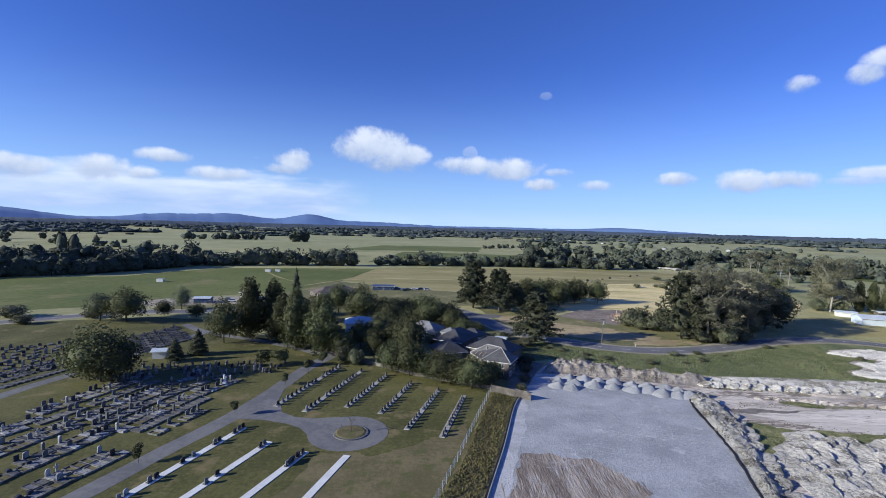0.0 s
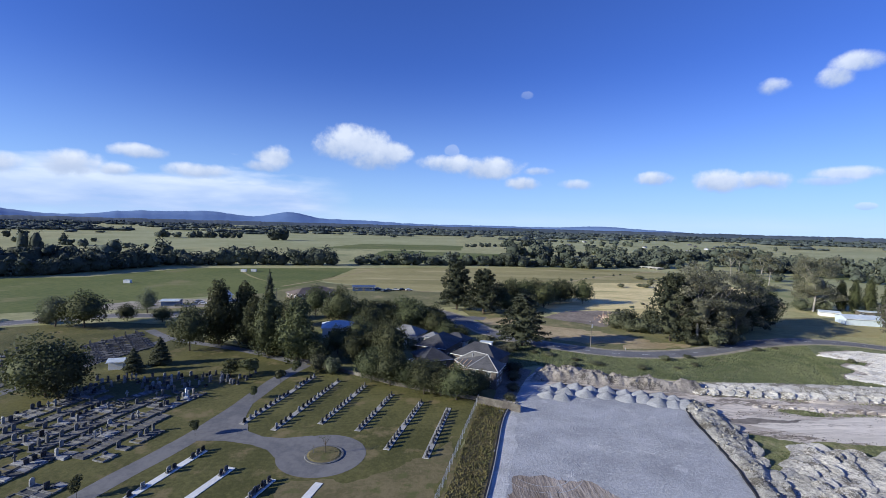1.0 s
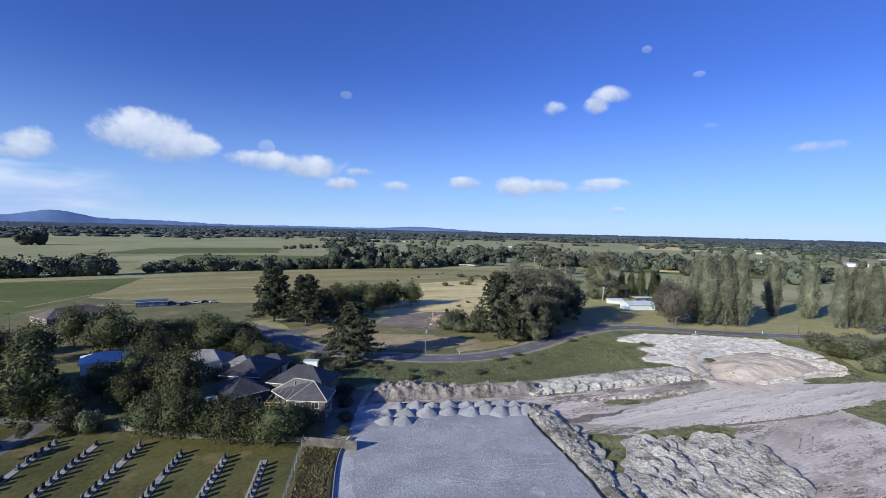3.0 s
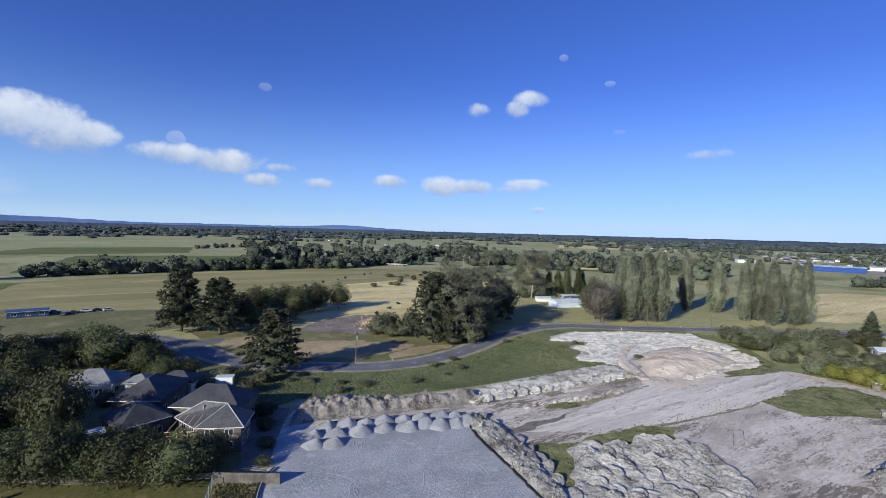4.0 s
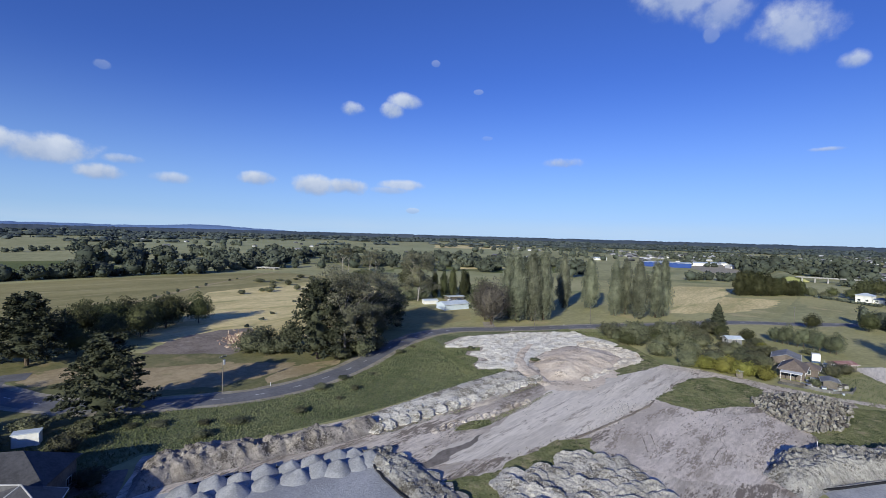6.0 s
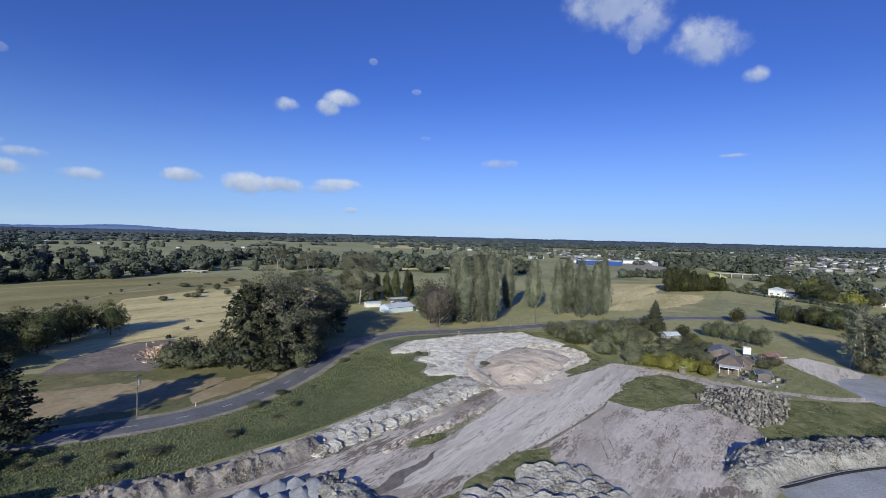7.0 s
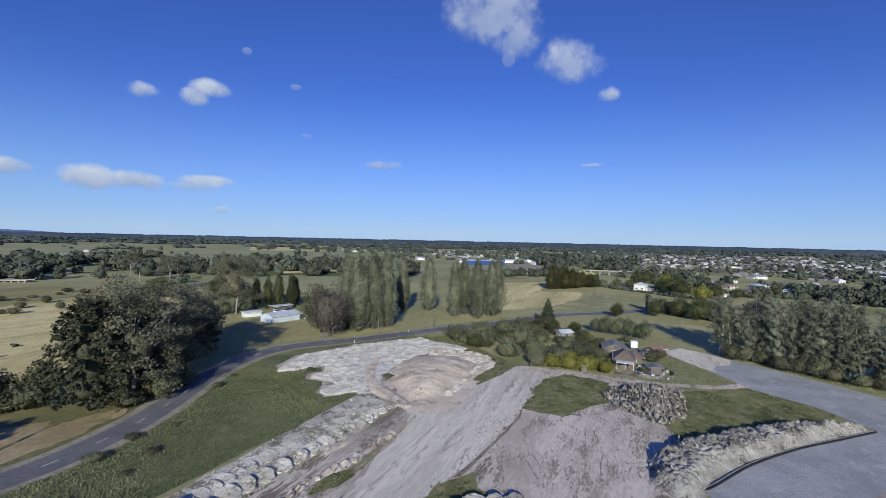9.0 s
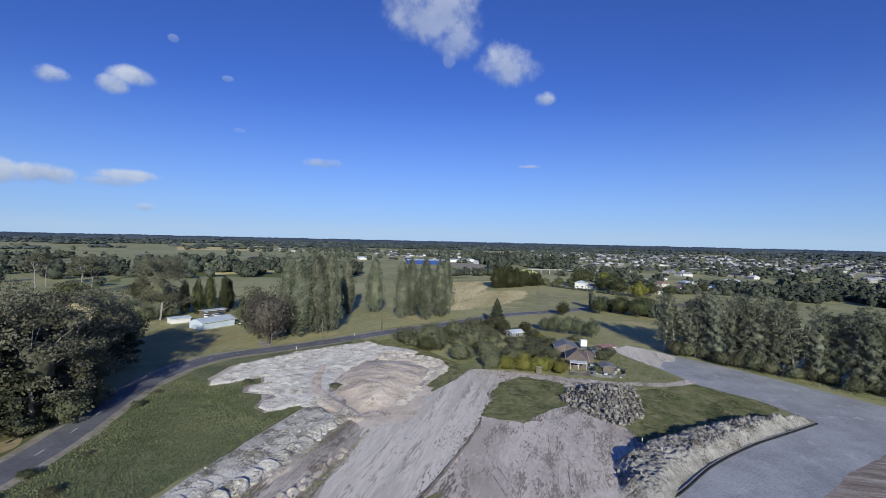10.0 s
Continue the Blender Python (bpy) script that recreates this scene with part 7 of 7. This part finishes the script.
for k in range(30):
    x, y = 174 + rng.uniform(-1, 12), 51.5 + rng.uniform(0, 9)
    s = rng.uniform(0.35, 0.85)
    cr = thing("crate", "old crate and scrap piled beside the cottage", "crate", x, y, 0, rng.uniform(0, 90))
    part("body", boxes((-s, -s * 0.6, 0, s, s * 0.6, s * 1.1), bevel=0.04), (TIMBER, CONCRETE, ROOF_STEEL, WALL_WHITE)[k % 4], cr)
    part("lid", boxes((-s * 1.05, -s * 0.65, s * 1.1, s * 1.05, s * 0.65, s * 1.18)), (STEEL, TIMBER)[k % 2], cr)


# ---- cars ----
def car(x, y, turn, paint, label):
    c = thing("car", label, "car", x, y, 0.0, turn)
    bm = boxes((-2.1, -0.85, 0.35, 2.1, 0.85, 0.95), bevel=0.12)
    part("body", bm, paint, c)
    v = [(-1.5, -0.8, 0.93), (1.0, -0.8, 0.93), (1.0, 0.8, 0.93), (-1.5, 0.8, 0.93), (-1.1, -0.68, 1.45), (0.4, -0.68, 1.45), (0.4, 0.68, 1.45), (-1.1, 0.68, 1.45)]
    put("window", mesh_from("window", v, [(0, 1, 5, 4), (1, 2, 6, 5), (2, 3, 7, 6), (3, 0, 4, 7)], PANE), c)
    part("roof", boxes((-1.12, -0.7, 1.44, 0.42, 0.7, 1.5)), paint, c)
    for dx in (-1.3, 1.3):
        for dy in (-0.8, 0.8):
            part("wheel", tube((dx, dy - 0.1, 0.33), (dx, dy + 0.1, 0.33), 0.33, 0.33, 12), RUBBER, c)


for k, (x, y, a) in enumerate(((-21, 290, 10), (-17, 292, 5), (-13, 293, 20), (-24, 287, 80), (-9, 292, 15), (-28, 294, 0), (-104, 232, 10), (-108, 236, 70), (-124, 224, 15), (-112, 226, 5), (224, 236, 20), (228, 232, 0), (212, 211, 30), (206, 57, 10), (222, 76, 40), (217, 80, 20))):
    car(x, y, a, CARWHITE if k in (1, 4, 6, 8, 10, 12) else CARPAINT, "white parked car with dark windows" if k in (1, 4, 6, 8, 10, 12) else "dark parked car with tinted windows")
for x, y, a in ((209.5, 206.5, 40), (219.2, 231.5, 10), (223, 230, 70)):
    car(x, y, a, CARWHITE, "white parked car beside the shed")

# small farm sheds in the meadow, troughs
for x, y in ((-141, 379), (-134, 381), (-181, 300)):
    tr = thing("trough", "white trough standing in the meadow", "trough", x, y, 0, 5)
    part("body", boxes((-2, -1.2, 0, 2, 1.2, 1.9), bevel=0.1), WALL_WHITE, tr)
    part("lid", boxes((-2.1, -1.3, 1.9, 2.1, 1.3, 2.0)), ROOF_STEEL, tr)


# bare young tree and stake on the island
bt = thing("sapling", "bare young tree tied to a stake on the island", "sapling", -16.6, 88.1, 0.3)
bm = tube((0, 0, -0.1), (0.05, 0, 1.9), 0.07, 0.05, 7)
for a, z, L in ((0.3, 1.5, 1.3), (1.6, 1.8, 1.5), (2.7, 1.4, 1.2), (3.9, 1.9, 1.6), (5.1, 1.6, 1.2)):
    p = Vector((0.04, 0, z))
    q = p + Vector((math.cos(a) * L * 0.5, math.sin(a) * L * 0.5, L * 0.85))
    tube(p, q, 0.035, 0.015, 5, bm)
    tube(q, q + Vector((math.cos(a + 0.7) * 0.4, math.sin(a + 0.7) * 0.4, 0.5)), 0.015, 0.008, 4, bm)
part("trunk", bm, BARK, bt)
P = rng.normal(size=(90, 3)) * (0.5, 0.5, 0.45) + (0, 0, 2.9)
put("crown", quad_cloud("crown", P, rng.normal(size=(90, 3)), 0.07, LEAF, rng), bt)
part("stake", boxes((-2.0, -0.04, -0.1, -1.92, 0.04, 1.5)), TIMBER, bt, "timber stake")

# ---- poles, posts, fences ----
def power_pole(x, y, h, turn, can=False):
    p = thing("power_pole", "timber power pole with crossarm", "power pole", x, y, 0, turn)
    part("pole", tube((0, 0, -0.2), (0, 0, h), 0.14, 0.09, 8), TIMBER, p)
    part("crossarm", boxes((-1.1, -0.06, h - 0.6, 1.1, 0.06, h - 0.46)), TIMBER, p)
    for dx in (-1.0, -0.4, 0.4, 1.0):
        part("insulator", tube((dx, 0, h - 0.46), (dx, 0, h - 0.24), 0.05, 0.04, 6), MARBLE, p)
    if can:
        part("transformer", tube((0.35, 0, h - 2.4), (0.35, 0, h - 1.3), 0.34, 0.34, 12), STEEL, p, "pale grey transformer can")


power_pole(57.5, 164.5, 9.2, 20, True)
for x, y in ((191, 157), (176, 169), (217, 143), (303, 74), (-70, 232)):
    power_pole(x, y, 8.5, 30)


def fence(pts, label, step=2.4, high=1.1, wires=3, kind_of="post_and_wire_fence", post_of=TIMBER):
    f = thing(kind_of, label, "fence")
    line = []
    for a, b in zip(pts, pts[1:]):
        k = max(1, round(math.dist(a, b) / step))
        line += [(a[0] + (b[0] - a[0]) * i / k, a[1] + (b[1] - a[1]) * i / k) for i in range(k)]
    line.append(pts[-1])
    me = bpy.data.meshes.new("post")
    me.materials.append(post_of)
    bm = tube((0, 0, -0.1), (0, 0, high), 0.06, 0.055, 6)
    bm.to_mesh(me)
    bm.free()
    for x, y in line:
        put("post", me, f, pose(x, y, 0))
    for a, b in zip(line, line[1:]):
        for w in range(wires):
            z = high * (0.3 + 0.65 * w / max(1, wires - 1))
            part("wire", tube((*a, z), (*b, z), 0.012, 0.012, 4), STEEL, f)


fence([(13, 113.4), (8.5, 97), (3.5, 78), (-1, 62), (-6, 45)], "galvanised mesh fence beside the cemetery lawn", 2.4, 1.8, 7, post_of=STEEL)
# board fence between cemetery and houses
bf = thing("board_fence", "low weathered board fence behind the grave rows", "fence")
pts = [(-38, 144.5), (-22, 134), (-6, 123.2), (13.2, 114)]
BOARD = bpy.data.meshes.new("board")
bm = boxes((-1.15, -0.03, 0, 1.15, 0.03, 1.0))
bm.to_mesh(BOARD)
bm.free()
BOARD.materials.append(TIMBER)
for a, b in zip(pts, pts[1:]):
    k = round(math.dist(a, b) / 2.3)
    ang = math.degrees(math.atan2(b[1] - a[1], b[0] - a[0]))
    for i in range(k):
        t = (i + 0.5) / k
        put("board", BOARD, bf, pose(a[0] + (b[0] - a[0]) * t, a[1] + (b[1] - a[1]) * t, 0.02, 0, 0, ang))
bw = thing("board_fence", "tall grey timber fence at the corner of the pad", "fence")
a, b = (12.6, 112.6), (21.5, 107.2)
ang = math.degrees(math.atan2(b[1] - a[1], b[0] - a[0]))
for i in range(5):
    t = (i + 0.5) / 5
    put("board", BOARD, bw, pose(a[0] + (b[0] - a[0]) * t, a[1] + (b[1] - a[1]) * t, 0.02, 0, 0, ang) @ Matrix.Diagonal((0.91, 1.2, 1.8, 1)))
sp = thing("marker_post", "white painted survey post on the spoil", "post", 123.8, 54.4, 1.0)
part("post", boxes((-0.06, -0.06, -0.8, 0.06, 0.06, 1.2), bevel=0.01), WALL_WHITE, sp)
for x, y in ((68, 160.8), (203, 149), (175, 158.5)):
    mp = thing("road_marker_post", "white roadside marker post", "post", x, y, 0)
    part("post", boxes((-0.06, -0.06, -0.1, 0.06, 0.06, 1.0)), WALL_WHITE, mp)
# low bridge beyond the dry paddock, and one beyond the hay field
for x, y, L, turn, up in ((641, 76, 54, -81, 2.2), (243, 499, 24, -66, -1.4)):
    br = thing("bridge", "long low pale concrete bridge", "bridge", x, y, up, turn)
    part("deck", boxes((-L / 2, -4, 2.6, L / 2, 4, 3.1)), CONCRETE, br)
    part("parapet", boxes((-L / 2, -4.1, 3.1, L / 2, -3.8, 3.4)), CONCRETE, br)
    part("parapet", boxes((-L / 2, 3.8, 3.1, L / 2, 4.1, 3.4)), CONCRETE, br)
    for i in range(5):
        xx = -L / 2 + L * (i + 0.5) / 5
        part("pier", boxes((xx - 0.6, -3, -up - 0.2, xx + 0.6, 3, 2.6)), CONCRETE, br)


# the embankment that leads to the far bridge
line = smooth_line([(1162, 251), (937, 182), (780, 140), (637, 104)], 20)
verts, faces = [], []
for i, p in enumerate(line):
    d = (line[min(i + 1, len(line) - 1)] - line[max(i - 1, 0)]).normalized()
    s = Vector((-d.y, d.x, 0))
    verts += [p + s * 15 + Vector((0, 0, -0.2)), p + s * 5 + Vector((0, 0, 4.9)), p - s * 5 + Vector((0, 0, 4.9)), p - s * 15 + Vector((0, 0, -0.2))]
    if i:
        faces += [(4 * i - 4 + j, 4 * i - 3 + j, 4 * i + 1 + j, 4 * i + j) for j in range(3)]
n = len(verts)
faces += [(0, 1, 2, 3), (n - 4, n - 3, n - 2, n - 1)]
tagged(put("embankment", mesh_from("embankment", verts, faces, PASTURE)), "dry grassed embankment leading to the bridge", "embankment", kind="structure")


# ---- graves ----
def stone_mesh(name, w, d, h, style, material):
    bm = bmesh.new()
    if style == "arch":
        prof = [(-w / 2, 0), (w / 2, 0), (w / 2, h * 0.7)] + [(w / 2 * math.cos(a), h * 0.7 + h * 0.3 * math.sin(a)) for a in (0.6, 1.1, 1.57, 2.04, 2.54)] + [(-w / 2, h * 0.7)]
    elif style == "slant":
        prof = [(-w / 2, 0), (w / 2, 0), (w / 2, h * 0.85), (w * 0.2, h), (-w * 0.2, h), (-w / 2, h * 0.85)]
    elif style == "cross":
        a = w * 0.16
        prof = [(-a, 0), (a, 0), (a, h * 0.55), (w / 2, h * 0.55), (w / 2, h * 0.72), (a, h * 0.72), (a, h), (-a, h), (-a, h * 0.72), (-w / 2, h * 0.72), (-w / 2, h * 0.55), (-a, h * 0.55)]
    else:
        prof = [(-w / 2, 0), (w / 2, 0), (w / 2, h), (-w / 2, h)]
    lo = [bm.verts.new((-d / 2, x, z)) for x, z in prof]
    hi = [bm.verts.new((d / 2, x, z)) for x, z in prof]
    n = len(prof)
    bm.faces.new(lo[::-1])
    bm.faces.new(hi)
    for i in range(n):
        bm.faces.new((lo[i], lo[(i + 1) % n], hi[(i + 1) % n], hi[i]))
    bmesh.ops.recalc_face_normals(bm, faces=bm.faces[:])
    me = bpy.data.meshes.new(name)
    bm.to_mesh(me)
    bm.free()
    me.materials.append(material)
    return me


def box_mesh(name, material, *sizes, bevel=0.0):
    me = bpy.data.meshes.new(name)
    bm = boxes(*sizes, bevel=bevel)
    bm.to_mesh(me)
    bm.free()
    me.materials.append(material)
    return me


STONES = [stone_mesh("stone", 0.75, 0.14, 0.8, "arch", GRANITE), stone_mesh("stone", 0.8, 0.14, 0.75, "slant", GRANITE), stone_mesh("stone", 0.7, 0.13, 0.7, "flat", GREYSTONE), stone_mesh("stone", 0.8, 0.14, 0.85, "arch", GREYSTONE), stone_mesh("stone", 0.8, 0.14, 0.7, "slant", GRANITE)]
OLD = [stone_mesh("stone", 0.75, 0.16, 1.2, "arch", GREYSTONE), stone_mesh("stone", 0.9, 0.2, 1.0, "slant", GREYSTONE), stone_mesh("stone", 0.75, 0.16, 1.4, "cross", GREYSTONE), stone_mesh("stone", 0.7, 0.5, 0.5, "slant", GRANITE), stone_mesh("stone", 0.45, 0.35, 1.4, "slant", GREYSTONE), stone_mesh("stone", 0.8, 0.15, 1.1, "arch", OLDSTONE), stone_mesh("stone", 0.8, 0.15, 1.0, "flat", GRANITE)]
BASE = box_mesh("base", OLDSTONE, (-0.25, -0.5, 0, 0.25, 0.5, 0.18), bevel=0.02)
VASE = box_mesh("vase", FLOWER, (0.12, -0.1, 0.18, 0.26, 0.12, 0.42), bevel=0.05)


def headstone(x, y, z, turn, k, group):
    g = thing("headstone", ("dark granite headstone on a concrete base" if k % 5 in (0, 1, 4) else "grey headstone on a concrete base"), "headstone", x, y, z, turn, group)
    put("base", BASE, g)
    put("stone", STONES[k % 5], g, pose(0, 0, 0.18))
    if k % 3 == 0:
        put("vase", VASE, g)


ROWS_OF = [((-35.5, 100), (-28, 130), 17), ((-28.5, 97.5), (-21.2, 126.5), 17), ((-20.2, 100.5), (-14, 123.5), 14), ((-12.4, 97.5), (-7, 117.5), 12), ((-6.2, 90), (0, 113), 14), ((0.8, 87), (6, 109.5), 14)]
k = 0
for (x0, y0), (x1, y1), n in ROWS_OF:
    L, ang = math.dist((x0, y0), (x1, y1)), math.degrees(math.atan2(y1 - y0, x1 - x0)) - 90
    b = thing("grave_beam", "long concrete beam carrying a row of headstones", "grave beam", (x0 + x1) / 2, (y0 + y1) / 2, 0.0, ang, "grave beams")
    part("beam", boxes((-0.6, -L / 2, 0, 0.6, L / 2, 0.11), bevel=0.02), CONCRETE, b)
    for i in range(n):
        k += 1
        t = (i + 0.5) / n
        if (k * 13) % 11 == 0:
            continue
        headstone(x0 + (x1 - x0) * t + 0.1, y0 + (y1 - y0) * t + rng.uniform(-0.2, 0.2), 0.11, ang, k, "headstones on the lawn beams")
SLABS = [((-46.5, 60), (-37.6, 89.3), (0.94, 0.74, 0.55, 0.35, 0.15)), ((-39, 57), (-30.6, 83.6), (0.9, 0.5)), ((-31, 56), (-23, 80.2), (0.95, 0.85, 0.78)), ((-21.5, 56), (-15.6, 79.2), ())]
for (x0, y0), (x1, y1), at in SLABS:
    L, ang = math.dist((x0, y0), (x1, y1)), math.degrees(math.atan2(y1 - y0, x1 - x0)) - 90
    b = thing("grave_beam", "long pale new concrete beam in the lawn", "grave beam", (x0 + x1) / 2, (y0 + y1) / 2, 0.0, ang, "grave beams")
    part("beam", boxes((-0.65, -L / 2, 0, 0.65, L / 2, 0.12), bevel=0.02), PALESLAB, b)
    for t in at:
        for s in (-0.9, 0.3, 1.4):
            k += 1
            if k % 4:
                headstone(x0 + (x1 - x0) * t + s * 0.25, y0 + (y1 - y0) * t + s, 0.12, ang, k, "headstones on the lawn beams")

# old graves in kerbed plots
KERB = [box_mesh("kerb", OLDSTONE, (-1.15, -0.6, 0, 1.15, -0.48, 0.28), (-1.15, 0.48, 0, 1.15, 0.6, 0.28), (-1.15, -0.48, 0, -1.03, 0.48, 0.28), (1.03, -0.48, 0, 1.15, 0.48, 0.28)),
        box_mesh("kerb", GREYSTONE, (-1.15, -0.6, 0, 1.15, 0.6, 0.24), (-1.0, -0.45, 0.24, 1.0, 0.45, 0.34))]
COVER = [box_mesh("cover", OLDSTONE, (-1.03, -0.48, 0, 1.03, 0.48, 0.16)), box_mesh("cover", GREYSTONE, (-1.03, -0.48, 0, 1.03, 0.48, 0.2)), box_mesh("cover", WORN, (-1.03, -0.48, 0, 1.03, 0.48, 0.14))]


GRAVES, FAR_V, FAR_F = [0], [], []


def far_grave(x, y, turn, k):
    """One of the graves too far off to tell apart, joined into one mesh."""
    m = pose(x, y, 0.02, 0, 0, turn)
    for me, mm in ((KERB[k % 5 == 0], m), (COVER[k % 3], m)) + (((OLD[k % 7], m @ pose(-0.95, 0, 0.24)),) if k % 3 == 0 else ()):
        b = len(FAR_V)
        FAR_V.extend(mm @ v.co for v in me.vertices)
        FAR_F.extend(tuple(b + i for i in f.vertices) for f in me.polygons)


def old_grave(x, y, turn, k):
    GRAVES[0] += 1
    if GRAVES[0] > 300 or y > 138:
        far_grave(x, y, turn, k)
        return
    g = thing("grave", ("old kerbed grave with a weathered headstone" if k % 5 in (0, 2) else "old kerbed grave without a headstone"), "grave", x, y, 0.02, turn, "old graves")
    put("kerb", KERB[k % 5 == 0], g)
    if k % 5:
        put("cover", COVER[k % 3], g)
    if k % 5 in (0, 2):
        put("headstone", OLD[k % 7], g, pose(-0.95, 0, 0.24))


BANDS = [((-82, 93), (-74.5, 118)), ((-71, 87), (-65, 110)), ((-61, 86), (-55.5, 110)), ((-85, 74), (-77.5, 91)), ((-79, 62), (-71, 89)), ((-71, 55), (-62.5, 87)), ((-63, 52), (-54.5, 79)), ((-92, 74), (-88, 90))]
LOTS = [((a + s, b - 0.3 * s), (c + s, d - 0.3 * s)) for (a, b), (c, d) in BANDS for s in (-1.25, 1.25)] + [((-55.5, 104), (-50.5, 117)), ((-60, 110), (-54.5, 121)), ((-66, 111), (-61, 120)), ((-53, 85), (-49.5, 97)), ((-76.5, 90), (-69.8, 114)), ((-66, 86.5), (-60.3, 110)), ((-56.8, 86), (-52.2, 104))]
k = 0
for (x0, y0), (x1, y1) in LOTS:
    ang = math.degrees(math.atan2(y1 - y0, x1 - x0)) - 90
    n = int(math.dist((x0, y0), (x1, y1)) / 1.32)
    for i in range(n):
        k += 1
        t = (i + 0.5) / n
        if noise.noise(Vector((k * 0.23, 2.0, 0))) < -0.45 or rng.uniform() < 0.03:
            continue
        old_grave(x0 + (x1 - x0) * t + rng.uniform(-0.12, 0.12), y0 + (y1 - y0) * t, ang + rng.uniform(-2, 2), k + int(rng.integers(0, 3)))
ob = thing("obelisk", "white marble obelisk on a stepped base among the graves", "monument", -52.6, 113.0, 0.02, 10)
part("plinth", boxes((-0.6, -0.6, 0, 0.6, 0.6, 0.3), (-0.42, -0.42, 0.3, 0.42, 0.42, 0.75), bevel=0.03), MARBLE, ob)
bm = bmesh.new()
bmesh.ops.create_cone(bm, cap_ends=True, segments=4, radius1=0.36, radius2=0.2, depth=1.7, matrix=Matrix.Translation((0, 0, 1.6)))
bmesh.ops.create_cone(bm, cap_ends=True, segments=4, radius1=0.2, radius2=0.0, depth=0.25, matrix=Matrix.Translation((0, 0, 2.575)))
part("shaft", bm, MARBLE, ob)
# single headstones on the grass
for x0, y0, x1, y1, n in ((-128, 128, -104, 150, 15), (-124, 122, -101, 143, 15), (-118, 116, -99, 134, 14), (-112, 108, -100, 124, 12), (-134, 134, -110, 156, 15), (-121, 119, -100, 138.5, 13), (-126, 125, -102.5, 146.5, 14), (-131, 131, -107, 153, 14), (-115, 112, -99.5, 129, 12)):
    for i in range(n):
        k += 1
        t = (i + rng.uniform(0.3, 0.7)) / n
        if i % 2:
            far_grave(x0 + (x1 - x0) * t, y0 + (y1 - y0) * t, -45, k)
            continue
        headstone(x0 + (x1 - x0) * t, y0 + (y1 - y0) * t, 0.02, -45, k, "headstones on the grass")
for i in range(80):
    k += 1
    t, q = rng.uniform(), rng.uniform()
    g = thing("headstone", "old weathered headstone standing in the grass", "headstone", -80 + 36 * t, 117 + 8 * t + 11 * (q - 0.3), 0.02, -14 + rng.uniform(-4, 4), "old headstones")
    put("base", BASE, g)
    put("stone", OLD[k % 7], g, pose(0, 0, 0.18))
for i in range(8):
    for j in range(15):
        k += 1
        if rng.uniform() < 0.08:
            continue
        old_grave(-90.5 - 1.95 * i + 0.41 * j, 138.2 + 2.4 * i + 1.26 * j, 16 + rng.uniform(-2, 2), k)
for (x0, y0), (x1, y1) in (((-101.7, 106.8), (-98.3, 120.3)), ((-105.5, 110.5), (-102.5, 127)), ((-110, 114.5), (-106.5, 131))):
    for j in range(11):
        k += 1
        far_grave(x0 + (x1 - x0) * j / 10, y0 + (y1 - y0) * j / 10, 14, 3 * k + 1)


tagged(put("far_graves", mesh_from("far_graves", FAR_V, FAR_F, OLDSTONE)), "rows of old kerbed graves on the far lots", "graves", kind="stuff")


# ---- town ----
def town(name, az0, az1, d0, d1, n, label):
    v, f = [], []
    for _ in range(n):
        az, d = radians(rng.uniform(az0, az1)), math.sqrt(rng.uniform(d0 * d0, d1 * d1))
        x, y, w, l, e, t = math.sin(az) * d, math.cos(az) * d, rng.uniform(3.2, 5), rng.uniform(5, 9), rng.uniform(2.4, 3.2), rng.uniform(0, 3.14)
        c, s, r = math.cos(t), math.sin(t), rng.uniform(1.5, 2.6)
        b = len(v)
        v += [(x + c * p - s * q, y + s * p + c * q, z) for p, q, z in ((-l, -w, 0), (l, -w, 0), (l, w, 0), (-l, w, 0), (-l, -w, e), (l, -w, e), (l, w, e), (-l, w, e))]
        f += [tuple(b + i for i in q) for q in ((0, 1, 5, 4), (1, 2, 6, 5), (2, 3, 7, 6), (3, 0, 4, 7))]
        b = len(v)
        v += [(x + c * p - s * q, y + s * p + c * q, z) for p, q, z in ((-l - 0.5, -w - 0.5, e), (l + 0.5, -w - 0.5, e), (l + 0.5, w + 0.5, e), (-l - 0.5, w + 0.5, e), (-l * 0.6, 0, e + r), (l * 0.6, 0, e + r))]
        f += [tuple(b + i for i in q) for q in ((0, 1, 5, 4), (1, 2, 5), (2, 3, 4, 5), (3, 0, 4))]
    tagged(put(name, mesh_from(name, v, f, TOWN)), label, "houses", kind="stuff")


town("town_houses", 84, 120, 700, 2100, 720, "many low houses of a town among trees")
town("town_houses", 66, 86, 850, 1700, 160, "low houses and sheds at the edge of town")
town("farm_buildings", 8, 60, 700, 1700, 26, "scattered farm buildings on the plain")
